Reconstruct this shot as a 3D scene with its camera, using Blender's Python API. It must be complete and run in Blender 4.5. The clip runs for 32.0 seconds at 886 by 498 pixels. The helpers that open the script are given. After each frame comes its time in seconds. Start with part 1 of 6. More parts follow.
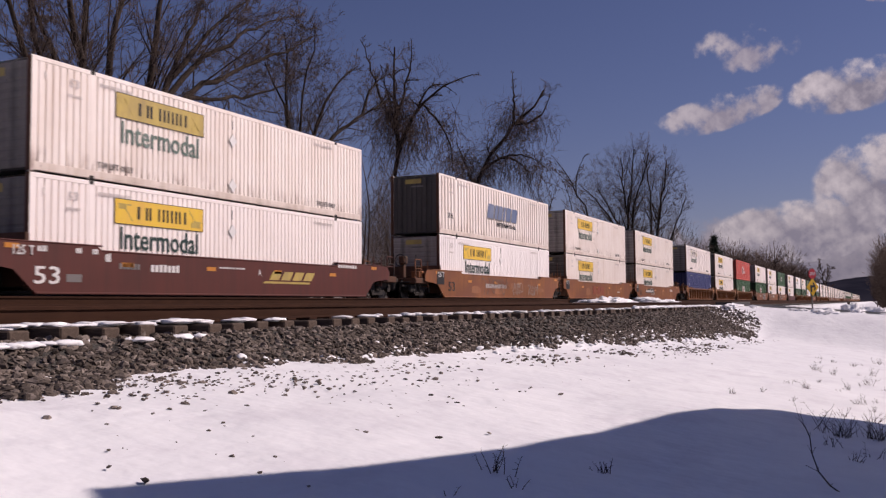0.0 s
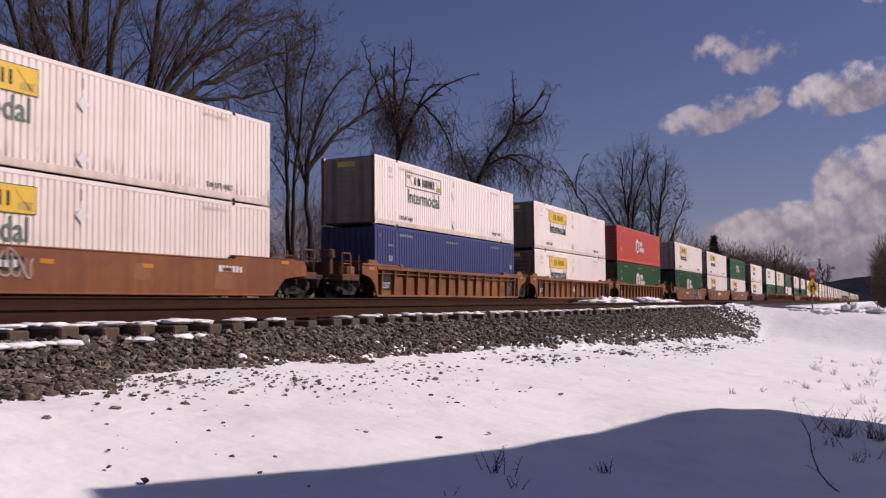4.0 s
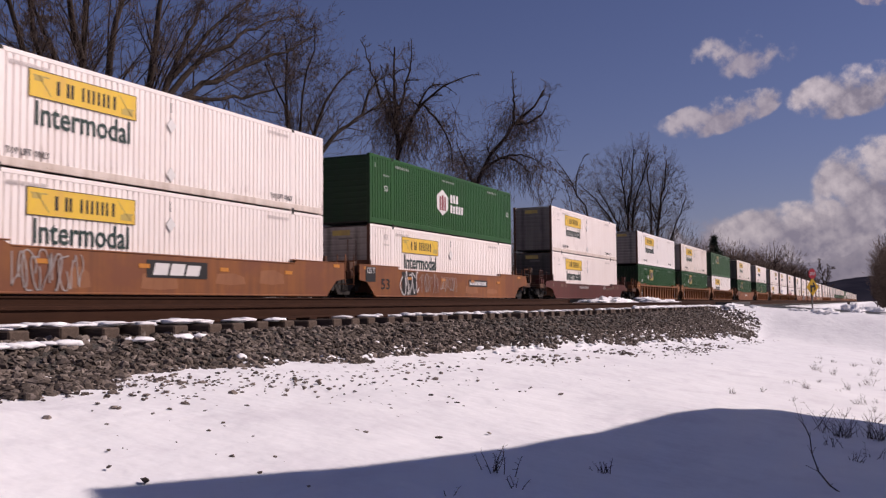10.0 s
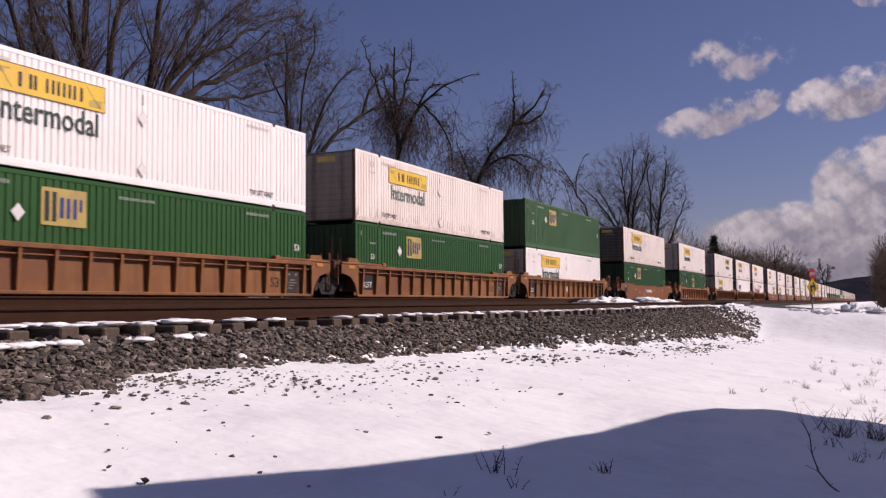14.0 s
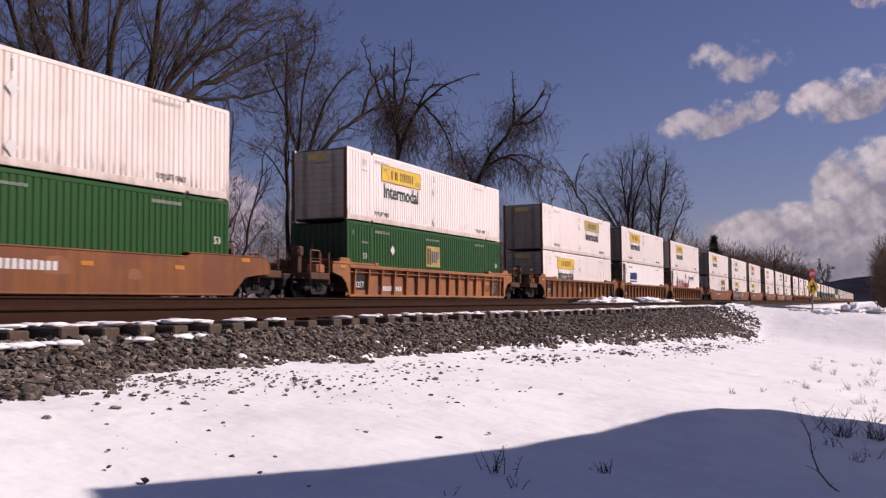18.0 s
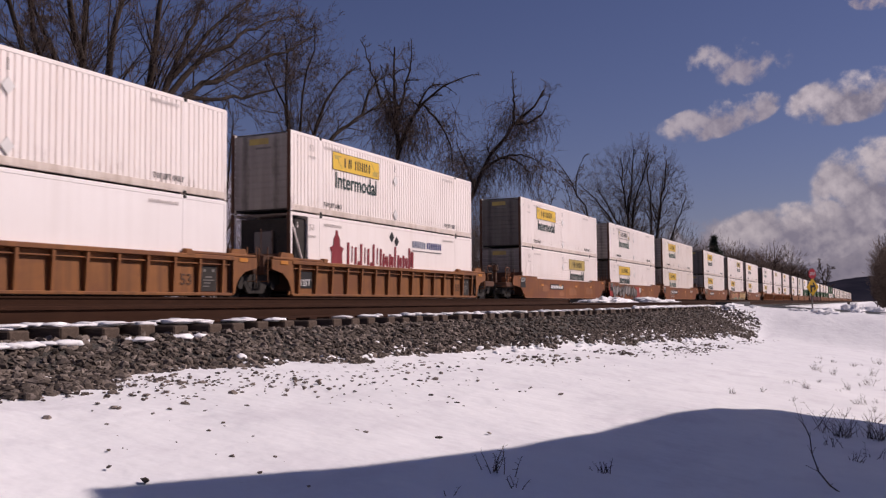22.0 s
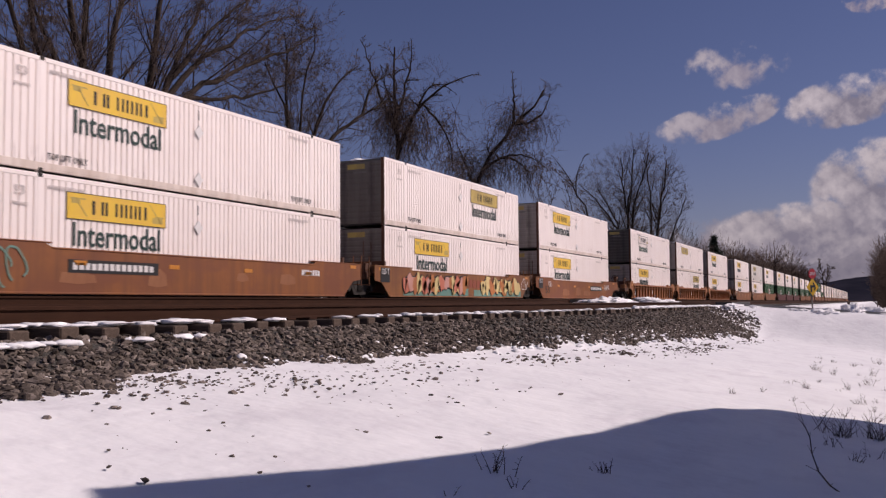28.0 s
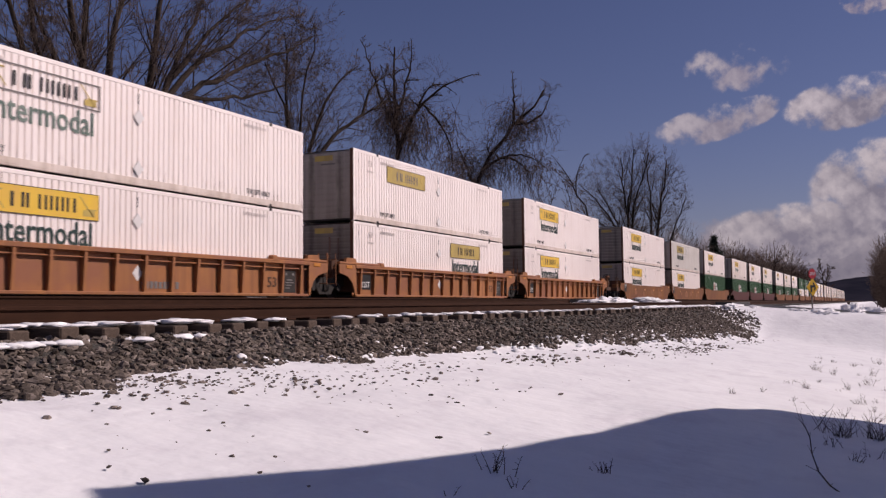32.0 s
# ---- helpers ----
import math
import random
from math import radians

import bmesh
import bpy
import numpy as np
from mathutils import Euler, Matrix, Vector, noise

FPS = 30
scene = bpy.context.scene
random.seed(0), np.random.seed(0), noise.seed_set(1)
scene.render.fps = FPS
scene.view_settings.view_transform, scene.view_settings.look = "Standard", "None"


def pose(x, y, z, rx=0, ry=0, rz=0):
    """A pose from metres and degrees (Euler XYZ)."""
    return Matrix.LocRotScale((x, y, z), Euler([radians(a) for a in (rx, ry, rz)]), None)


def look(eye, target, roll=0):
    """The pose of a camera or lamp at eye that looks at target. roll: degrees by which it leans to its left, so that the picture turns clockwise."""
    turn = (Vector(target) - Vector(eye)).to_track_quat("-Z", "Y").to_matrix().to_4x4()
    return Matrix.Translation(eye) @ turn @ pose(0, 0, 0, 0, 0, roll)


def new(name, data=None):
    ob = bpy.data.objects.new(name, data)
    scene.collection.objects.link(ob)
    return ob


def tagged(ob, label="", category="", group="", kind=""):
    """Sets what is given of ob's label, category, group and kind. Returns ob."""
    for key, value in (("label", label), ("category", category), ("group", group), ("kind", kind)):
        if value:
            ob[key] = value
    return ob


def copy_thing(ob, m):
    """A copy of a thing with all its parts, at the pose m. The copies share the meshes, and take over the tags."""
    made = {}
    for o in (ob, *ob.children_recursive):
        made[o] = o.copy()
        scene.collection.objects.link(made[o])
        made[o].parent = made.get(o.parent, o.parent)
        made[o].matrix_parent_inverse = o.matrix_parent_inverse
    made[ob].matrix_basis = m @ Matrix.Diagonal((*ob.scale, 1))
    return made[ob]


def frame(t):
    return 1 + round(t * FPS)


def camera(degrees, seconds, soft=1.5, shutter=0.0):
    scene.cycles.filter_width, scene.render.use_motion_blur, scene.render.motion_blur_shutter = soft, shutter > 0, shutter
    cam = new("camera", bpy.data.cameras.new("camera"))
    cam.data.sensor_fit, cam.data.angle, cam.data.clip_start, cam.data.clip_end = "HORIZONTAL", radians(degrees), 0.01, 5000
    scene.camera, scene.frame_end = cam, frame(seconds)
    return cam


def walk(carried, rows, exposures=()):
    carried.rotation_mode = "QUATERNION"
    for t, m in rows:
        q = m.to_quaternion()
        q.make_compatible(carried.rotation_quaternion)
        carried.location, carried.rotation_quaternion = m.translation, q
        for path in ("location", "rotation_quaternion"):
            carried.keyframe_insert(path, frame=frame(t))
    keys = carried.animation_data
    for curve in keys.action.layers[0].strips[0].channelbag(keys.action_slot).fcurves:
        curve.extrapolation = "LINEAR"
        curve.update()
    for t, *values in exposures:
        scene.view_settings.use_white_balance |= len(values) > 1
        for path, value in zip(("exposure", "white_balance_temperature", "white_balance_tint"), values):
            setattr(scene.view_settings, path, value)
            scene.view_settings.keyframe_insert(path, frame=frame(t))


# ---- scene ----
# Metres; x runs along the tracks, y across them away from the camera, z up. The eye stands 1.40 above the snow.
EYE = Vector((0.0, 0.0, 1.40))
YAW, PITCH, LEAN = radians(25.01), radians(3.43), -0.49
SECONDS = 32.0
WAY = Vector((math.cos(YAW) * math.cos(PITCH), math.sin(YAW) * math.cos(PITCH), math.sin(PITCH)))
cam = camera(51.0, SECONDS, soft=1.3, shutter=0.15)
walk(cam, [(0.0, look(EYE, EYE + WAY, LEAN)), (SECONDS, look(EYE, EYE + WAY, LEAN))], [(t, stops, 6800, 23) for t, stops in ((0, -0.16), (1, -0.16), (2, -0.25), (3, -0.25), (4.5, -0.16), (6, -0.08), (7, 0.07), (8, 0.07), (9, -0.12), (10, -0.15), (11, 0.02), (12, -0.03), (13, -0.08), (14, -0.02), (18, 0.0), (20, -0.14), (22, -0.26), (SECONDS, -0.26))])

# The train's way: metres run to the left since the start.
def run(t):
    return 17.326 * t - 0.0164 * t * t

# ---- light ----
SUN_TO = Vector((0.47, -0.62, 0.60)).normalized()
sun = new("sun", bpy.data.lights.new("sun", "SUN"))
sun.data.energy, sun.data.angle, sun.data.color = 4.36, radians(0.53), (1.0, 0.93, 0.86)
sun.matrix_world = look(Vector((0, 0, 60)) + SUN_TO * 50, (0, 0, 60))
world = bpy.data.worlds.new("world")
scene.world = world
world.use_nodes = True
wn = world.node_tree.nodes
sky = wn.new("ShaderNodeTexSky")
sky.sky_type, sky.sun_disc = "NISHITA", False
sky.sun_elevation = math.asin(SUN_TO.z)
sky.sun_rotation = math.atan2(SUN_TO.x, SUN_TO.y)
sky.air_density, sky.dust_density, sky.ozone_density = 1.0, 0.2, 4.0
wn["Background"].inputs["Strength"].default_value = 0.05
tone = wn.new("ShaderNodeMix")
tone.data_type, tone.blend_type = "RGBA", "MULTIPLY"
tone.inputs[0].default_value, tone.inputs[7].default_value = 1.0, (0.99, 0.862, 1.075, 1)
world.node_tree.links.new(sky.outputs[0], tone.inputs[6])
world.node_tree.links.new(tone.outputs[2], wn["Background"].inputs["Color"])


# ---- material helpers ----
class Mat:
    """A node material with a few short ways to add nodes."""

    def __init__(self, name, rough=0.7, metal=0.0, spec=0.4):
        self.m = bpy.data.materials.new(name)
        self.m.use_nodes = True
        self.t = self.m.node_tree
        self.b = self.t.nodes["Principled BSDF"]
        self.b.inputs["Roughness"].default_value = rough
        self.b.inputs["Metallic"].default_value = metal
        self.b.inputs["Specular IOR Level"].default_value = spec
        self.coord = self.t.nodes.new("ShaderNodeTexCoord")

    def link(self, a, b):
        self.t.links.new(a, b)

    def where(self, scale=(1, 1, 1), space="Object"):
        n = self.t.nodes.new("ShaderNodeMapping")
        n.inputs["Scale"].default_value = scale
        self.link(self.coord.outputs[space], n.inputs[0])
        return n.outputs[0]

    def noise(self, scale, detail=4, rough=0.6, stretch=(1, 1, 1), space="Object"):
        n = self.t.nodes.new("ShaderNodeTexNoise")
        n.inputs["Scale"].default_value, n.inputs["Detail"].default_value, n.inputs["Roughness"].default_value = scale, detail, rough
        self.link(self.where(stretch, space), n.inputs["Vector"])
        return n.outputs["Fac"]

    def ramp(self, fac, stops):
        n = self.t.nodes.new("ShaderNodeValToRGB")
        e = n.color_ramp.elements
        while len(e) < len(stops):
            e.new(0.5)
        for el, (p, c) in zip(e, stops):
            el.position = p
            el.color = (*c, 1) if isinstance(c, tuple) else (c, c, c, 1)
        self.link(fac, n.inputs[0])
        return n.outputs[0]

    def mix(self, fac, a, b, blend="MIX"):
        n = self.t.nodes.new("ShaderNodeMix")
        n.data_type, n.blend_type = "RGBA", blend
        for sock, v in ((n.inputs[0], fac), (n.inputs[6], a), (n.inputs[7], b)):
            if isinstance(v, (int, float)):
                sock.default_value = v
            elif isinstance(v, tuple):
                sock.default_value = (*v, 1)
            else:
                self.link(v, sock)
        return n.outputs[2]

    def math(self, op, a, b=0.0):
        n = self.t.nodes.new("ShaderNodeMath")
        n.operation = op
        for sock, v in zip(n.inputs, (a, b)):
            if isinstance(v, (int, float)):
                sock.default_value = v
            else:
                self.link(v, sock)
        return n.outputs[0]

    def pick(self):
        """A random number, one for each object."""
        return self.t.nodes.new("ShaderNodeObjectInfo").outputs["Random"]

    def island(self):
        return self.t.nodes.new("ShaderNodeNewGeometry").outputs["Random Per Island"]

    def axis(self, i, space="Object"):
        n = self.t.nodes.new("ShaderNodeSeparateXYZ")
        self.link(self.coord.outputs[space], n.inputs[0])
        return n.outputs[i]

    def color(self, v):
        if isinstance(v, tuple):
            self.b.inputs["Base Color"].default_value = (*v, 1)
        else:
            self.link(v, self.b.inputs["Base Color"])
        return self

    def rough(self, v):
        self.link(v, self.b.inputs["Roughness"])
        return self

    def bump(self, h, strength=0.4, distance=0.02):
        n = self.t.nodes.new("ShaderNodeBump")
        n.inputs["Strength"].default_value, n.inputs["Distance"].default_value = strength, distance
        self.link(h, n.inputs["Height"])
        self.link(n.outputs[0], self.b.inputs["Normal"])
        return self


# ---- mesh helpers ----
def part(name, bm, material, parent=None, label="", m=None, smooth=False):
    """Links a bmesh as one mesh object under a thing or a part."""
    me = bpy.data.meshes.new(name)
    bm.to_mesh(me)
    bm.free()
    if smooth:
        for f in me.polygons:
            f.use_smooth = True
    for mm in material if isinstance(material, (list, tuple)) else (material,):
        me.materials.append(mm.m if isinstance(mm, Mat) else mm)
    ob = new(name, me)
    if parent is not None:
        ob.parent = parent
    if m is not None:
        ob.matrix_basis = m
    if label:
        tagged(ob, label)
    return ob


def again(ob, parent, m):
    """One more object on the same mesh."""
    o = new(ob.name.split(".")[0], ob.data)
    o.parent = parent
    o.matrix_basis = m
    if "label" in ob:
        o["label"] = ob["label"]
    return o


def box(bm, x0, x1, y0, y1, z0, z1, bevel=0.0, slot=0):
    v = [bm.verts.new((x, y, z)) for z in (z0, z1) for y in (y0, y1) for x in (x0, x1)]
    fs = [bm.faces.new([v[i] for i in q]) for q in ((0, 2, 3, 1), (4, 5, 7, 6), (0, 1, 5, 4), (2, 6, 7, 3), (0, 4, 6, 2), (1, 3, 7, 5))]
    for f in fs:
        f.material_index = slot
    if bevel:
        es = list({e for f in fs for e in f.edges})
        r = bmesh.ops.bevel(bm, geom=es, offset=bevel, segments=1, affect="EDGES")
        for f in r["faces"]:
            f.material_index = slot
    return bm


def boxed(x0, x1, y0, y1, z0, z1, bevel=0.0):
    return box(bmesh.new(), x0, x1, y0, y1, z0, z1, bevel)


def prism(bm, outline, a, b, axis="y", slot=0):
    """Pushes a flat outline from a to b along an axis; outline in the two other axes."""
    def at(p, d):
        return {"y": (p[0], d, p[1]), "x": (d, p[0], p[1]), "z": (p[0], p[1], d)}[axis]
    va = [bm.verts.new(at(p, a)) for p in outline]
    vb = [bm.verts.new(at(p, b)) for p in outline]
    fs = [bm.faces.new(va), bm.faces.new(vb[::-1])]
    n = len(outline)
    for i in range(n):
        fs.append(bm.faces.new((va[i], vb[i], vb[(i + 1) % n], va[(i + 1) % n])))
    for f in fs:
        f.material_index = slot
    bmesh.ops.recalc_face_normals(bm, faces=fs)
    return bm


def tube(bm, p, q, r0, r1=None, sides=8, caps=True):
    """A tapered round bar from p to q."""
    p, q = Vector(p), Vector(q)
    r1 = r0 if r1 is None else r1
    d = (q - p).normalized()
    u = d.orthogonal().normalized()
    w = d.cross(u)
    rings = []
    for c, r in ((p, r0), (q, r1)):
        rings.append([bm.verts.new(c + (u * math.cos(a) + w * math.sin(a)) * r) for a in (2 * math.pi * i / sides for i in range(sides))])
    for i in range(sides):
        j = (i + 1) % sides
        bm.faces.new((rings[0][i], rings[0][j], rings[1][j], rings[1][i]))
    if caps:
        bm.faces.new(rings[0][::-1])
        bm.faces.new(rings[1])
    return bm


def empty(name, m, label, category, group="", kind=""):
    ob = new(name)
    ob.matrix_basis = m
    return tagged(ob, label, category, group, kind)


# ---- materials ----
M_snow = Mat("snow", 0.62, spec=0.25)
snow_tone = M_snow.ramp(M_snow.noise(0.7, 5), [(0.3, (0.83, 0.825, 0.845)), (0.7, (0.91, 0.905, 0.915))])
# old smudges of dust, and a little fine grit
snow_tone = M_snow.mix(M_snow.ramp(M_snow.noise(1.5, 6, 0.65, (0.6, 1.2, 1.0)), [(0.5, 0.0), (0.72, 0.5)]), snow_tone, (0.66, 0.63, 0.67))
snow_tone = M_snow.mix(M_snow.ramp(M_snow.noise(11.0, 4, 0.7), [(0.70, 0.0), (0.76, 0.6)]), snow_tone, (0.40, 0.35, 0.34))
M_snow.color(snow_tone)
M_snow.bump(M_snow.math("ADD", M_snow.math("ADD", M_snow.noise(0.8, 2), M_snow.math("MULTIPLY", M_snow.noise(2.4, 2), 0.75)), M_snow.math("ADD", M_snow.math("MULTIPLY", M_snow.noise(6.5, 2), 0.22), M_snow.math("MULTIPLY", M_snow.noise(20.0, 3), 0.03))), 0.45, 0.09)
M_ballast = Mat("ballast_stone", 0.95, spec=0.12)
M_ballast.color(M_ballast.mix(M_ballast.noise(25.0, 3), M_ballast.ramp(M_ballast.island(), [(0.0, (0.055, 0.044, 0.037)), (0.5, (0.18, 0.145, 0.123)), (1.0, (0.46, 0.38, 0.33))]), (0.085, 0.068, 0.057)))
M_ballast.bump(M_ballast.noise(60.0, 3), 0.5, 0.01)
M_bed = Mat("ballast_grit", 0.95, spec=0.15)
M_bed.color(M_bed.ramp(M_bed.noise(22.0, 5), [(0.35, (0.035, 0.032, 0.03)), (0.65, (0.11, 0.10, 0.09))]))
M_bed.bump(M_bed.noise(18.0, 5), 0.9, 0.06)
M_rail = Mat("rusty_rail_steel", 0.9, spec=0.12)
M_rail.color(M_rail.mix(M_rail.noise(9.0, 5, stretch=(0.3, 1, 1)), (0.021, 0.0095, 0.006), (0.06, 0.026, 0.015)))
M_rail.bump(M_rail.noise(70.0, 3), 0.3, 0.004)
M_tie = Mat("weathered_tie_wood", 0.9, spec=0.2)
M_tie.color(M_tie.mix(M_tie.noise(14.0, 5, stretch=(3, 0.3, 3)), (0.045, 0.032, 0.025), (0.16, 0.115, 0.09)))
M_tie.bump(M_tie.noise(30.0, 4, stretch=(4, 0.3, 4)), 0.6, 0.012)


def paint(name, clean, dirt, rough=0.48, streak=0.5, rust=0.06, rust_tone=(0.17, 0.065, 0.03), patch=None, drips=0.0):
    """Container or car paint with rain streaks, road dirt and a few rust spots."""
    m = Mat(name, rough, spec=0.35)
    s = m.ramp(m.noise(1.1, 5, 0.65, (2.2, 2.2, 0.12)), [(0.42, 0.0), (0.78, 1.0)])
    c = m.mix(m.math("MULTIPLY", s, streak), clean, dirt)
    c = m.mix(m.math("MULTIPLY", m.ramp(m.noise(0.5, 4, 0.6), [(0.35, 0.0), (0.75, 1.0)]), streak * 0.7), c, dirt)
    if patch:
        c = m.mix(m.ramp(m.noise(0.55, 5, 0.6, (1, 1, 1.6)), [(0.46, 0.0), (0.6, 0.85)]), c, patch)
    spots = m.ramp(m.noise(3.1, 6, 0.7, (1.5, 1.5, 0.6)), [(0.73 - rust, 0.0), (0.78 - rust, 1.0)])
    c = m.mix(spots, c, rust_tone)
    if drips:
        # rust runs along the foot of the wall sheet
        runs = m.ramp(m.noise(1.0, 4, 0.6, (7.0, 7.0, 0.8)), [(0.60 - 0.1 * drips, 0.0), (0.68 - 0.1 * drips, 1.0)])
        low = m.ramp(m.math("ADD", m.axis(2), m.math("MULTIPLY", m.noise(1.7, 3), 0.5)), [(0.45, 1.0), (0.95, 0.0)])
        c = m.mix(m.math("MULTIPLY", m.math("MULTIPLY", runs, low), 0.6), c, rust_tone)
    m.color(c)
    m.bump(m.noise(2.0, 3), 0.12, 0.02)
    return m


P = {
    "white": paint("white_container_paint", (0.94, 0.86, 0.82), (0.76, 0.65, 0.59), streak=0.36, rust=0.0, drips=0.25),
    "cream": paint("aged_white_paint", (0.91, 0.83, 0.775), (0.66, 0.53, 0.44), streak=0.55, rust=0.03, drips=0.8),
    "clean": paint("clean_white_paint", (0.94, 0.885, 0.865), (0.82, 0.755, 0.72), rust=-0.06),
    "grey": paint("greyed_white_paint", (0.74, 0.70, 0.65), (0.50, 0.45, 0.39), rust=0.03),
    "green": paint("green_container_paint", (0.011, 0.083, 0.011), (0.024, 0.068, 0.014), 0.42, rust=-0.06),
    "dull_green": paint("dull_green_paint", (0.035, 0.112, 0.036), (0.06, 0.10, 0.045), 0.5, rust=-0.04),
    "red": paint("red_container_paint", (0.62, 0.085, 0.055), (0.48, 0.09, 0.06), 0.45, rust=-0.06),
    "blue": paint("blue_container_paint", (0.048, 0.062, 0.20), (0.07, 0.07, 0.16), 0.45, rust=-0.03),
    "orange": paint("orange_brown_car_paint", (0.275, 0.096, 0.027), (0.135, 0.049, 0.025), 0.6, 0.9, 0.07, patch=(0.19, 0.064, 0.03)),
    "tawny": paint("tawny_car_paint", (0.41, 0.165, 0.056), (0.2, 0.08, 0.04), 0.6, 0.9, 0.06, patch=(0.29, 0.112, 0.06)),
    "rust": paint("rust_brown_car_paint", (0.295, 0.114, 0.034), (0.11, 0.045, 0.021), 0.65, 0.9, 0.08, patch=(0.185, 0.069, 0.03)),
    "maroon": paint("maroon_car_paint", (0.108, 0.024, 0.017), (0.06, 0.019, 0.014), 0.6, 0.8, 0.0),
    "grime": paint("grimy_frame_paint", (0.12, 0.05, 0.026), (0.045, 0.024, 0.016), 0.75, 0.9, 0.05),
    "sill": paint("road_stained_white_paint", (0.80, 0.70, 0.63), (0.42, 0.31, 0.24), streak=0.8, rust=0.05),
}
# soot and shade both put into the colour of ends turned from the sun
M_shaded_soot = paint("sooty_white_end_paint", (0.38, 0.34, 0.31), (0.20, 0.168, 0.15), 0.7, 0.75, 0.0)
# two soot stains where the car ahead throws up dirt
stain = M_shaded_soot.math("ABSOLUTE", M_shaded_soot.math("SUBTRACT", M_shaded_soot.math("ABSOLUTE", M_shaded_soot.axis(1)), 0.66))
stain = M_shaded_soot.math("ADD", stain, M_shaded_soot.math("MULTIPLY", M_shaded_soot.noise(2.2, 5, 0.7, (1, 1.6, 0.7)), 0.55))
tint = M_shaded_soot.b.inputs["Base Color"].links[0].from_socket
aged = M_shaded_soot.ramp(M_shaded_soot.pick(), [(0.15, 0.25), (0.85, 1.0)])
tint = M_shaded_soot.mix(1.0, tint, aged, "MULTIPLY")
M_shaded_soot.color(M_shaded_soot.mix(M_shaded_soot.ramp(stain, [(0.26, 0.5), (0.46, 0.0)]), tint, (0.035, 0.03, 0.028)))
# coloured ends: the paint darkened for soot and for the shade they stand in
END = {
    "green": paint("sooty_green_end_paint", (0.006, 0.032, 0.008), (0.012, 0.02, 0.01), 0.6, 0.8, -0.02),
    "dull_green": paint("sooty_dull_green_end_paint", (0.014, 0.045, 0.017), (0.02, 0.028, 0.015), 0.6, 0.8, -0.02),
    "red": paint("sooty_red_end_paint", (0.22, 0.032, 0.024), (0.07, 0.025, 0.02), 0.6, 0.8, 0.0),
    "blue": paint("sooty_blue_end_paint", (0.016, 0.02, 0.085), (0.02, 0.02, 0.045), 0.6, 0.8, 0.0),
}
M_dark = Mat("black_grimy_steel", 0.75, 0.1)
M_dark.color(M_dark.mix(M_dark.noise(5.0), (0.012, 0.011, 0.011), (0.05, 0.04, 0.034)))
M_truck = Mat("rusty_truck_steel", 0.75, 0.1)
M_truck.color(M_truck.mix(M_truck.noise(6.0), (0.010, 0.008, 0.007), (0.04, 0.03, 0.025)))
M_tread = Mat("worn_wheel_steel", 0.4, 0.7)
M_tread.color(M_tread.mix(M_tread.noise(8.0), (0.015, 0.012, 0.011), (0.05, 0.042, 0.036)))


def flat(name, tone, rough=0.5, wear=None):
    m = Mat(name, rough)
    if wear:
        m.color(m.mix(m.ramp(m.noise(1.6, 6, 0.7, (1, 1, 0.35)), [(0.4, 0.0), (0.75, 1.0)]), tone, wear))
    else:
        m.color(m.mix(m.noise(3.0, 4), tone, tuple(c * 0.8 for c in tone)))
    return m


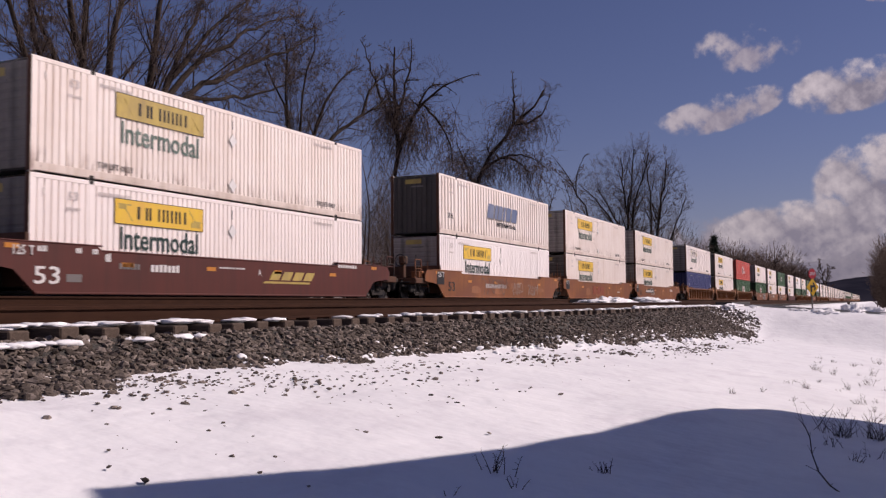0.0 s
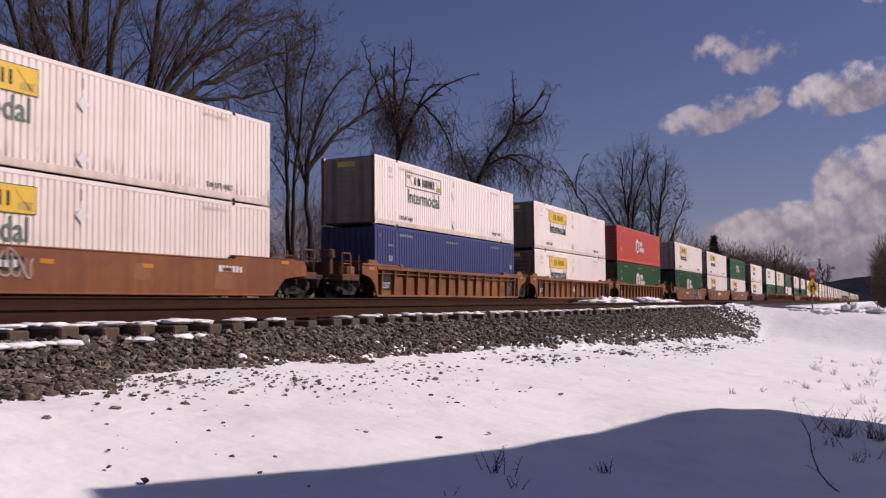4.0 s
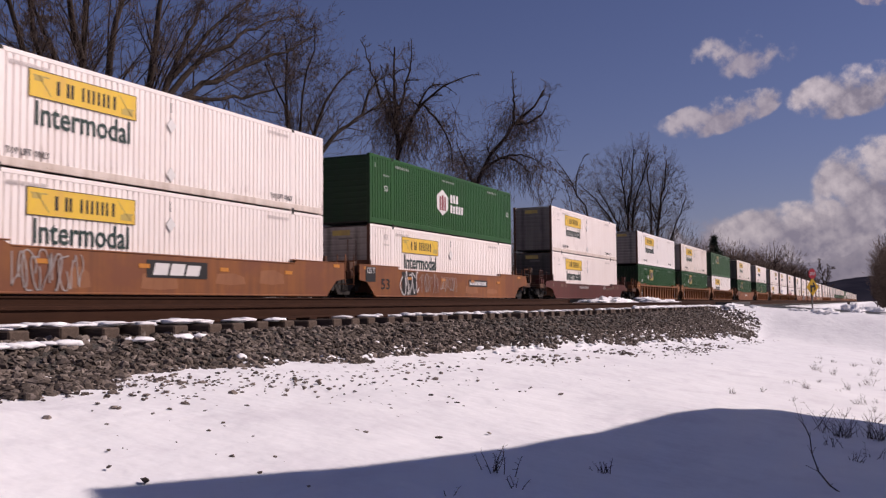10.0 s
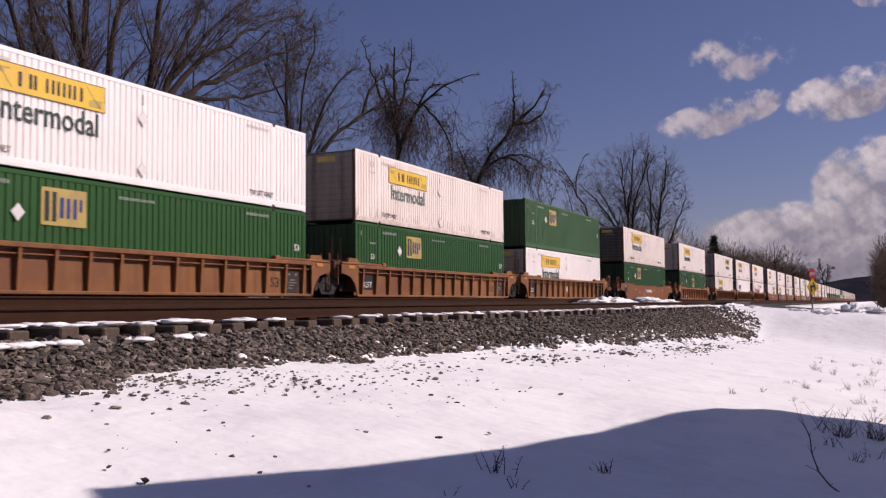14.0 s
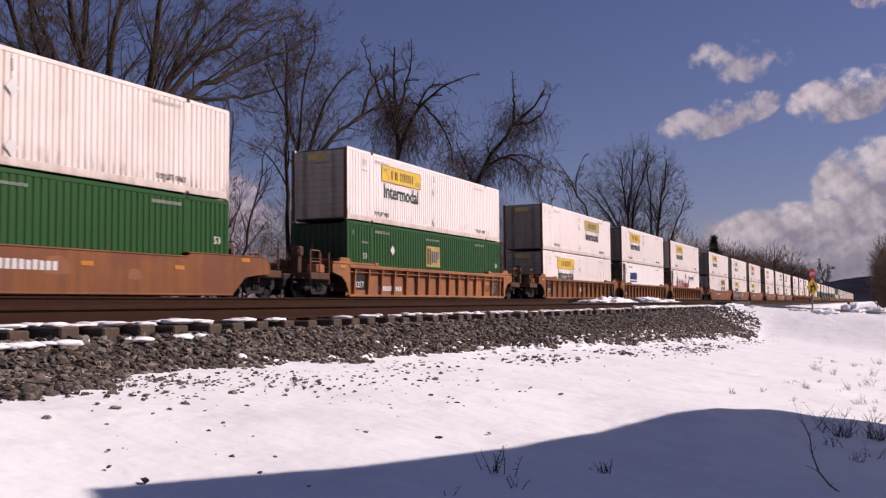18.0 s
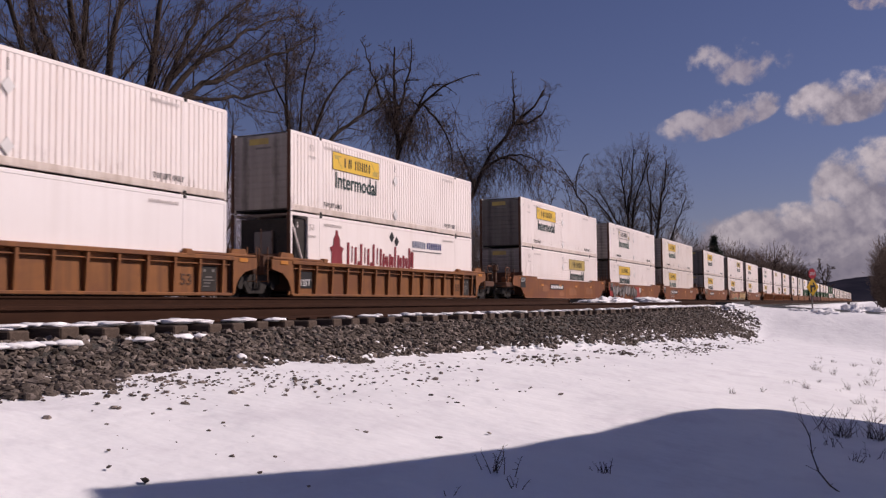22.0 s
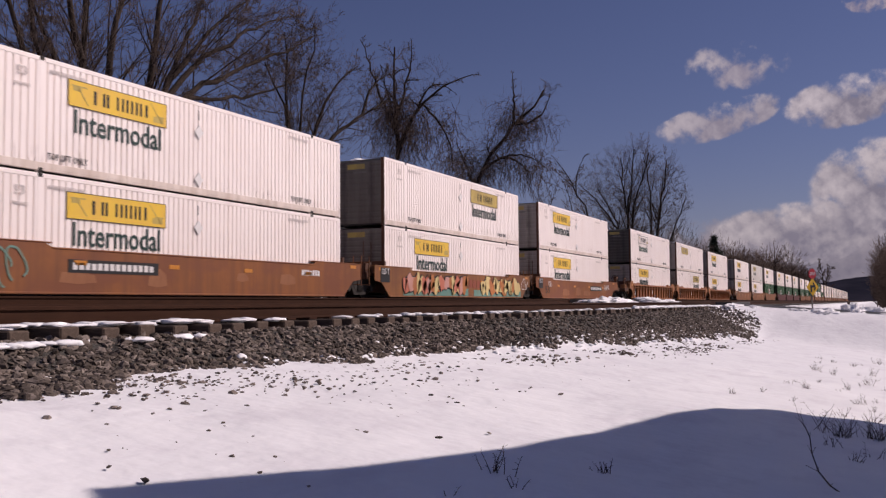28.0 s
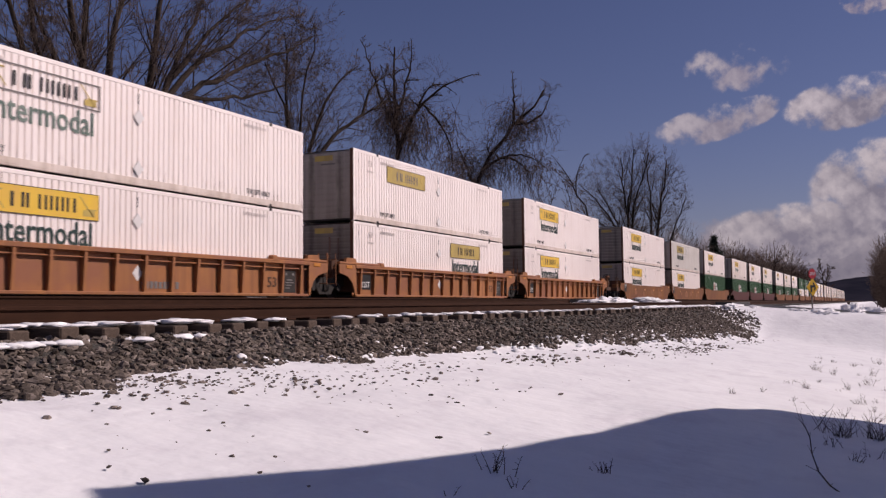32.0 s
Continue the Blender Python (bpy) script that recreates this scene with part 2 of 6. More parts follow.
D = {
    "yellow": flat("yellow_sign_paint", (0.80, 0.52, 0.05), 0.45, (0.70, 0.42, 0.09)),
    "ochre": flat("faded_yellow_paint", (0.52, 0.38, 0.10), 0.5, (0.33, 0.24, 0.10)),
    "ink": flat("dark_green_lettering", (0.010, 0.035, 0.030), 0.5, (0.035, 0.065, 0.055)),
    "black": flat("black_lettering", (0.02, 0.018, 0.017)),
    "grey": flat("faded_grey_lettering", (0.20, 0.18, 0.17)),
    "white": flat("white_lettering", (0.80, 0.77, 0.75)),
    "amber": flat("amber_reflector", (0.62, 0.24, 0.03), 0.35, (0.34, 0.13, 0.045)),
    "crimson": flat("crimson_lettering", (0.21, 0.012, 0.018), 0.5, (0.30, 0.05, 0.055)),
    "navy": flat("navy_lettering", (0.025, 0.045, 0.20)),
    "steelblue": flat("steel_blue_lettering", (0.10, 0.14, 0.25), 0.5, (0.25, 0.27, 0.33)),
    "rose": flat("graffiti_rose_paint", (0.55, 0.19, 0.12), 0.5, (0.50, 0.12, 0.06)),
    "scarlet": flat("graffiti_red_paint", (0.38, 0.035, 0.028), 0.5, (0.25, 0.05, 0.03)),
    "teal": flat("graffiti_teal_paint", (0.12, 0.28, 0.24), 0.5, (0.2, 0.2, 0.13)),
    "sand": flat("graffiti_sand_paint", (0.68, 0.54, 0.25), 0.5, (0.55, 0.38, 0.16)),
    "dust": flat("faded_pale_stencil", (0.16, 0.10, 0.075), 0.7, (0.10, 0.05, 0.035)),
    "dim": flat("dull_white_stencil", (0.36, 0.38, 0.34), 0.5, (0.22, 0.26, 0.21)),
    "faint": flat("faint_grey_stencil", (0.62, 0.56, 0.53), 0.5, (0.76, 0.69, 0.65)),
    "fadeink": flat("faded_green_lettering", (0.075, 0.125, 0.10), 0.5, (0.22, 0.27, 0.235)),
    "orangefill": flat("graffiti_orange_paint", (0.46, 0.17, 0.05), 0.5, (0.36, 0.12, 0.05)),
    "pinkfill": flat("graffiti_pink_paint", (0.58, 0.31, 0.26), 0.5, (0.5, 0.22, 0.16)),
    "tan": flat("repainted_tan_patch", (0.30, 0.122, 0.052), 0.6, (0.22, 0.08, 0.034)),
    "soil": flat("faded_dark_stencil", (0.085, 0.04, 0.02), 0.7, (0.14, 0.06, 0.028)),
    "oxide": flat("dark_red_lettering", (0.24, 0.05, 0.025), 0.6, (0.27, 0.08, 0.035)),
    "silver": flat("graffiti_silver_paint", (0.40, 0.36, 0.34), 0.4, (0.30, 0.26, 0.25)),
}

# ---- levels and lines across the tracks ----
RAIL_MAIN, RAIL_SIDE = 1.63, 1.42
Y_TRAIN, Y_MID, Y_SIDE = 19.95, 15.65, 8.15
LONG, WIDE, TALL = 16.15, 2.6, 2.895
POST = 1.98
MOVERS, WHEELS = [], []


# ---- lettering ----
def letters(words, width, height, slant=0.0, bold=0.010):
    """Words in the built-in font as a thin mesh, lying on a wall that faces -y, of a given width and height."""
    cu = bpy.data.curves.new("words", "FONT")
    cu.body, cu.extrude, cu.resolution_u, cu.offset = words, 0.004, 2 if height > 0.3 else 1, bold
    ob = new("words", cu)
    me = bpy.data.meshes.new_from_object(ob.evaluated_get(bpy.context.evaluated_depsgraph_get()))
    bpy.data.objects.remove(ob)
    bm = bmesh.new()
    bm.from_mesh(me)
    bpy.data.meshes.remove(me)
    xs, ys = [v.co.x for v in bm.verts], [v.co.y for v in bm.verts]
    x0, y0, sx, sy = min(xs), min(ys), width / (max(xs) - min(xs)), height / (max(ys) - min(ys))
    for v in bm.verts:
        x, y, z = v.co
        v.co = ((x - x0) * sx + (y - y0) * sy * slant, -z - 0.004, (y - y0) * sy)
    bmesh.ops.reverse_faces(bm, faces=bm.faces[:])
    bmesh.ops.recalc_face_normals(bm, faces=bm.faces[:])
    return bm


def plates(rects, depth=0.008):
    """Thin plates on a wall that faces -y; each rect is x0, x1, z0, z1 and how far its top leans."""
    bm = bmesh.new()
    for x0, x1, z0, z1, *lean in rects:
        k = lean[0] if lean else 0.0
        prism(bm, [(x0, z0), (x1, z0), (x1 + k, z1), (x0 + k, z1)], -depth, 0.0)
    return bm


def bars(x0, x1, z0, z1, n, seed=0, gap=0.3, lean=0.0):
    """A row of n plain bars in place of characters."""
    rnd = random.Random(seed)
    step = (x1 - x0) / n
    out = []
    for i in range(n):
        a = x0 + i * step
        out.append((a, a + step * (1 - gap), z0, z1 - (z1 - z0) * rnd.choice((0, 0, 0, 0.08)), lean))
    return plates(out)


def polygon(points, depth=0.01):
    return prism(bmesh.new(), points, -depth, 0.0)


def stroke(bm, points, width, y=-0.012):
    """A flat painted stroke along points in the x, z plane."""
    n = len(points)
    left, right = [], []
    for i, p in enumerate(points):
        a, b = Vector(points[max(0, i - 1)]), Vector(points[min(n - 1, i + 1)])
        d = (b - a).normalized()
        q = Vector((-d.y, d.x)) * width * 0.5
        left.append(bm.verts.new((p[0] + q.x, y, p[1] + q.y)))
        right.append(bm.verts.new((p[0] - q.x, y, p[1] - q.y)))
    for i in range(n - 1):
        bm.faces.new((left[i], left[i + 1], right[i + 1], right[i]))


def scrawl(x0, x1, z0, z1, n, width, seed, curl=1.0, y=-0.012):
    """Looping painted strokes that fill a stretch of wall, with no readable letter in them."""
    rnd = random.Random(seed)
    bm = bmesh.new()
    step = (x1 - x0) / n
    for i in range(n):
        cx, cz = x0 + (i + 0.5) * step, (z0 + z1) / 2
        a0, turn = rnd.uniform(0, 6.28), rnd.uniform(3.5, 6.0) * rnd.choice((-1, 1)) * curl
        rx, rz = step * rnd.uniform(0.4, 0.75), (z1 - z0) * rnd.uniform(0.38, 0.5)
        pts = [(cx + rx * math.cos(a0 + turn * k / 14) + step * 0.3 * math.sin(k * 0.5 + i), max(z0, min(z1, cz + rz * math.sin(a0 + turn * k / 14) + 0.1 * math.cos(k * 0.7 + i)))) for k in range(15)]
        stroke(bm, pts, width * rnd.uniform(0.8, 1.2), y - 0.005 * i)
    bmesh.ops.recalc_face_normals(bm, faces=bm.faces[:])
    for f in bm.faces:
        if f.normal.y > 0:
            f.normal_flip()
    bmesh.ops.solidify(bm, geom=bm.faces[:], thickness=0.003)
    return bm


def wild(x0, x1, z0, z1, n, width, seed, k, m, rim, y):
    """Angular interlocking sprayed shapes, tapered and kinked; of every m shapes the k-th, or all of them as a rim."""
    rnd = random.Random(seed)
    bm = bmesh.new()
    step = (x1 - x0) / n
    for i in range(n):
        cx = x0 + (i + 0.5) * step + rnd.uniform(-0.2, 0.2) * step
        pts = [(cx - step * rnd.uniform(0.3, 1.1), z0 + (z1 - z0) * rnd.uniform(0.0, 0.35))]
        pts.append((cx + step * rnd.uniform(-0.5, 0.3), z0 + (z1 - z0) * rnd.uniform(0.55, 0.85)))
        pts.append((cx + step * rnd.uniform(0.0, 0.6), z0 + (z1 - z0) * rnd.uniform(0.3, 0.65)))
        pts.append((cx + step * rnd.uniform(0.4, 1.2), z0 + (z1 - z0) * rnd.uniform(0.6, 1.0)))
        if rnd.random() < 0.5:
            pts = [(p[0], z0 + z1 - p[1]) for p in pts]
        thick = [width * rnd.uniform(0.25, 0.6), width * rnd.uniform(0.9, 1.4), width * rnd.uniform(0.7, 1.1), 0.02]
        if not rim and i % m != k:
            continue
        fine = []
        for j in range(10):
            t = j / 9 * 3
            a = min(2, int(t))
            f = t - a
            f = f * f * (3 - 2 * f)
            fine.append((pts[a][0] + (pts[a + 1][0] - pts[a][0]) * f, pts[a][1] + (pts[a + 1][1] - pts[a][1]) * f, thick[a] + (thick[a + 1] - thick[a]) * f + rim))
        left, right = [], []
        for j, (px, pz, w) in enumerate(fine):
            a, b = fine[max(0, j - 1)], fine[min(9, j + 1)]
            d = Vector((b[0] - a[0], b[1] - a[1])).normalized()
            q = Vector((-d.y, d.x)) * w * 0.5
            left.append(bm.verts.new((px + q.x, y - 0.0012 * i, max(z0, min(z1, pz + q.y)))))
            right.append(bm.verts.new((px - q.x, y - 0.0012 * i, max(z0, min(z1, pz - q.y)))))
        for j in range(9):
            bm.faces.new((left[j], left[j + 1], right[j + 1], right[j]))
    for f in bm.faces:
        f.normal_update()
        if f.normal.y > 0:
            f.normal_flip()
    return bm


# ---- containers ----
SHARED = {}


def shared(key, make, name, material, parent, m=None, label="", smooth=False):
    """A part whose mesh is built once and used again by every other thing of its kind."""
    if key not in SHARED:
        ob = part(name, make(), material, parent, label, m, smooth)
        SHARED[key] = ob.data
    else:
        ob = new(name, SHARED[key])
        ob.parent = parent
        if m is not None:
            ob.matrix_basis = m
        if label:
            tagged(ob, label)
    if name in ("logo_mark", "logo_wedge", "logo_shadow", "number_mark", "stencil", "graffiti") and key[0] not in ("slant", "palec"):
        ob["kind"] = "stuff"
    return ob


def ribbed_sheet(x0, x1, z0, z1, pitch, depth, groove):
    """A wall sheet that faces -y, pressed with upright grooves."""
    bm = bmesh.new()
    n = max(1, round((x1 - x0) / pitch))
    p = (x1 - x0) / n
    line = [(x0, 0.0)]
    for i in range(n):
        c = x0 + (i + 0.5) * p
        line += [(c - groove, 0.0), (c - groove * 0.7, depth), (c + groove * 0.7, depth), (c + groove, 0.0)]
    line.append((x1, 0.0))
    low = [bm.verts.new((x, y, z0)) for x, y in line]
    top = [bm.verts.new((x, y, z1)) for x, y in line]
    for i in range(len(line) - 1):
        bm.faces.new((low[i], low[i + 1], top[i + 1], top[i]))
    return bm


def side_sheet(body, start=0.13):
    bm = bmesh.new()
    for a, b in ((start, POST - 0.07), (POST + 0.07, LONG - POST - 0.07), (LONG - POST + 0.07, LONG - 0.13)):
        if body == "flat":
            box(bm, a, b, 0.0, 0.03, 0.25, TALL - 0.1)
            continue
        pitch, depth, groove = {"ribbed": (0.212, 0.042, 0.024), "broad": (0.36, 0.04, 0.075), "fine": (0.235, 0.026, 0.04)}[body]
        me = bpy.data.meshes.new("x")
        s = ribbed_sheet(a, b, 0.25, TALL - 0.1, pitch, depth, groove)
        s.to_mesh(me)
        s.free()
        bm.from_mesh(me)
        bpy.data.meshes.remove(me)
    return bm


def end_sheet(kind):
    """An end wall that faces -x: one sheet pressed with upright or level bands."""
    bm = bmesh.new()
    n, lo, hi = (9, -1.19, 1.19) if kind == "upright" else (11, 0.1, TALL - 0.1)
    p = (hi - lo) / n
    deep = 0.045 if kind == "upright" else 0.016
    line = [(lo, deep)]
    for i in range(n):
        a = lo + i * p
        line += [(a + p * 0.12, deep), (a + p * 0.2, 0.0), (a + p * 0.8, 0.0), (a + p * 0.88, deep)]
    line.append((hi, deep))
    va = [bm.verts.new((d, c, 0.1) if kind == "upright" else (d, -1.19, c)) for c, d in line]
    vb = [bm.verts.new((d, c, TALL - 0.1) if kind == "upright" else (d, 1.19, c)) for c, d in line]
    for i in range(len(line) - 1):
        bm.faces.new((va[i], vb[i], vb[i + 1], va[i + 1]) if kind == "upright" else (va[i], va[i + 1], vb[i + 1], vb[i]))
    return bm


def door():
    bm = boxed(-0.05, 0.0, 0.01, 1.17, 0.14, TALL - 0.12, 0.01)
    for y in (0.3, 0.85):
        tube(bm, (0.015, y, 0.12), (0.015, y, TALL - 0.1), 0.02, sides=6)
    return bm


def roof_sheet():
    bm = bmesh.new()
    line = [(0.1, 0.0)]
    for i in range(30):
        x = 0.4 + i * 0.53
        line += [(x, 0.0), (x + 0.04, 0.02), (x + 0.22, 0.02), (x + 0.26, 0.0)]
    line.append((LONG - 0.1, 0.0))
    va = [bm.verts.new((x, -1.22, TALL - 0.04 + z)) for x, z in line]
    vb = [bm.verts.new((x, 1.22, TALL - 0.04 + z)) for x, z in line]
    for i in range(len(line) - 1):
        bm.faces.new((va[i], va[i + 1], vb[i + 1], vb[i]))
    return bm


def bottom_rail():
    bm = boxed(0.1, LONG - 0.1, 0.0, 0.09, 0.04, 0.25, 0.012)
    for i in range(14):
        x = 2.6 + i * 0.82
        box(bm, x, x + 0.45, -0.008, 0.0, 0.1, 0.155)
    return bm


def leading_post():
    """A corner post; its face to the car ahead is coloured dark for dirt and shade."""
    bm = boxed(0, 0.14, -0.08, 0.08, 0.005, TALL - 0.005, 0.015)
    for f in bm.faces:
        f.material_index = 1 if f.calc_center_median().x < 0.02 else 0
    return bm


def cooling_unit():
    bm = boxed(0.42, 1.16, -1.18, 1.18, 0.2, 2.72, 0.04)
    box(bm, 0.36, 0.42, -0.35, 0.55, 0.35, 2.3, 0.03)
    box(bm, 0.33, 0.42, -1.05, -0.5, 0.9, 2.0, 0.03)
    tube(bm, (0.4, 0.75, 1.3), (0.34, 0.75, 1.3), 0.28, sides=16)
    return bm


def container(body, tone, end="bands", near=True, cooled=False):
    """A 53 foot box: walls, rails, posts and lifting blocks. Its local zero is the middle of its leading end, at the floor."""
    pt = P[tone]
    root = new("container")
    h = WIDE / 2
    start = 1.2 if cooled else 0.13
    shared(("side", body, tone, start), lambda: side_sheet(body, start), "side_wall", pt, root, pose(0, -h + 0.012, 0))
    if cooled:
        shared(("side_far", body, tone), lambda: side_sheet(body, start), "side_wall", pt, root, pose(0, h - 0.012, 0) @ Matrix.Diagonal((1, -1, 1, 1)))
    else:
        shared(("side_plain", tone), lambda: ribbed_sheet(0.13, LONG - 0.13, 0.25, TALL - 0.1, 1.06, 0.04, 0.1), "side_wall", pt, root, pose(LONG, h - 0.012, 0, 0, 0, 180))
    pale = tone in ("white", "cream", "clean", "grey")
    shaded_end = M_shaded_soot if pale else END[tone]
    if cooled:
        shared(("cold_wall", tone), lambda: boxed(0, 0.03, -h + 0.05, h - 0.05, 0.1, TALL - 0.08), "end_wall", pt, root, pose(1.17, 0, 0))
        unit = shared(("cooler",), cooling_unit, "cooling_unit", M_dark, root, None, "dark recessed cooling unit")
        shared(("cooler_panel",), lambda: boxed(0.345, 0.36, -0.3, 0.5, 0.4, 2.25, 0.005), "panel", D["grey"], unit)
        shared(("brace", tone), lambda: box(tube(bmesh.new(), (0.2, 0.03, 2.45), (1.12, 0.03, 0.5), 0.035), 0.14, 1.2, 0.0, 0.06, 0.42, 0.52), "brace", pt, root, pose(0, -h + 0.005, 0))
        shared(("jamb", tone), lambda: boxed(1.12, 1.22, 0.0, 0.06, 0.25, TALL - 0.1, 0.01), "frame_post", pt, root, pose(0, -h + 0.003, 0))
    else:
        shared(("end", end, shaded_end.m.name), lambda: end_sheet(end), "end_wall", shaded_end, root, pose(0.02, 0, 0))
    shared(("door", tone), door, "door", pt, root, pose(LONG - 0.02, 0, 0))
    shared(("door", tone), None, "door", pt, root, pose(LONG - 0.02, 0, 0) @ Matrix.Diagonal((1, -1, 1, 1)))
    shared(("roof", tone), roof_sheet, "roof", pt, root)
    shared(("floor",), lambda: boxed(0.1, LONG - 0.1, -1.2, 1.2, 0.06, 0.16), "floor", M_dark, root)
    for s, turn in ((-1, 0), (1, 180)):
        x = 0 if s < 0 else LONG
        shared(("brail", tone), bottom_rail, "bottom_rail", P["sill"] if tone in ("white", "cream", "grey") else pt, root, pose(x, s * h, 0, 0, 0, turn))
        shared(("trail", tone), lambda: boxed(0.1, LONG - 0.1, 0.0, 0.08, TALL - 0.12, TALL, 0.012), "top_rail", pt, root, pose(x, s * h, 0, 0, 0, turn))
        if s > 0 and not near:
            continue
        shared(("lead", tone), leading_post, "corner_post", [pt, P["grime"] if pale else shaded_end], root, pose(0.0, s * (h - 0.08), 0))
        shared(("corner", tone), lambda: boxed(0, 0.14, -0.08, 0.08, 0.005, TALL - 0.005, 0.015), "corner_post", pt, root, pose(LONG - 0.14, s * (h - 0.08), 0))
        for xp in (POST, LONG - POST):
            shared(("lift", tone), lambda: boxed(-0.085, 0.085, -0.05, 0.05, 0.0, TALL + 0.004, 0.015), "lift_post", pt, root, pose(xp, s * (h - 0.055), 0))
            for z in (0.0, TALL - 0.1):
                if near and s < 0:
                    shared(("block",), lambda: boxed(-0.075, 0.075, -0.02, 0.03, 0.0, 0.11, 0.02), "lifting_block", M_dark, root, pose(xp, s * (h - 0.0), z + 0.001))
    return root


def wall_part(root, key, make, name, tone, x, z, label=""):
    """A part painted or fixed on the near wall."""
    return shared(key, make, name, D[tone], root, pose(x, -WIDE / 2 - 0.004, z), label)


def mark(root, logo, tone="white", near=True):
    """The painted marks of one container."""
    if logo.startswith("yl"):
        kind, x0 = logo, (9.2 if logo == "ylr" else 2.8)
        panel = "ochre" if logo in ("ylo", "ylr", "ylp") else "yellow"
        if kind == "ylw":
            sign = wall_part(root, ("frame",), lambda: plates([(0, 3.65, 0.66, 0.7), (0, 3.65, 0, 0.04), (0, 0.04, 0.04, 0.66), (3.61, 3.65, 0.04, 0.66)]), "logo_panel", "grey", x0, 1.83, "worn logo panel with a thin dark frame")
        else:
            sign = wall_part(root, ("panel", panel), lambda: plates([(0, 3.65, 0, 0.7)]), "logo_panel", panel, x0, 1.83, "yellow logo panel with dark bars")
        ink = "black" if kind != "ylp" else "grey"
        # plain upright bars where the name stands
        strokes = [(0.98, 1.07), (1.30, 1.38), (1.44, 1.52), (1.80, 1.87), (1.99, 2.06), (2.16, 2.23), (2.34, 2.41), (2.52, 2.59), (2.68, 2.75), (2.90, 2.98)]
        shared(("panelbars", ink), lambda: plates([(a, b, 0.17, 0.53) for a, b in strokes]), "logo_mark", D[ink], sign, pose(-0.12, -0.009, 0))
        if kind != "ylw":
            shared(("panelrim",), lambda: plates([(0, 3.65, 0, 0.018), (0, 3.65, 0.682, 0.7), (0, 0.018, 0.018, 0.682), (3.632, 3.65, 0.018, 0.682)], 0.003), "rim", D["black"], sign, pose(0, -0.009, 0))
        shared(("paneltips",), lambda: plates([(0.12, 0.62, 0.53, 0.57), (0.66, 0.70, 0.1, 0.57, -0.4), (0.16, 0.44, 0.42, 0.53)], 0.004), "logo_wedge", D["ochre" if kind != "ylw" else "grey"], sign, pose(0, -0.009, 0))
        shared(("paneltips2",), lambda: plates([(3.44, 3.48, 0.1, 0.62, -0.48), (3.1, 3.5, 0.1, 0.26), (3.2, 3.55, 0.26, 0.3)], 0.004), "logo_wedge", D["ochre" if kind != "ylw" else "grey"], sign, pose(0, -0.009, 0))
        if kind != "ylp":
            word = "fadeink" if tone == "cream" or kind == "ylw" else "ink"
            wall_part(root, ("intermodal", word), lambda: letters("Intermodal", 3.2, 0.62), "lettering", word, x0 + 0.22, 1.14, "dark green word Intermodal")
        for x in (POST + 0.2, LONG - POST - 1.35):
            wall_part(root, ("toplift",), lambda: letters("TOP LIFT ONLY", 1.3, 0.17, 0.0, 0.0), "stencil", "black", x, 0.34)
        for z in (1.95, 0.5):
            wall_part(root, ("placard",), lambda: polygon([(0, -0.22), (0.2, 0), (0, 0.22), (-0.2, 0)], 0.03), "placard_holder", "white", 7.87, z)
        wall_part(root, ("slit",), lambda: plates([(0, 0.035, 0, 0.3)]), "label_slit", "grey", 7.85, 2.33)
    elif logo.startswith("point"):
        low = logo == "pointl"
        zc = 1.55 if low else 1.5
        sign = wall_part(root, ("hex", low), lambda: polygon([(0, -0.62 if not low else -0.6), (0.62, -0.3 if not low else -0.6), (0.62, 0.3), (0, 0.62), (-0.62, 0.3), (-0.62, -0.3 if not low else -0.6)]), "logo_panel", "white", 7.0, zc, "white six-sided logo panel")
        shared(("hexbars", low), lambda: plates([(-0.34, -0.2, -0.38, 0.28), (-0.1, 0.1, -0.38, 0.34), (0.2, 0.34, -0.38, 0.28)]), "logo_mark", D["crimson" if not low else "rose"], sign, pose(0, -0.011, 0))
        wall_part(root, ("pointbars",), lambda: bars(0, 1.0, 0.35, 0.75, 3, 5), "logo_mark", "white", 7.9, zc - 0.28)
        wall_part(root, ("pointbars2",), lambda: bars(0, 1.6, 0.0, 0.38, 5, 6), "logo_mark", "white", 7.9, zc - 0.42)
    elif logo.startswith("sq"):
        sign = wall_part(root, ("sq",), lambda: plates([(0, 1.45, 0, 0.95)]), "logo_panel", "ochre", 7.0 if logo == "sqr" else 4.4, 1.3 if logo == "sqr" else 1.62, "ochre square logo panel with bars")
        shared(("sqbars",), lambda: plates([(0.1, 0.24, 0.1, 0.85), (0.34, 0.46, 0.1, 0.85)]), "logo_mark", D["black"], sign, pose(0, -0.009, 0))
        shared(("sqbars2",), lambda: plates([(0.58, 0.7, 0.2, 0.72), (0.8, 0.9, 0.2, 0.72), (1.02, 1.12, 0.2, 0.72), (1.22, 1.3, 0.4, 0.72)]), "logo_mark", D["navy"], sign, pose(0, -0.009, 0))
        wall_part(root, ("placard",), lambda: polygon([(0, -0.2), (0.17, 0), (0, 0.2), (-0.17, 0)], 0.015), "placard_holder", "white", 3.7, 1.87)
    elif logo == "slant":
        wall_part(root, ("slants",), lambda: plates([(0.05, 0.95, -0.04, 0.74, 0.25), (1.1, 2.15, -0.04, 0.74, 0.25), (2.3, 2.55, -0.04, 0.74, 0.25), (2.75, 3.45, 0.0, 0.74, 0.25), (3.7, 4.4, 0.0, 0.74, 0.25)], 0.004), "logo_shadow", "grey", 5.95, 1.21)
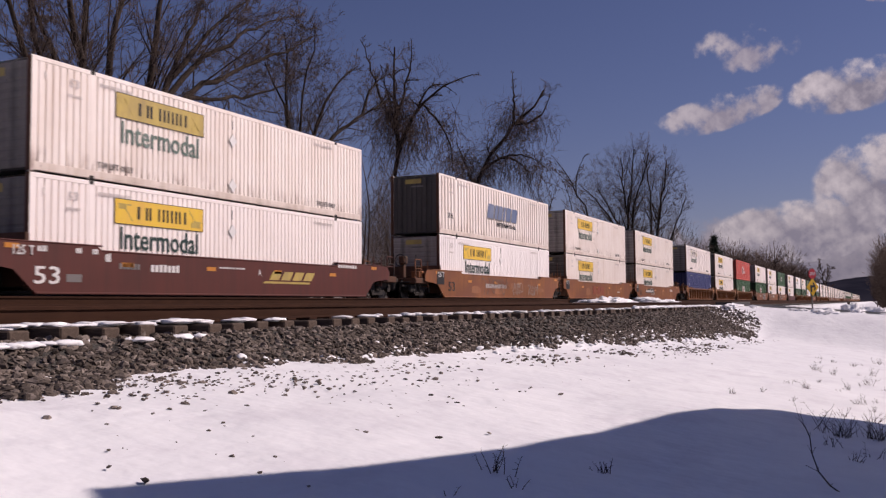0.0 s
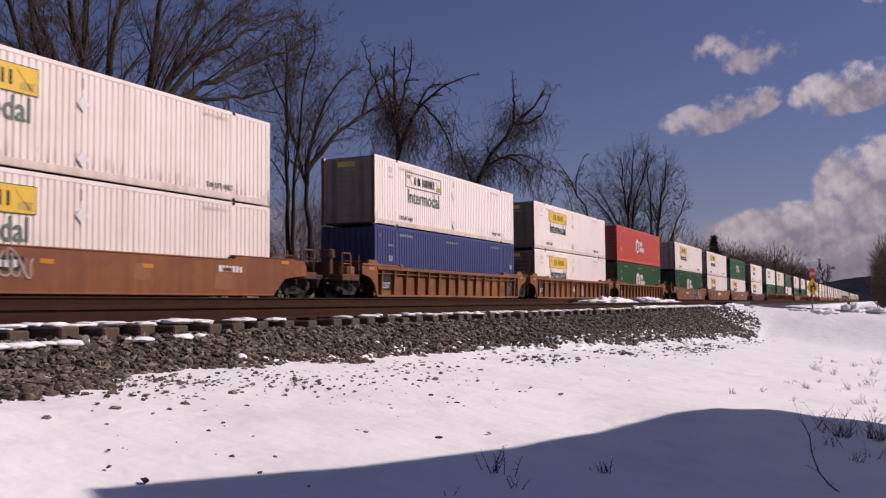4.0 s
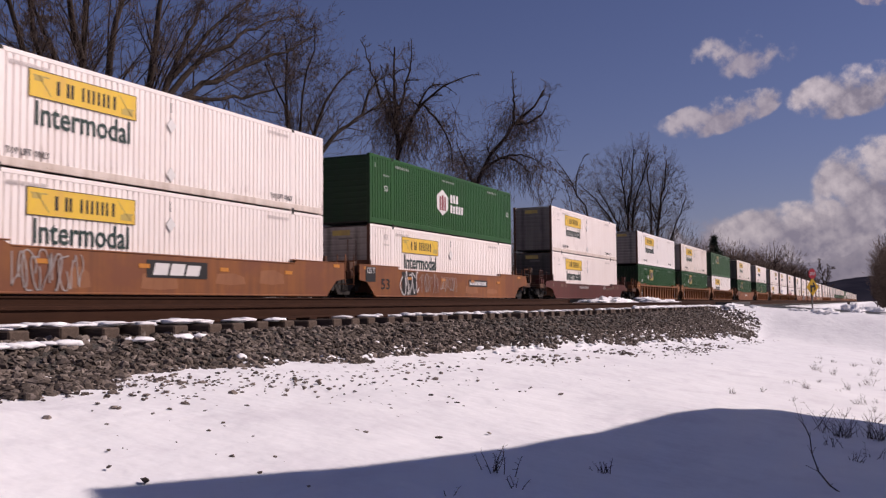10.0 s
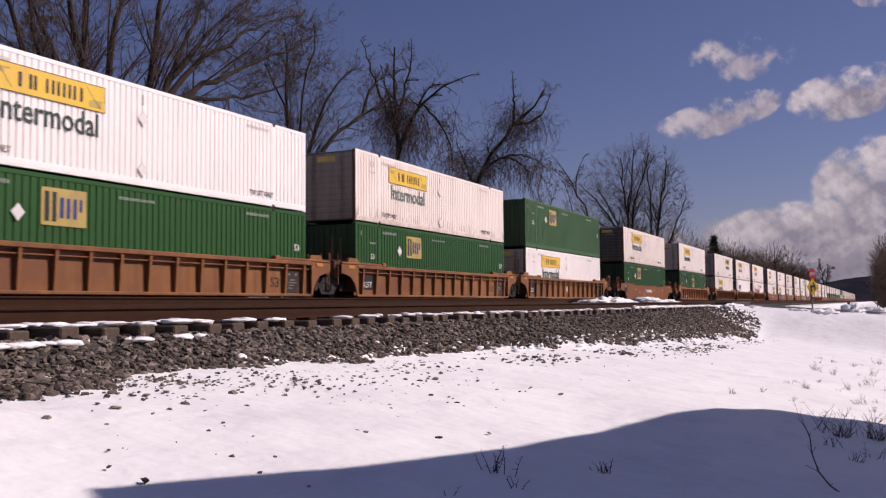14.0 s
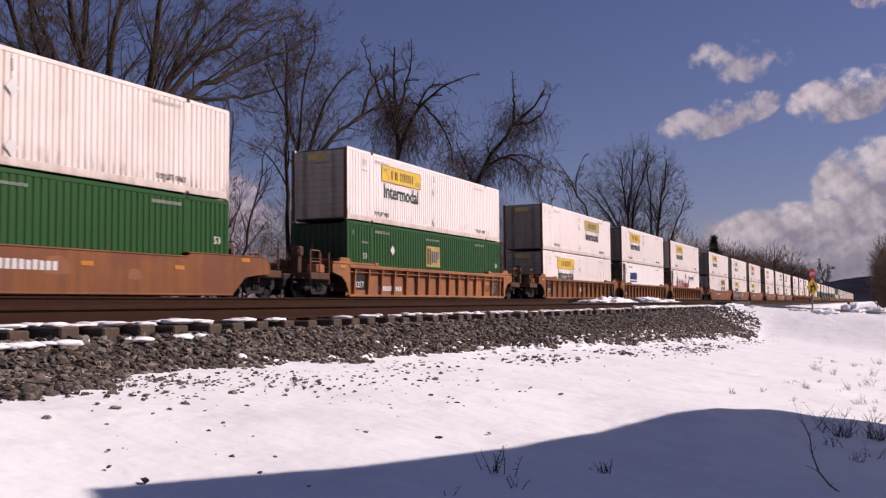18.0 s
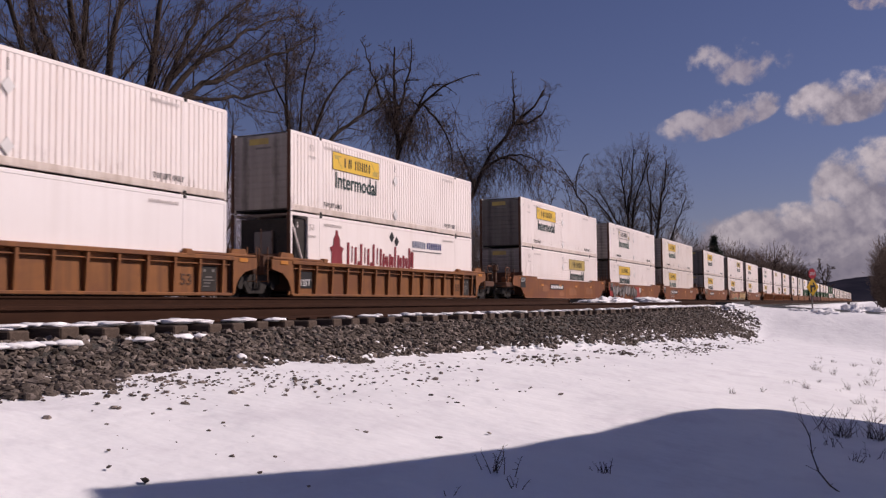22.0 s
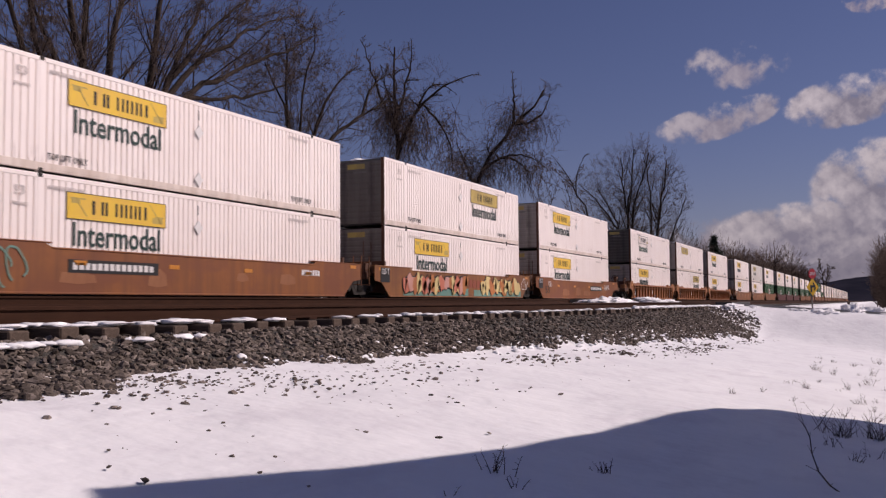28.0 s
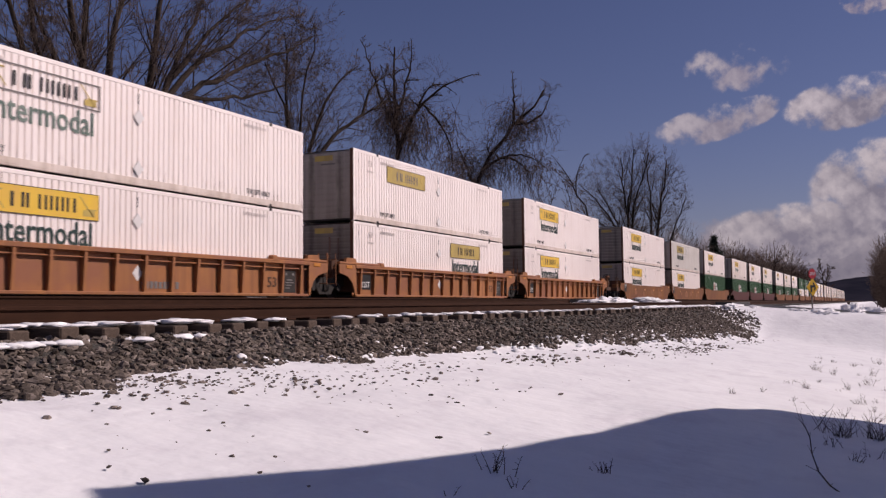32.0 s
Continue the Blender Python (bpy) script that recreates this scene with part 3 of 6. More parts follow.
        for x, w in ((0.0, 0.85), (1.0, 0.42), (1.52, 0.55), (2.25, 0.28), (2.7, 0.65), (3.55, 0.8)):
            wall_part(root, ("slant", x), lambda x=x, w=w: plates([(x, x + w, 0, 0.76, 0.25)], 0.009), "logo_mark", "steelblue", 5.95, 1.25, "slanted grey-blue logo bars")
        wall_part(root, ("slantword",), lambda: letters("INTERMODAL", 2.9, 0.24), "lettering", "black", 7.4, 0.86, "black word INTERMODAL")
        wall_part(root, ("slant53",), lambda: letters("53 ft.", 0.66, 0.26), "size_number", "black", 0.95, 0.82, "black stencil 53 ft.")
    elif logo == "navyb":
        wall_part(root, ("navyb",), lambda: bars(0, 2.4, 0, 0.6, 6, 11, 0.2, 0.15), "logo_mark", "navy", 2.6, 1.55, "navy slanted logo bars")
        wall_part(root, ("navyb2",), lambda: plates([(0, 2.4, 0, 0.09)]), "logo_mark", "navy", 2.6, 1.35)
    elif logo == "crest":
        # broad upright strokes with slanted feet in place of an old-style name
        at = 0.0
        for k, (wide, tall) in enumerate(((0.75, 0.86), (0.14, 0.16), (0.75, 0.86), (0.14, 0.16), (0.78, 0.9), (0.5, 0.55), (0.42, 0.56), (0.22, 0.9), (0.42, 0.55), (0.5, 0.55), (0.5, 0.9))):
            rows = [(0.0, 0.16, 0.0, tall, 0.03)] + ([(wide * 0.5 - 0.03, wide * 0.5 + 0.04, 0.1, tall * 0.85, 0.03), (wide - 0.17, wide - 0.02, 0.03, tall * 0.82, 0.03)] if wide > 0.3 else [])
            wall_part(root, ("scroll", k), lambda rows=rows: plates(rows, 0.006), "logo_mark", "crimson", 3.85 + at, 1.15, "crimson upright logo strokes")
            at += wide + 0.06
        wall_part(root, ("scrollc",), lambda: polygon([(-0.4, -0.6), (0.4, -0.6), (0.36, -0.2), (0.5, 0.0), (0.24, 0.1), (0.22, 0.35), (0.1, 0.5), (0.06, 0.68), (-0.06, 0.68), (-0.1, 0.5), (-0.22, 0.35), (-0.24, 0.1), (-0.5, 0.0), (-0.36, -0.2)]), "crest", "crimson", 3.1, 1.75, "crimson crest")
        wall_part(root, ("pale",), lambda: bars(0, 1.35, 0, 0.3, 7, 14, 0.5), "logo_mark", "steelblue", 9.5, 2.1)
        wall_part(root, ("paleb",), lambda: bars(0, 1.6, 0, 0.3, 8, 15, 0.5), "logo_mark", "navy", 10.95, 2.1)
        wall_part(root, ("palec",), lambda: plates([(0, 3.0, 0, 0.045)], 0.005), "logo_mark", "grey", 9.5, 1.94)
        wall_part(root, ("pale2",), lambda: polygon([(0, -0.22), (0.2, 0), (0, 0.22), (-0.2, 0)]), "logo_diamond", "black", 7.55, 2.45)
        wall_part(root, ("pale2",), None, "logo_diamond", "black", 7.98, 2.28)
    pale = tone in ("green", "dull_green", "red", "blue")
    ink, bold = ("dim", "white") if pale else ("faint", "faint")
    wall_part(root, ("idbars", ink), lambda: bars(0, 1.25, 0, 0.11, 14, 17, 0.45), "number_mark", ink, POST + 0.25, 2.52)
    if not near:
        return
    wall_part(root, ("idbars2", ink), lambda: bars(0, 1.25, 0, 0.1, 14, 18, 0.45), "number_mark", ink, LONG - POST - 1.5, 2.55)
    wall_part(root, ("size53", bold), lambda: letters("53", 0.32, 0.24), "size_number", bold, 1.22, 2.3 if not pale else (0.9 if tone == "red" else 1.42), "stencilled size number 53")
    wall_part(root, ("small", ink), lambda: bars(0, 0.5, 0, 0.08, 6, 19, 0.45), "stencil", ink, 1.15, 2.05)
    wall_part(root, ("tick", ink), lambda: plates([(0, 0.04, 0, 0.2)]), "label_slit", ink, 0.42, 2.35)
    if pale:
        wall_part(root, ("size53", bold), None, "size_number", bold, LONG - 0.75, 0.78 if tone == "red" else 1.5)
        wall_part(root, ("titlebars", ink), lambda: bars(0, 1.4, 0, 0.08, 17, 23, 0.45), "stencil", ink, 7.0, 2.5)
    if not pale and logo not in ("navyb", "crest"):
        shared(("endpanel",), lambda: boxed(-0.006, 0.0, -0.45, 0.4, 0.0, 0.22), "logo_panel", D["ochre"], root, pose(0.02, 0.1, TALL - 0.45), "small dull yellow panel on the end")
        shared(("endbars",), lambda: boxed(-0.006, 0.0, -0.55, 0.1, 0.0, 0.07), "stencil", D["grey"], root, pose(0.02, 0.1, TALL - 0.62))


NAMES = {"white": "white", "cream": "streaked cream", "clean": "clean white", "grey": "greyed white", "green": "green", "dull_green": "dull green", "red": "red", "blue": "blue"}
LOGOS = {"yl": "yellow logo panel", "ylr": "dull yellow panel", "ylw": "thin-framed panel", "ylo": "faded yellow panel", "ylp": "plain ochre panel", "point": "white six-sided logo", "pointl": "white pointed logo",
         "sq": "square ochre logo", "sqr": "square ochre logo", "slant": "slanted grey-blue bars", "navyb": "navy logo bars", "crest": "crimson crest", "": "no logo"}
BODIES = {"ribbed": "ribbed", "broad": "broad-ribbed", "fine": "fine-ribbed", "flat": "flat-sided"}
STOCK = {}


def load(spec, lower, near, snow):
    body, tone, logo = spec
    key = (spec, lower, near)
    label = "%s %s container with %s, %s" % (NAMES[tone], BODIES[body], LOGOS[logo], "in a well car" if lower else "stacked on top")
    if key not in STOCK:
        root = container(body, tone, "upright" if body in ("broad", "fine") else "bands", near, logo in ("navyb", "crest"))
        mark(root, logo, tone, near)
        tagged(root, label, "container", "containers on the train")
        STOCK[key] = root
        ob = root
    else:
        ob = copy_thing(STOCK[key], Matrix())
    if snow:
        bm = bmesh.new()
        rnd = random.Random(snow)
        for i in range(10):
            x, r = (0.25 + 1.3 * rnd.random() if snow % 2 else LONG - 0.35 - 1.5 * rnd.random()), 0.12 + 0.2 * rnd.random()
            lump = bmesh.ops.create_icosphere(bm, subdivisions=2, radius=r, matrix=Matrix.Translation((x, -1.05 + 1.5 * rnd.random(), TALL - 0.02)) @ Matrix.Diagonal((1.6, 1, 0.6 if snow % 2 else 0.4, 1)))
            for v in lump["verts"]:
                v.co += Vector((1, 1, 0.6)) * 0.07 * noise.noise(v.co * 4.0)
        part("snow_cap", bm, M_snow, ob, "lump of old snow on the roof", None, True)
    return ob


# ---- well cars ----
def smooth_side(drop=0.0):
    a, b = 1.55 - drop, 1.43 - drop
    out = [(-1.2, 0.78), (-0.6, 0.7), (0.05, 0.14), (LONG - 0.05, 0.14), (LONG + 0.6, 0.7), (LONG + 1.2, 0.78), (LONG + 1.2, a), (LONG - 2.0, a), (LONG - 2.25, b), (2.25, b), (2.0, a), (-1.2, a)]
    bm = bmesh.new()
    prism(bm, out, 0.0, 0.035)
    return bm


def ribbed_side():
    out = [(-0.15, 0.14), (LONG + 0.15, 0.14), (LONG + 0.15, 1.24), (-0.15, 1.24)]
    return prism(bmesh.new(), out, 0.17, 0.2)


def rib():
    bm = bmesh.new()
    prism(bm, [(0.0, 1.22), (0.0, 0.17), (0.13, 0.17), (0.19, 1.22)], -0.05, 0.05, "x")
    for v in bm.verts:
        v.co.y = 0.195 - v.co.y
    bmesh.ops.recalc_face_normals(bm, faces=bm.faces[:])
    return bm


def end_frame():
    """The deck over a truck with its sills, at the leading end of a car body."""
    bm = bmesh.new()
    box(bm, -1.55, 0.0, -1.25, 1.25, 0.98, 1.1, 0.02)
    box(bm, -1.55, -1.38, -1.3, 1.3, 0.82, 1.12, 0.02)
    box(bm, -0.16, -0.02, -1.38, 1.38, 0.3, 1.62, 0.02)
    box(bm, -1.5, 0.0, -0.3, 0.3, 0.62, 0.98, 0.02)
    return bm


def end_wing():
    """The side plate of a ribbed car's end, cut out over the wheels."""
    out = [(-1.25, 1.02), (-1.05, 0.98)] + [(-1.05 + 0.95 * math.sin(a), 0.14 + 0.84 * math.cos(a)) for a in (0.5, 0.9, 1.25, 1.5)] + [(-0.02, 0.14), (0.0, 0.14), (0.0, 1.35), (-1.25, 1.35)]
    return prism(bmesh.new(), out, 0.0, 0.05)


def guide():
    bm = boxed(-1.2, 2.15, 0.0, 0.16, 1.36, 1.45, 0.02)
    prism(bm, [(-0.75, 1.43), (0.1, 1.43), (0.0, 1.6), (-0.65, 1.62)], 0.02, 0.14)
    box(bm, 1.95, 2.25, -0.03, 0.17, 1.28, 1.5, 0.03)
    return bm


def ladder():
    bm = bmesh.new()
    for y in (-1.38, -1.02):
        tube(bm, (0, y, 0.55), (0, y, 1.75), 0.022, sides=6)
    for z in (0.6, 0.9, 1.2, 1.5):
        tube(bm, (0, -1.38, z), (0, -1.02, z), 0.016, sides=6)
    return bm


def wheelset():
    bm = bmesh.new()
    ring = [(0.46, 0.06), (0.485, 0.0), (0.485, -0.03), (0.45, -0.05), (0.40, -0.05), (0.38, -0.02), (0.16, 0.0), (0.13, -0.06), (0.0, -0.06)]
    for s in (-1, 1):
        prev = None
        for r, w in ring:
            # the profile runs from the tread's outer rim in to the hub
            cur = [bm.verts.new((r * math.cos(a), s * (0.75 - w), r * math.sin(a))) for a in (2 * math.pi * k / 14 for k in range(14))] if r > 0 else [bm.verts.new((0, s * (0.75 - w), 0))]
            if prev:
                for k in range(14):
                    j = (k + 1) % 14
                    if len(cur) == 1:
                        bm.faces.new((prev[k], prev[j], cur[0]))
                    else:
                        bm.faces.new((prev[k], prev[j], cur[j], cur[k]))
            prev = cur
        for k in range(5):
            a = 2 * math.pi * k / 5
            tube(bm, (0.26 * math.cos(a), s * 0.775, 0.26 * math.sin(a)), (0.26 * math.cos(a), s * 0.79, 0.26 * math.sin(a)), 0.035, sides=6)
    tube(bm, (0, -1.0, 0), (0, 1.0, 0), 0.085, sides=10)
    bmesh.ops.recalc_face_normals(bm, faces=bm.faces[:])
    return bm


def side_frame():
    bm = bmesh.new()
    top = [(-1.12, 0.62), (-1.12, 0.42), (-0.72, 0.42), (-0.66, 0.52), (-0.42, 0.2), (0.42, 0.2), (0.66, 0.52), (0.72, 0.42), (1.12, 0.42), (1.12, 0.62), (0.5, 0.82), (-0.5, 0.82)]
    prism(bm, top, -0.06, 0.06)
    # no opening is cut; a dark plate on the frame stands for its shade
    shade_plate = [(-0.5, 0.6), (-0.28, 0.34), (0.28, 0.34), (0.5, 0.6)]
    prism(bm, shade_plate, -0.07, -0.055, slot=1)
    for x in (-0.14, 0.0, 0.14):
        tube(bm, (x, -0.09, 0.36), (x, -0.09, 0.58), 0.06, sides=8)
    return bm


def end_gear():
    """The draft box and brake rigging under a car's outer end."""
    bm = boxed(-3.3, -1.2, -0.55, 0.55, 0.4, 0.96, 0.05)
    box(bm, -2.75, -2.2, -1.15, -0.6, 0.34, 0.7, 0.06)
    tube(bm, (-3.2, -0.95, 0.62), (-1.4, -0.95, 0.5), 0.05)
    tube(bm, (-2.9, -1.2, 0.78), (-2.9, 1.2, 0.78), 0.03)
    return bm


def handrail(w=0.62, h=0.82):
    bm = bmesh.new()
    tube(bm, (0, 0, 0), (0, 0, h), 0.022, sides=6)
    tube(bm, (w, 0, 0), (w, 0, h), 0.022, sides=6)
    tube(bm, (0, 0, h), (w, 0, h), 0.022, sides=6)
    tube(bm, (0, 0, h * 0.5), (w, 0, h * 0.5), 0.016, sides=6)
    return bm


def stirrup():
    bm = bmesh.new()
    for x in (0, 0.42):
        tube(bm, (x, 0, 0.0), (x, 0, 0.5), 0.02, sides=6)
    tube(bm, (0, 0, 0), (0.42, 0, 0), 0.026, sides=6)
    return bm


def brake_stand():
    bm = boxed(-0.12, 0.12, -0.1, 0.1, 0.0, 0.75, 0.02)
    box(bm, -0.2, 0.2, -0.16, 0.14, 0.62, 1.0, 0.05)
    return bm


def brake_wheel():
    bm = bmesh.new()
    for k in range(16):
        a, b = 2 * math.pi * k / 16, 2 * math.pi * (k + 1) / 16
        tube(bm, (0, 0.27 * math.cos(a), 0.27 * math.sin(a)), (0, 0.27 * math.cos(b), 0.27 * math.sin(b)), 0.022, sides=6)
    for k in range(4):
        a = 2 * math.pi * k / 4 + 0.4
        tube(bm, (0.06, 0, 0), (0, 0.27 * math.cos(a), 0.27 * math.sin(a)), 0.014, sides=5)
    return bm


def goalpost():
    """Two paired uprights that hold the hoses over a joint between two bodies."""
    bm = bmesh.new()
    for x in (0.0, 0.62):
        for d in (0.0, 0.07):
            tube(bm, (x + d, 0, 0.95), (x + d, 0, 2.35), 0.012, sides=5)
        tube(bm, (x, 0, 2.35), (x + 0.07, 0, 2.35), 0.016, sides=5)
    tube(bm, (0, 0, 1.5), (0.69, 0, 1.5), 0.02, sides=6)
    box(bm, 0.08, 0.6, -0.05, 0.05, 1.1, 1.48, 0.02)
    return bm


def truck(root, x, keyed):
    t = new("truck")
    t.parent, t.matrix_basis = root, pose(x, 0, 0)
    for s, turn in ((-1, 0), (1, 180)):
        shared(("sideframe",), side_frame, "side_frame", [M_truck, M_dark], t, pose(0, s * 1.0, 0, 0, 0, turn))
    shared(("bolster",), lambda: boxed(-0.2, 0.2, -1.1, 1.1, 0.5, 0.85, 0.04), "bolster", M_truck, t)
    for dx in (-0.89, 0.89):
        w = shared(("wheels",), wheelset, "wheelset", M_tread, t, pose(dx, 0, 0.457))
        for s in (-1,):
            shared(("bearing",), lambda: tube(bmesh.new(), (0, -0.07, 0), (0, 0.07, 0), 0.13, sides=12), "axle_box", M_truck, t, pose(dx, s * 1.05, 0.457))
        if keyed:
            WHEELS.append((w, dx, keyed[0] + x))
    return t


def coupler():
    bm = boxed(-2.05, 0.0, -0.13, 0.13, 0.7, 0.9, 0.03)
    box(bm, -2.2, -1.8, -0.2, 0.2, 0.62, 0.98, 0.06)
    for y in (-0.28,):
        for k in range(6):
            a, b = k / 6, (k + 1) / 6
            tube(bm, (-2.0 * a, y, 0.72 - 0.9 * a * (1 - a)), (-2.0 * b, y, 0.72 - 0.9 * b * (1 - b)), 0.025, sides=6)
    return bm


def car_mark(root, key, make, name, tone, x, z, label="", y=-1.5):
    return shared(key, make, name, D[tone], root, pose(x, y - 0.004, z), label)


def well_car(style, tone, first, last, decals, near, index, at):
    pt = P[tone]
    root = new("well_car")
    ribs = style == "r"
    drop = 0.36 if style == "low" else 0.18
    for s, turn in ((-1, 0), (1, 180)):
        x = 0 if s < 0 else LONG
        if ribs:
            shared(("rside", tone), ribbed_side, "side_panel", pt, root, pose(x, s * 1.5, 0, 0, 0, turn))
            shared(("rtop", tone), lambda: boxed(-0.15, LONG + 0.15, -0.02, 0.22, 1.22, 1.36, 0.02), "top_chord", pt, root, pose(x, s * 1.5, 0, 0, 0, turn))
            shared(("rbot", tone), lambda: boxed(-0.1, LONG + 0.1, 0.02, 0.22, 0.1, 0.2, 0.02), "bottom_chord", pt, root, pose(x, s * 1.5, 0, 0, 0, turn))
            shared(("ledge", tone), lambda: boxed(0.0, LONG, 0.06, 0.18, 1.06, 1.1, 0.008), "ledge", pt, root, pose(x, s * 1.5, 0, 0, 0, turn))
            for e, m in ((0, pose(x, s * 1.49, 0, 0, 0, turn)), (1, None)):
                wing_x = -0.1 if e == 0 else LONG + 0.1
                if s < 0:
                    m = pose(wing_x, -1.49, 0) @ Matrix.Diagonal(((1 if e == 0 else -1), 1, 1, 1))
                else:
                    m = pose(wing_x, 1.49, 0) @ Matrix.Diagonal(((1 if e == 0 else -1), -1, 1, 1))
                shared(("wing", tone), end_wing, "end_wing", pt, root, m)
                shared(("guide", tone), guide, "container_guide", pt, root, m @ pose(0.0, 0.0, 0))
            n = 15 if near and s < 0 else 0
            for k in range(n):
                shared(("rib", tone), rib, "rib", pt, root, pose(x + (0.35 + k * (LONG - 0.7) / (n - 1)) * (1 if s < 0 else -1), s * 1.5, 0, 0, 0, turn))
        else:
            shared(("sside", tone, drop), lambda: smooth_side(drop), "side_panel", pt, root, pose(x, s * 1.5, 0, 0, 0, turn))
            shared(("stop", tone, drop), lambda: boxed(2.2, LONG - 2.2, -0.02, 0.12, 1.41 - drop, 1.46 - drop, 0.015), "top_chord", pt, root, pose(x, s * 1.5, 0, 0, 0, turn))
            for xe in ((-1.2, 2.2), (LONG - 2.2, LONG + 1.2)):
                shared(("send", tone, drop, xe[0] < 0), lambda xe=xe: boxed(xe[0], xe[1], -0.02, 0.2, 1.545 - drop, 1.585 - drop, 0.015), "end_cap", pt, root, pose(x, s * 1.5, 0, 0, 0, turn))
            shared(("sbot", tone), lambda: boxed(0.05, LONG - 0.05, -0.03, 0.12, 0.1, 0.17, 0.02), "bottom_chord", pt, root, pose(x, s * 1.5, 0, 0, 0, turn))
    shared(("well", tone), lambda: boxed(0.0, LONG, -1.4, 1.4, 0.12, 0.2), "floor", M_dark, root)
    shared(("endf",), end_frame, "end_platform", P["grime"], root)
    shared(("endf",), None, "end_platform", P["grime"], root, pose(LONG, 0, 0, 0, 0, 180))
    truck(root, -1.68, near and [at])
    if last:
        truck(root, LONG + 1.68, near and [at])
    for here, m in ((first, Matrix()), (last, pose(LONG, 0, 0, 0, 0, 180))):
        if here:
            sill = shared(("outer",), lambda: boxed(-2.75, -1.5, -1.42, 1.42, 0.72, 0.98, 0.03), "end_sill", P["grime"], root, m)
            if not ribs:
                for y in (-1.5, 1.465):
                    shared(("extension", tone, drop), lambda: prism(bmesh.new(), [(-1.95, 0.84), (-1.2, 0.78), (-1.2, 1.545 - drop), (-1.75, 1.545 - drop), (-1.95, 1.3 - drop)], 0.0, 0.035), "end_plate", pt, root, m @ pose(0, y, 0))
            shared(("gear",), end_gear, "draft_gear", M_dark, root, m)
            if near:
                shared(("rail", tone), handrail, "handrail", pt, root, m @ pose(-2.65, -1.34, 0.98))
                shared(("rail", tone), None, "handrail", pt, root, m @ pose(-2.65, 1.34, 0.98))
                shared(("step",), stirrup, "step", M_truck, root, m @ pose(-2.7, -1.38, 0.3))
                shared(("locker", tone), lambda: boxed(-2.2, -1.62, -1.3, -0.9, 0.98, 1.3, 0.03), "end_locker", pt, root, m)
                stand = shared(("stand", tone), brake_stand, "brake_stand", P["grime"], root, m @ pose(-2.3, -0.55, 0.98))
                shared(("bwheel",), brake_wheel, "brake_wheel", M_truck, stand, pose(-0.24, 0, 0.8))
            for y in (-1.36, 1.36):
                shared(("grab",), lambda: tube(tube(bmesh.new(), (0, 0, 0.9), (0, 0, 2.0), 0.022, sides=6), (0, 0, 1.5), (0.5, 0, 1.5), 0.018, sides=6), "grab_iron", M_truck, root, m @ pose(-2.6, y, 0))
    if not first:
        shared(("joint",), lambda: box(boxed(-1.9, -0.1, -0.95, 0.95, 0.5, 0.98, 0.05), -2.3, -1.2, -0.5, 0.5, 0.3, 0.75, 0.05), "joint_casting", M_dark, root)
        if near:
            shared(("goal",), goalpost, "hose_frame", P["grime"], root, pose(-1.62, -1.2, 0))
    if first:
        shared(("coupler",), coupler, "coupler", M_dark, root, pose(-1.55, 0, 0))
    if last:
        shared(("coupler",), coupler, "coupler", M_dark, root, pose(LONG + 1.55, 0, 0, 0, 0, 180))
    if near:
        for x in (-1.45, LONG + 1.45):
            shared(("ladder", tone), ladder, "ladder", pt, root, pose(x, 0, 0))
        for k in range(4):
            x = 2.9 + k * 3.5
            if not ribs and drop < 0.2:
                car_mark(root, ("amber",), lambda: plates([(0, 0.42, 0, 0.12)]), "reflector", "amber", x, 0.86, "amber reflector strip")
        if not ribs and tone != "maroon":
            spot = random.Random(index * 7 + 3)
            for k in range(4):
                w, hgt = spot.uniform(0.5, 1.7), spot.uniform(0.25, 0.6)
                car_mark(root, ("patch", index, k), lambda w=w, hgt=hgt: polygon([(0, 0.04), (w * 0.5, 0), (w, 0.05), (w - 0.06, hgt * 0.7), (w * 0.6, hgt), (0.07, hgt * 0.9)], 0.002), "repainted_patch", "tan", 2.4 + 3.0 * k + spot.uniform(0, 1.6), spot.uniform(0.25, 0.6), "repainted tan patch", -1.498)
        for x in () if drop > 0.2 else (-0.85, LONG + 0.4):
            car_mark(root, ("amber2",), lambda: plates([(0, 0.42, 0, 0.12)]), "reflector", "amber", x, 1.2, "amber reflector strip")
        if drop > 0.2:
            for k, x in enumerate((-0.6, 1.1, 2.0, LONG - 2.3, LONG - 1.6, LONG - 0.9)):
                car_mark(root, ("faded", k % 2), lambda k=k: plates([(0, 0.28 + 0.2 * (k % 2), 0, 0.2)]), "faded_stencil", "dust", x, 0.86, "faded pale stencil patch")
        else:
            if tone != "maroon":
                shared(("black_end",), lambda: boxed(0, 0.8, -0.008, 0, 0.0, 0.6), "load_stencil_plate", D["black"], root, pose(0.5 if ribs else -0.72, -1.338 if ribs else -1.505, 0.4 if ribs else 0.72), "black stencil plate")
            car_mark(root, ("125t", ribs), lambda: letters("125T" if ribs else "125 T", 0.62, 0.24), "lettering", "white", 0.58 if ribs else -0.62, 0.48 if ribs else 1.05, "white lettering 125 T", -1.345 if ribs else -1.516)
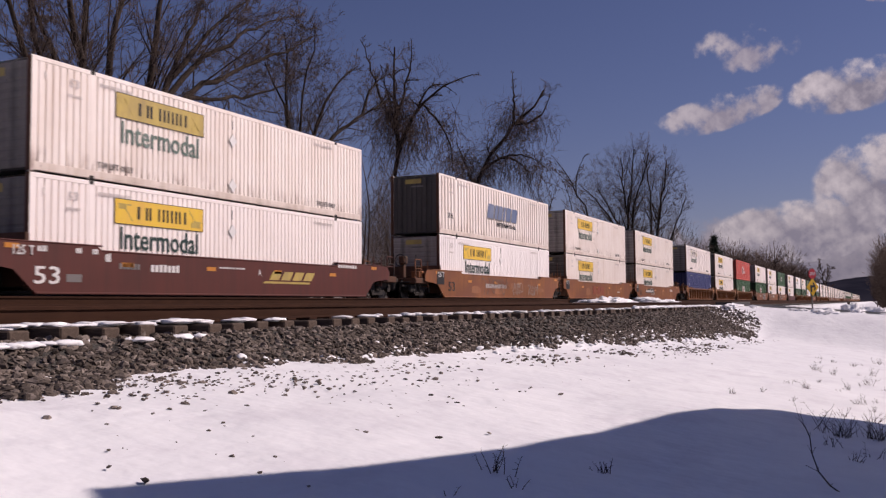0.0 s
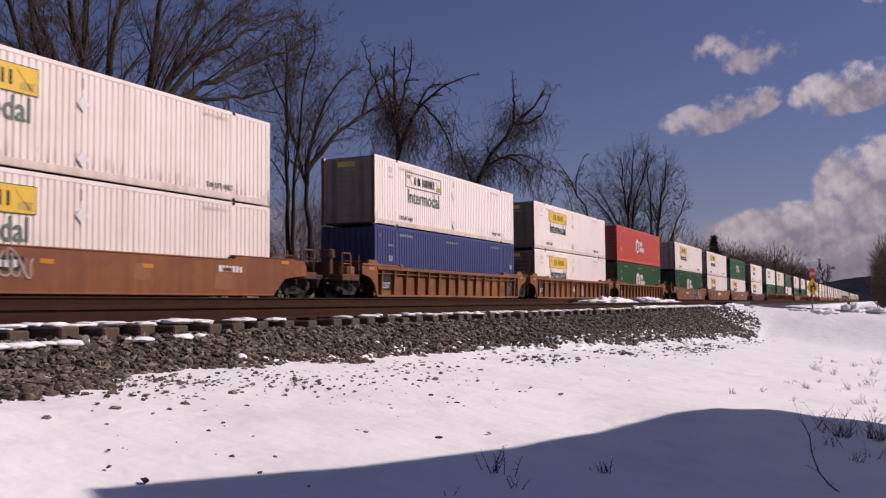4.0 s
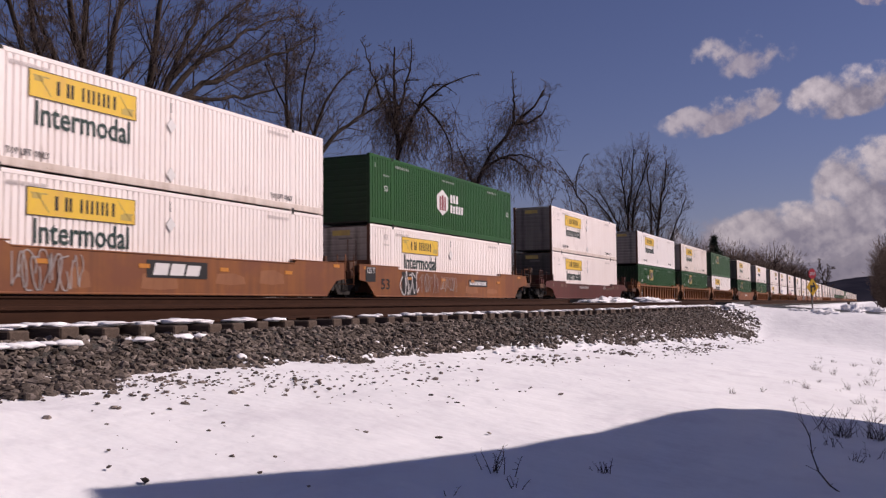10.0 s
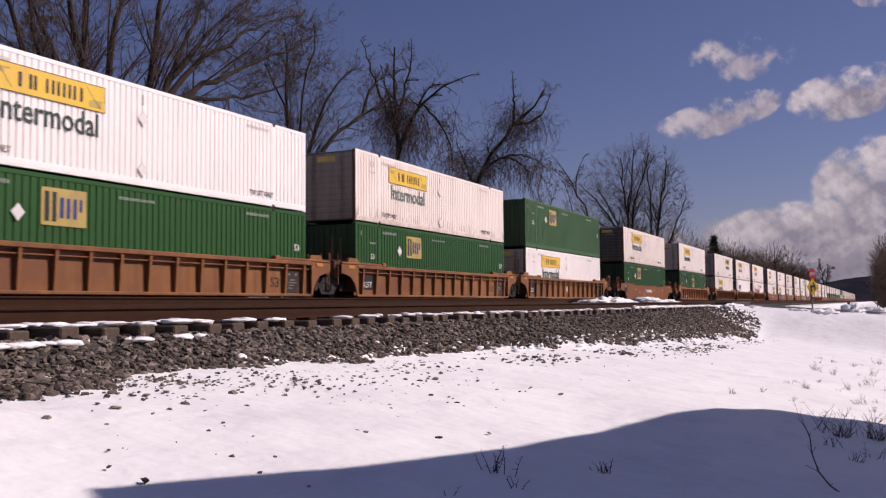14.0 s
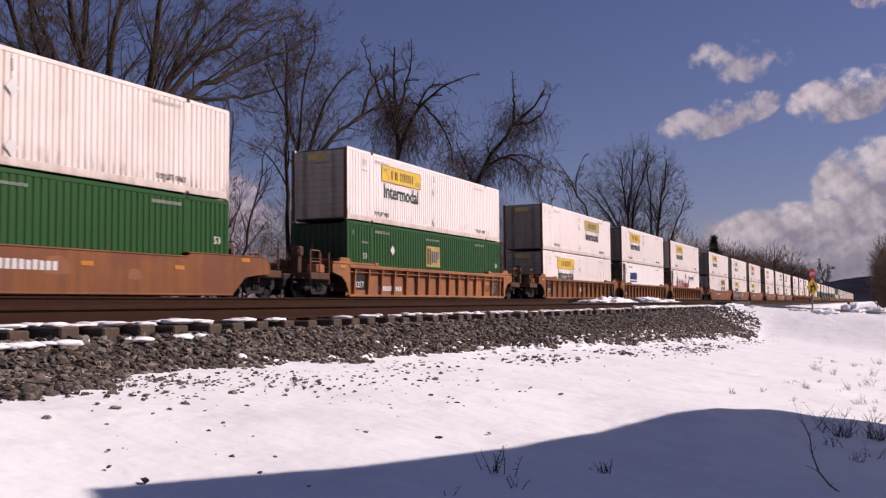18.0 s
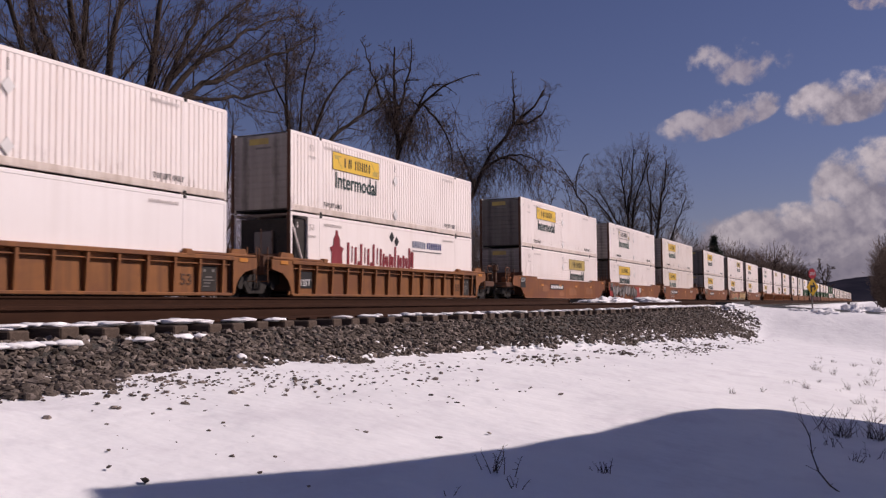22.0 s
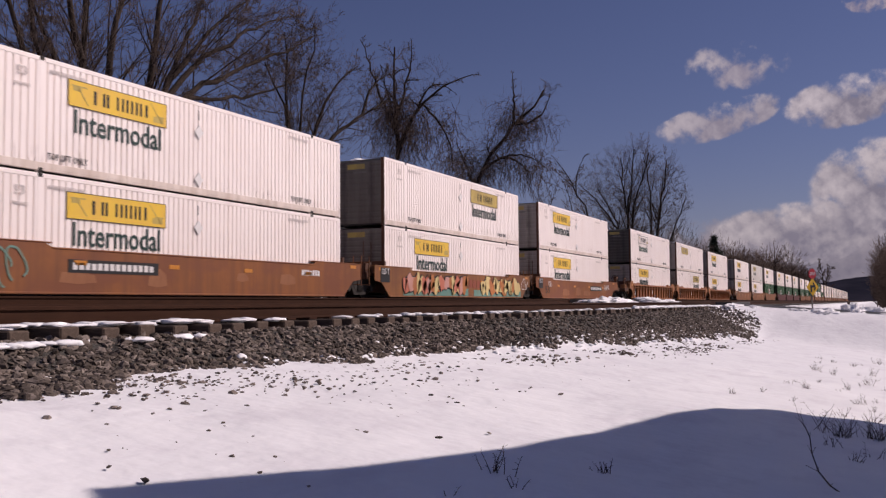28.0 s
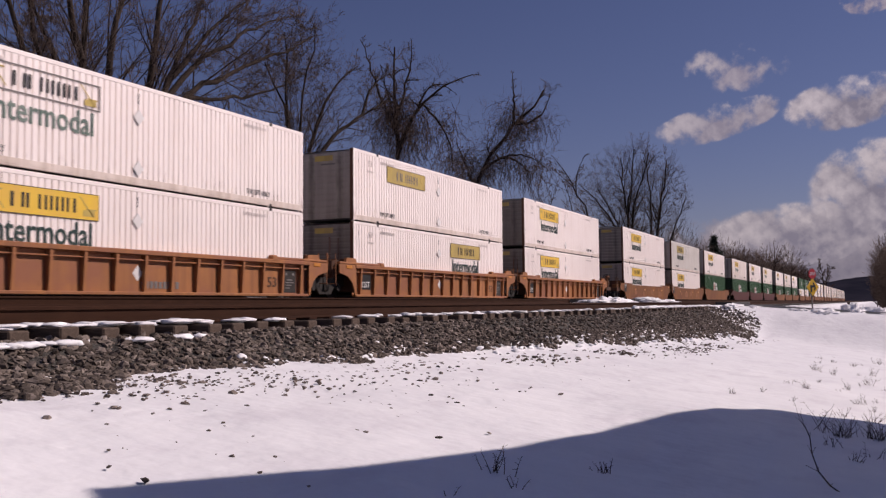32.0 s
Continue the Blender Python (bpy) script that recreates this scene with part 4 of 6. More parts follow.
    if near and ribs:
        plate = shared(("rule_plate",), lambda: boxed(0, 0.72, -0.008, 0, 0.0, 0.78), "rule_plate", M_dark, root, pose(LONG - 1.27, -1.34, 0.24), "black plate with small white bars")
        shared(("rule_bars",), lambda: plates([(0.1, 0.2, 0.6, 0.68), (0.5, 0.62, 0.6, 0.68), (0.2, 0.5, 0.42, 0.46), (0.1, 0.6, 0.33, 0.36), (0.14, 0.44, 0.24, 0.27), (0.1, 0.36, 0.14, 0.17)], 0.004), "stencil", D["grey"], plate, pose(0, -0.009, 0))
        car_mark(root, ("r53",), lambda: letters("53", 0.5, 0.34), "size_number", "soil", LONG - 2.2, 0.42, "dark stencilled 53", -1.335)
    face = -1.33 if ribs else -1.5
    for kind, x0, x1, z0, z1, t2, *seed in decals:
        z1 = min(z1, 1.36 if kind == "bars" else 1.23)
        if kind == "bars":
            car_mark(root, ("cb", x0, x1, index), lambda: bars(0, x1 - x0, 0, z1 - z0, int(3 + (x1 - x0) * 4), index, 0.28), "number_mark", t2, x0, z0, "", face)
        elif kind == "plate":
            car_mark(root, ("cp", x0, index), lambda: plates([(0, x1 - x0, 0, z1 - z0)], 0.006), "number_plate", t2, x0, z0, "", face)
        elif kind == "block":
            car_mark(root, ("ck", x0, index), lambda: bars(0, x1 - x0, 0, z1 - z0, seed[0], index, 0.14, 0.1), "logo_mark", t2, x0, z0, "", face)
        elif kind == "wild":
            n, w, sd, k, m, rim, lift = seed
            car_mark(root, ("cv", sd, k, rim), lambda: wild(0, x1 - x0, 0.0, z1 - z0, n, w, sd, k, m, rim, -0.006 - lift), "graffiti", t2, x0, z0, "sprayed angular graffiti shapes")
        elif kind == "word":
            car_mark(root, ("cw", seed[0], x0, index), lambda: letters(seed[0], x1 - x0, z1 - z0), "lettering", t2, x0, z0)
        elif kind == "ring":
            car_mark(root, ("ring", index), lambda: scrawl(0, x1 - x0, 0.0, z1 - z0, 1, 0.07, 5, 1.6), "logo_mark", t2, x0, z0, "round faded logo ring")
        elif kind == "swoosh":
            car_mark(root, ("cs", index), lambda: plates([(i * (x1 - x0) / 4, (i + 0.8) * (x1 - x0) / 4, 0.1, z1 - z0, 0.22) for i in range(4)] + [(-0.35, x1 - x0 - 0.3, -0.02, 0.05, 0.1)]), "logo_mark", t2, x0, z0, "faded ochre slanted logo bars")
        else:
            n, w, sd = seed
            car_mark(root, ("cg", sd), lambda: scrawl(0, x1 - x0, 0.0, z1 - z0, n, w, int(sd), 1.0, -0.006 - 0.09 * (sd % 1)), "graffiti", t2, x0, z0, "sprayed graffiti strokes")
    look_of = {"orange": "orange-brown", "tawny": "tawny orange", "rust": "rust-brown", "maroon": "dark maroon"}[tone]
    spray = ", with graffiti" if any(d[0] == "spray" for d in decals) else ""
    tagged(root, "%s %s well car rolling on the far track%s" % (look_of, "rib-sided" if ribs else "smooth-sided", spray), "rail car", "well cars of the train")
    return root


R, B, F, L = "ribbed", "broad", "flat", "fine"
W1, W2, W3 = (R, "white", "yl"), (R, "cream", "yl"), (R, "grey", "ylo")
PLATE = [("plate", 2.7, 5.95, 0.66, 1.0, "black"), ("bars", 2.85, 5.8, 0.74, 0.92, "white"), ("bars", 13.2, 14.4, 0.85, 1.05, "white")]
N53 = [("word", 0.55, 1.3, 0.42, 0.86, "black", "53")]
# first of an articulated set, body style, paint, upper, lower, paint on the sides, snow on the roof
TRAIN = [
    (0, "s", "maroon", (R, "cream", "ylo"), W1, [("word", 0.0, 0.8, 0.36, 0.8, "white", "53"), ("plate", 1.0, 1.5, 0.42, 0.62, "grey"), ("bars", 2.8, 3.6, 0.8, 0.97, "grey"), ("bars", 4.0, 5.2, 0.76, 0.97, "white"), ("bars", 7.0, 8.3, 0.95, 1.0, "white"), ("word", 9.0, 9.16, 0.78, 0.98, "white", "A"), ("swoosh", 9.6, 12.3, 0.55, 0.94, "ochre"), ("bars", 14.0, 15.4, 1.2, 1.32, "white"), ("bars", 0.1, 0.4, 1.16, 1.3, "white"), ("bars", 1.3, 1.5, 1.16, 1.3, "white"), ("bars", 1.85, 2.05, 1.16, 1.3, "white"), ("bars", 2.3, 2.5, 0.98, 1.2, "white")], 0),
    (1, "s", "orange", (B, "cream", "slant"), (R, "clean", "yl"), N53 + [("bars", 5.2, 8.2, 0.62, 0.84, "silver"), ("spray", 4.6, 8.4, 0.3, 1.15, "dust", 7, 0.05, 41), ("spray", 9.0, 10.6, 0.3, 0.95, "silver", 5, 0.035, 42), ("spray", 11.6, 13.4, 0.3, 0.9, "silver", 6, 0.03, 40)], 0),
    (0, "s", "orange", W2, W2, [("block", 5.6, 8.7, 0.42, 1.0, "oxide", 3), ("bars", 12.5, 13.2, 0.6, 0.66, "white")], 22),
    (0, "s", "orange", W2, W2, N53 + [("spray", 4.8, 6.2, 0.5, 1.2, "silver", 4, 0.05, 43)] + PLATE, 0),
    (1, "r", "rust", (R, "white", "ylw"), (L, "blue", ""), [], 0),
    (0, "r", "rust", W1, W1, [("plate", 9.0, 10.1, 0.3, 1.1, "silver")], 0),
    (0, "r", "rust", (R, "red", "point"), (R, "green", "pointl"), [], 0),
    (1, "s", "orange", W1, (L, "green", "pointl"), [("plate", 4.5, 6.3, 0.62, 1.0, "black"), ("bars", 4.65, 6.2, 0.7, 0.92, "white"), ("plate", 8.7, 12.0, 0.2, 1.2, "black"), ("spray", 8.5, 12.3, 0.2, 1.23, "white", 15, 0.032, 45.2), ("spray", 12.4, 13.6, 0.3, 0.7, "white", 5, 0.03, 46)], 0),
    (0, "s", "orange", W1, W1, N53 + [("plate", 6.7, 9.3, 0.6, 1.1, "black"), ("block", 6.95, 9.0, 0.68, 1.02, "white", 3), ("spray", 2.2, 3.9, 0.2, 1.2, "silver", 8, 0.035, 47), ("spray", 3.9, 4.4, 0.25, 1.2, "silver", 3, 0.03, 48)], 24),
    (0, "s", "orange", (R, "green", "point"), W1, N53 + [("plate", 2.4, 3.8, 0.2, 1.2, "black"), ("spray", 2.3, 4.0, 0.2, 1.23, "white", 5, 0.045, 49.2), ("spray", 4.1, 6.0, 0.3, 1.15, "silver", 9, 0.025, 50), ("spray", 6.3, 8.0, 0.4, 1.05, "silver", 8, 0.025, 51), ("plate", 9.6, 12.0, 0.66, 1.0, "black"), ("bars", 9.7, 11.9, 0.74, 0.92, "white")], 0),
    (1, "low", "maroon", W1, W1, [("bars", 5.2, 7.4, 0.8, 0.96, "silver"), ("ring", 11.4, 11.8, 0.72, 1.08, "silver"), ("bars", 11.9, 14.0, 0.76, 0.92, "dust")], 26),
    (1, "r", "rust", (R, "clean", "yl"), (L, "green", "sq"), [], 0),
    (0, "r", "rust", W2, (L, "green", "sq"), [], 0),
    (0, "r", "rust", (L, "dull_green", "sq"), (R, "clean", "yl"), [], 0),
    (1, "s", "orange", W2, (L, "green", "sq"), [("bars", 7.0, 9.2, 0.7, 0.95, "white")], 0),
    (1, "r", "tawny", W1, (L, "green", "sqr"), [("bars", 2.45, 4.5, 0.36, 0.56, "white")], 0),
    (1, "r", "rust", (R, "white", "ylr"), W1, [], 0),
    (0, "r", "rust", W1, (F, "clean", "navyb"), [], 0),
    (0, "r", "rust", W1, (F, "white", "crest"), [], 0),
    (1, "s", "orange", W1, (R, "white", "ylr"), [("plate", 4.6, 7.3, 0.66, 1.0, "black"), ("bars", 4.75, 7.2, 0.74, 0.92, "white")], 0),
    (0, "s", "orange", (R, "white", "ylw"), W1, [("plate", -0.9, 0.6, 0.3, 1.2, "scarlet"), ("plate", 7.4, 8.9, 0.2, 1.1, "scarlet"), ("wild", 0.2, 7.9, 0.2, 1.3, "black", 16, 0.46, 53, 0, 1, 0.13, 0.0), ("wild", 0.2, 7.9, 0.2, 1.3, "silver", 16, 0.46, 53, 0, 2, 0.0, 0.03), ("wild", 0.2, 7.9, 0.2, 1.3, "grey", 16, 0.46, 53, 1, 2, 0.0, 0.03), ("spray", 6.6, 8.2, 0.4, 0.95, "rose", 5, 0.04, 54), ("bars", 8.8, 9.5, 0.66, 1.05, "white")], 0),
    (0, "s", "orange", W2, W2, [("spray", 2.6, 4.2, 0.3, 1.1, "silver", 5, 0.06, 56)] + PLATE, 0),
    (1, "s", "orange", W1, W1, [("spray", 0.2, 1.3, 0.25, 1.3, "teal", 3, 0.05, 57)] + PLATE, 0),
    (0, "s", "rust", (R, "white", "ylr"), W1, [("plate", 1.3, 8.3, 0.18, 0.55, "teal"), ("plate", 9.0, 15.8, 0.18, 0.5, "teal"), ("wild", 1.4, 8.2, 0.2, 1.3, "black", 15, 0.52, 61, 0, 1, 0.14, 0.0)] + [("wild", 1.4, 8.2, 0.2, 1.3, c, 15, 0.52, 61, k, 4, 0.0, 0.03) for k, c in enumerate(("rose", "pinkfill", "orangefill", "sand"))] + [("block", 8.35, 9.8, 0.6, 1.0, "oxide", 3),
        ("wild", 10.0, 15.5, 0.2, 1.3, "black", 10, 0.56, 65, 0, 1, 0.14, 0.0)] + [("wild", 10.0, 15.5, 0.2, 1.3, c, 10, 0.56, 65, k, 3, 0.0, 0.03) for k, c in enumerate(("sand", "sand", "orangefill"))] + [("spray", 16.0, 16.9, 0.6, 1.3, "white", 3, 0.03, 67)], 33),
    (0, "s", "orange", W1, W1, N53 + [("plate", 10.4, 13.4, 0.66, 1.0, "black"), ("bars", 10.5, 13.3, 0.74, 0.92, "white"), ("spray", 1.2, 1.7, 0.85, 1.15, "white", 2, 0.04, 70), ("spray", 14.0, 15.2, 0.75, 1.1, "white", 4, 0.05, 71)], 0),
    (1, "r", "tawny", (R, "white", "ylw"), W1, [("bars", 8.0, 9.6, 0.3, 0.5, "grey")], 0),
    (0, "r", "tawny", (R, "white", "ylp"), (R, "white", "ylr"), [], 0),
    (0, "r", "tawny", W1, W1, [], 0),
    (1, "s", "rust", W1, W1, [], 0),
    (0, "s", "rust", W3, W1, [], 0),
    (0, "s", "rust", W1, (L, "green", "pointl"), [], 0),
] + [(k % 3 == 0, "s", "maroon" if k < 3 else "rust", W1 if k % 2 else W2, (L, "green", "pointl"), [], 0) for k in range(6)] + [
    (1, "s", "rust", (L, "dull_green", "point"), W1, [], 0),
    (0, "s", "rust", (L, "dull_green", "point"), W1, [], 0),
    (0, "s", "rust", W1, (L, "green", "pointl"), [], 0),
] + [(k % 3 == 0, "s" if k % 6 < 3 else "r", "rust", W1 if k % 3 else W2, W1, [], 0) for k in range(15)]


def train():
    s = 16.14
    for i, (first, style, tone, up, low, decals, snow) in enumerate(TRAIN):
        if i:
            s += 23.44 if first else 19.685
        last = i + 1 == len(TRAIN) or bool(TRAIN[i + 1][0])
        near = i < 30
        MOVERS.append((well_car(style, tone, bool(first) or i == 0, last, decals, near, i, s), s, RAIL_MAIN))
        MOVERS.append((load(low, True, near, 0), s, RAIL_MAIN + 0.215))
        MOVERS.append((load(up, False, near, snow), s, RAIL_MAIN + 0.215 + TALL + 0.025))


train()


# ---- ground ----
def ease(a, b, x):
    t = np.clip((x - a) / (b - a), 0.0, 1.0)
    return t * t * (3 - 2 * t)


def snow_level(x, y):
    return 0.78 - 0.021 * (np.clip(x, -30, 42) - 7) + 0.12 * (np.clip(y, -16, 7) - 6)


def bed_level(y):
    return np.interp(y, [-99, 2.0, 6.8, 9.8, 13.4, 21.6, 23.8, 26, 60, 400, 900], [-47, -1.25, 1.09, 1.09, 1.38, 1.42, 0.9, 0.75, 0.9, 4.0, 9.0])


def road_level(y):
    return np.interp(y, [-60, -12, 0, 5, 7, 13, 22, 30, 60], [-0.6, 0.0, 0.78, 1.15, 1.26, 1.42, 1.45, 1.0, 0.9])


def ground_level(x, y):
    x, y = np.asarray(x, float), np.asarray(y, float)
    z = np.where(y < 6.8, np.maximum(snow_level(x, y), bed_level(y) - 0.03), bed_level(y) - 0.03)
    w = ease(40.5, 46.0, x) * (1 - ease(57.0, 64.0, x))
    z = z * (1 - w) + np.maximum(z, road_level(y)) * w
    far = ease(64, 90, x) * (1 - ease(3.0, 6.0, y))
    return z * (1 - far) + np.maximum(z, 0.55) * far


def sheet(name, xs, ys, level, material, jitter=0.0, seed=3):
    """A ground sheet over a grid of lines."""
    gx, gy = np.meshgrid(np.array(xs), np.array(ys), indexing="ij")
    gz = level(gx, gy)
    if jitter:
        rough = np.zeros_like(gz)
        for i in range(gx.shape[0]):
            for j in range(gx.shape[1]):
                if gy[i, j] < 7 and -4 < gx[i, j] < 70:
                    rough[i, j] = noise.noise((gx[i, j] * 0.45, gy[i, j] * 0.6, seed)) * 1.5 + noise.noise((gx[i, j] * 1.6, gy[i, j] * 2.0, seed + 5)) * 0.55
        gz = gz + rough * jitter
    n, m = gx.shape
    verts = np.stack([gx, gy, gz], -1).reshape(-1, 3).tolist()
    faces = [(i * m + j, (i + 1) * m + j, (i + 1) * m + j + 1, i * m + j + 1) for i in range(n - 1) for j in range(m - 1)]
    me = bpy.data.meshes.new(name)
    me.from_pydata(verts, [], faces)
    for f in me.polygons:
        f.use_smooth = True
    me.materials.append(material.m)
    return new(name, me)


def steps(*runs):
    out = []
    for a, b, d in runs:
        out += list(np.arange(a, b, d))
    return sorted(set(round(float(v), 3) for v in out))


ground = sheet("ground", steps((-600, -40, 80), (-40, -4, 4), (-4, 20, 0.3), (20, 66, 0.6), (66, 200, 8), (200, 3600, 170)),
               steps((-1500, -100, 200), (-100, -16, 12), (-16, -4, 1.5), (-4, 7, 0.25), (7, 30, 0.8), (30, 100, 10), (100, 3200, 250)), ground_level, M_snow, 0.03)
tagged(ground, "old wind-packed snow over sloping ground beside the tracks", "snow", kind="structure")

# the strips of bare stone under the tracks, a little above the snow sheet
bed = sheet("ballast_bed", steps((-40, 0, 4), (0, 43, 0.5)), [6.05, 6.3, 6.55, 6.8, 7.2, 7.6, 8.2, 8.8, 9.4, 9.8], lambda x, y: np.where(y < 6.2, bed_level(y) - 0.02, bed_level(y) + 0.006), M_bed)
tagged(bed, "grey crushed-stone bed under the near track", "ballast", kind="structure")
bed2 = sheet("ballast_bed", steps((-200, 0, 20), (0, 44, 4)) + [44.0], [13.2, 14.0, 16, 18, 20, 21.4], lambda x, y: bed_level(y) + 0.006, M_bed)
tagged(bed2, "dark crushed-stone bed under the two main tracks", "ballast", kind="structure")
bed3 = sheet("ballast_bed", [58.0, 90, 200, 600, 1500], [6.6, 7.4, 9.8, 13.4, 18, 21.4], lambda x, y: bed_level(y) + 0.006, M_bed)
tagged(bed3, "dark crushed-stone bed of the tracks beyond the crossing", "ballast", kind="structure")

M_asphalt = Mat("wet_asphalt", 0.6)
M_asphalt.color(M_asphalt.ramp(M_asphalt.noise(2.5, 6), [(0.35, (0.022, 0.021, 0.021)), (0.7, (0.07, 0.064, 0.06))]))
M_asphalt.bump(M_asphalt.noise(40.0), 0.4, 0.01)
road = sheet("road", [47.6, 49, 50.5, 52, 53.5, 54.8], [-60, -30, -12, -6, 0, 2.5, 5, 6, 7, 9, 10, 13, 16, 19, 22], lambda x, y: road_level(y) + 0.03, M_asphalt)
tagged(road, "dark wet asphalt road crossing the tracks", "road", kind="structure")


# ---- stones ----
def scattered(name, places, sizes, material, seed, squash=0.7):
    """Many small angular stones as one mesh; each stands apart in it."""
    rng = np.random.default_rng(seed)
    g = (1 + 5 ** 0.5) / 2
    base = np.array([(-1, g, 0), (1, g, 0), (-1, -g, 0), (1, -g, 0), (0, -1, g), (0, 1, g), (0, -1, -g), (0, 1, -g), (g, 0, -1), (g, 0, 1), (-g, 0, -1), (-g, 0, 1)]) / 1.9
    tris = np.array([(0, 11, 5), (0, 5, 1), (0, 1, 7), (0, 7, 10), (0, 10, 11), (1, 5, 9), (5, 11, 4), (11, 10, 2), (10, 7, 6), (7, 1, 8), (3, 9, 4), (3, 4, 2), (3, 2, 6), (3, 6, 8), (3, 8, 9), (4, 9, 5), (2, 4, 11), (6, 2, 10), (8, 6, 7), (9, 8, 1)])
    n = len(places)
    v = base[None] * rng.uniform(0.55, 1.4, (n, 12, 1))
    q = rng.normal(size=(n, 4))
    q /= np.linalg.norm(q, axis=1, keepdims=True)
    w, x, y, z = q.T
    rot = np.stack([1 - 2 * (y * y + z * z), 2 * (x * y - z * w), 2 * (x * z + y * w), 2 * (x * y + z * w), 1 - 2 * (x * x + z * z), 2 * (y * z - x * w), 2 * (x * z - y * w), 2 * (y * z + x * w), 1 - 2 * (x * x + y * y)], -1).reshape(n, 3, 3)
    v = v * rng.uniform(0.6, 1.3, (n, 1, 3))
    v = np.einsum("nij,nkj->nki", rot, v) * sizes[:, None, None]
    v[:, :, 2] *= squash
    v += places[:, None, :]
    faces = (tris[None] + 12 * np.arange(n)[:, None, None]).reshape(-1, 3)
    me = bpy.data.meshes.new(name)
    me.from_pydata(v.reshape(-1, 3).tolist(), [], faces.tolist())
    me.materials.append(material.m)
    return new(name, me)


def toe(x):
    return np.interp(x, [-10, 4.0, 5.0, 5.6, 6.4, 7.2, 8.6, 10.5, 11.3, 15, 20, 27, 34, 41, 44], [5.4, 5.45, 5.5, 5.7, 6.1, 6.05, 6.0, 5.75, 6.0, 5.8, 5.6, 5.2, 4.85, 4.5, 4.9])


def stones():
    rng = np.random.default_rng(11)
    # the shoulder of the near track
    n = 30000
    x = np.concatenate([rng.uniform(3, 16, n * 6 // 10), rng.uniform(16, 44.5, n - n * 6 // 10)])
    y = rng.uniform(4.3, 7.0, n)
    wob = np.array([noise.noise((a * 0.9, 0.3, 7.0)) * 0.35 + noise.noise((a * 3.1, 4.0, 2.0)) * 0.2 for a in x])
    keep = (y > toe(x) + wob + rng.exponential(0.04, n)) & (rng.random(n) < ease(45.0, 42.5, x) + 0.2 * (x < 43.5))
    x, y = x[keep], y[keep]
    z = np.where(y < 6.8, np.maximum(bed_level(y), ground_level(x, y) - 0.01), 1.08) + rng.uniform(-0.015, 0.03, len(x))
    size = rng.uniform(0.023, 0.052, len(x)) * np.where(x > 16, 1.1, 1.0)
    a = scattered("ballast_stones", np.stack([x, y, z], -1), size, M_ballast, 5)
    tagged(a, "grey crushed stones on the shoulder of the near track", "ballast", kind="stuff")
    # between the rails and in the gap to the next track
    n = 3000
    x, y = rng.uniform(2, 46, n), rng.uniform(7.0, 10.2, n)
    a = scattered("ballast_stones", np.stack([x, y, bed_level(y) + rng.uniform(0.0, 0.03, n)], -1), rng.uniform(0.03, 0.06, n), M_ballast, 6)
    tagged(a, "grey crushed stones between the rails", "ballast", kind="stuff")
    # strays that rolled down on to the snow, in loose drifts
    px, py = [], []
    for cx, cy, sx, sy, k in ((6.4, 5.75, 0.35, 0.12, 60), (5.1, 5.6, 0.5, 0.14, 90), (6.6, 5.0, 0.9, 0.35, 40), (7.6, 5.2, 1.3, 0.3, 45), (10.5, 5.5, 0.6, 0.16, 60), (9.0, 4.4, 3.0, 0.8, 30), (13, 4.6, 4, 0.7, 25),
                              (21, 4.6, 3.0, 0.35, 120), (18, 4.9, 2.5, 0.25, 60), (26, 4.4, 2.5, 0.3, 110), (32, 4.2, 4, 0.25, 90), (23.5, 4.15, 1.6, 0.22, 130), (6.3, 5.35, 0.5, 0.2, 70), (8.2, 5.45, 1.2, 0.25, 130), (7.2, 4.5, 1.6, 0.5, 60), (12.0, 5.2, 2.5, 0.3, 110), (15.5, 5.0, 2.5, 0.3, 90), (6.9, 3.75, 0.35, 0.18, 12), (10, 3.8, 2.5, 0.5, 26), (5.3, 3.6, 0.6, 0.3, 10), (8, 3.7, 2.0, 0.4, 14), (4.6, 4.3, 0.8, 0.8, 18)):
        px += list(rng.normal(cx, sx, k))
        py += list(rng.normal(cy, sy, k))
    px, py = np.array(px), np.minimum(np.array(py), 6.2)
    size = np.clip(rng.lognormal(-4.15, 0.5, len(px)), 0.006, 0.036)
    size = size * np.where(py < 4.5, 0.75, 1.0) * np.interp(px, [8, 18, 30], [1.0, 1.7, 2.3])
    pz = ground_level(px, py) + size * 0.1
    a = scattered("stray_stones", np.stack([px, py, pz], -1), size, M_ballast, 7, 0.5)
    tagged(a, "loose dark stones lying scattered on the snow", "stones", kind="stuff")


stones()


# ---- tracks ----
RAIL_SHAPE = [(-0.07, 0.0), (0.07, 0.0), (0.07, 0.012), (0.012, 0.03), (0.009, 0.14), (0.036, 0.15), (0.038, 0.178), (0.03, 0.188), (-0.03, 0.188), (-0.038, 0.178), (-0.036, 0.15), (-0.009, 0.14), (-0.012, 0.03), (-0.07, 0.012)]


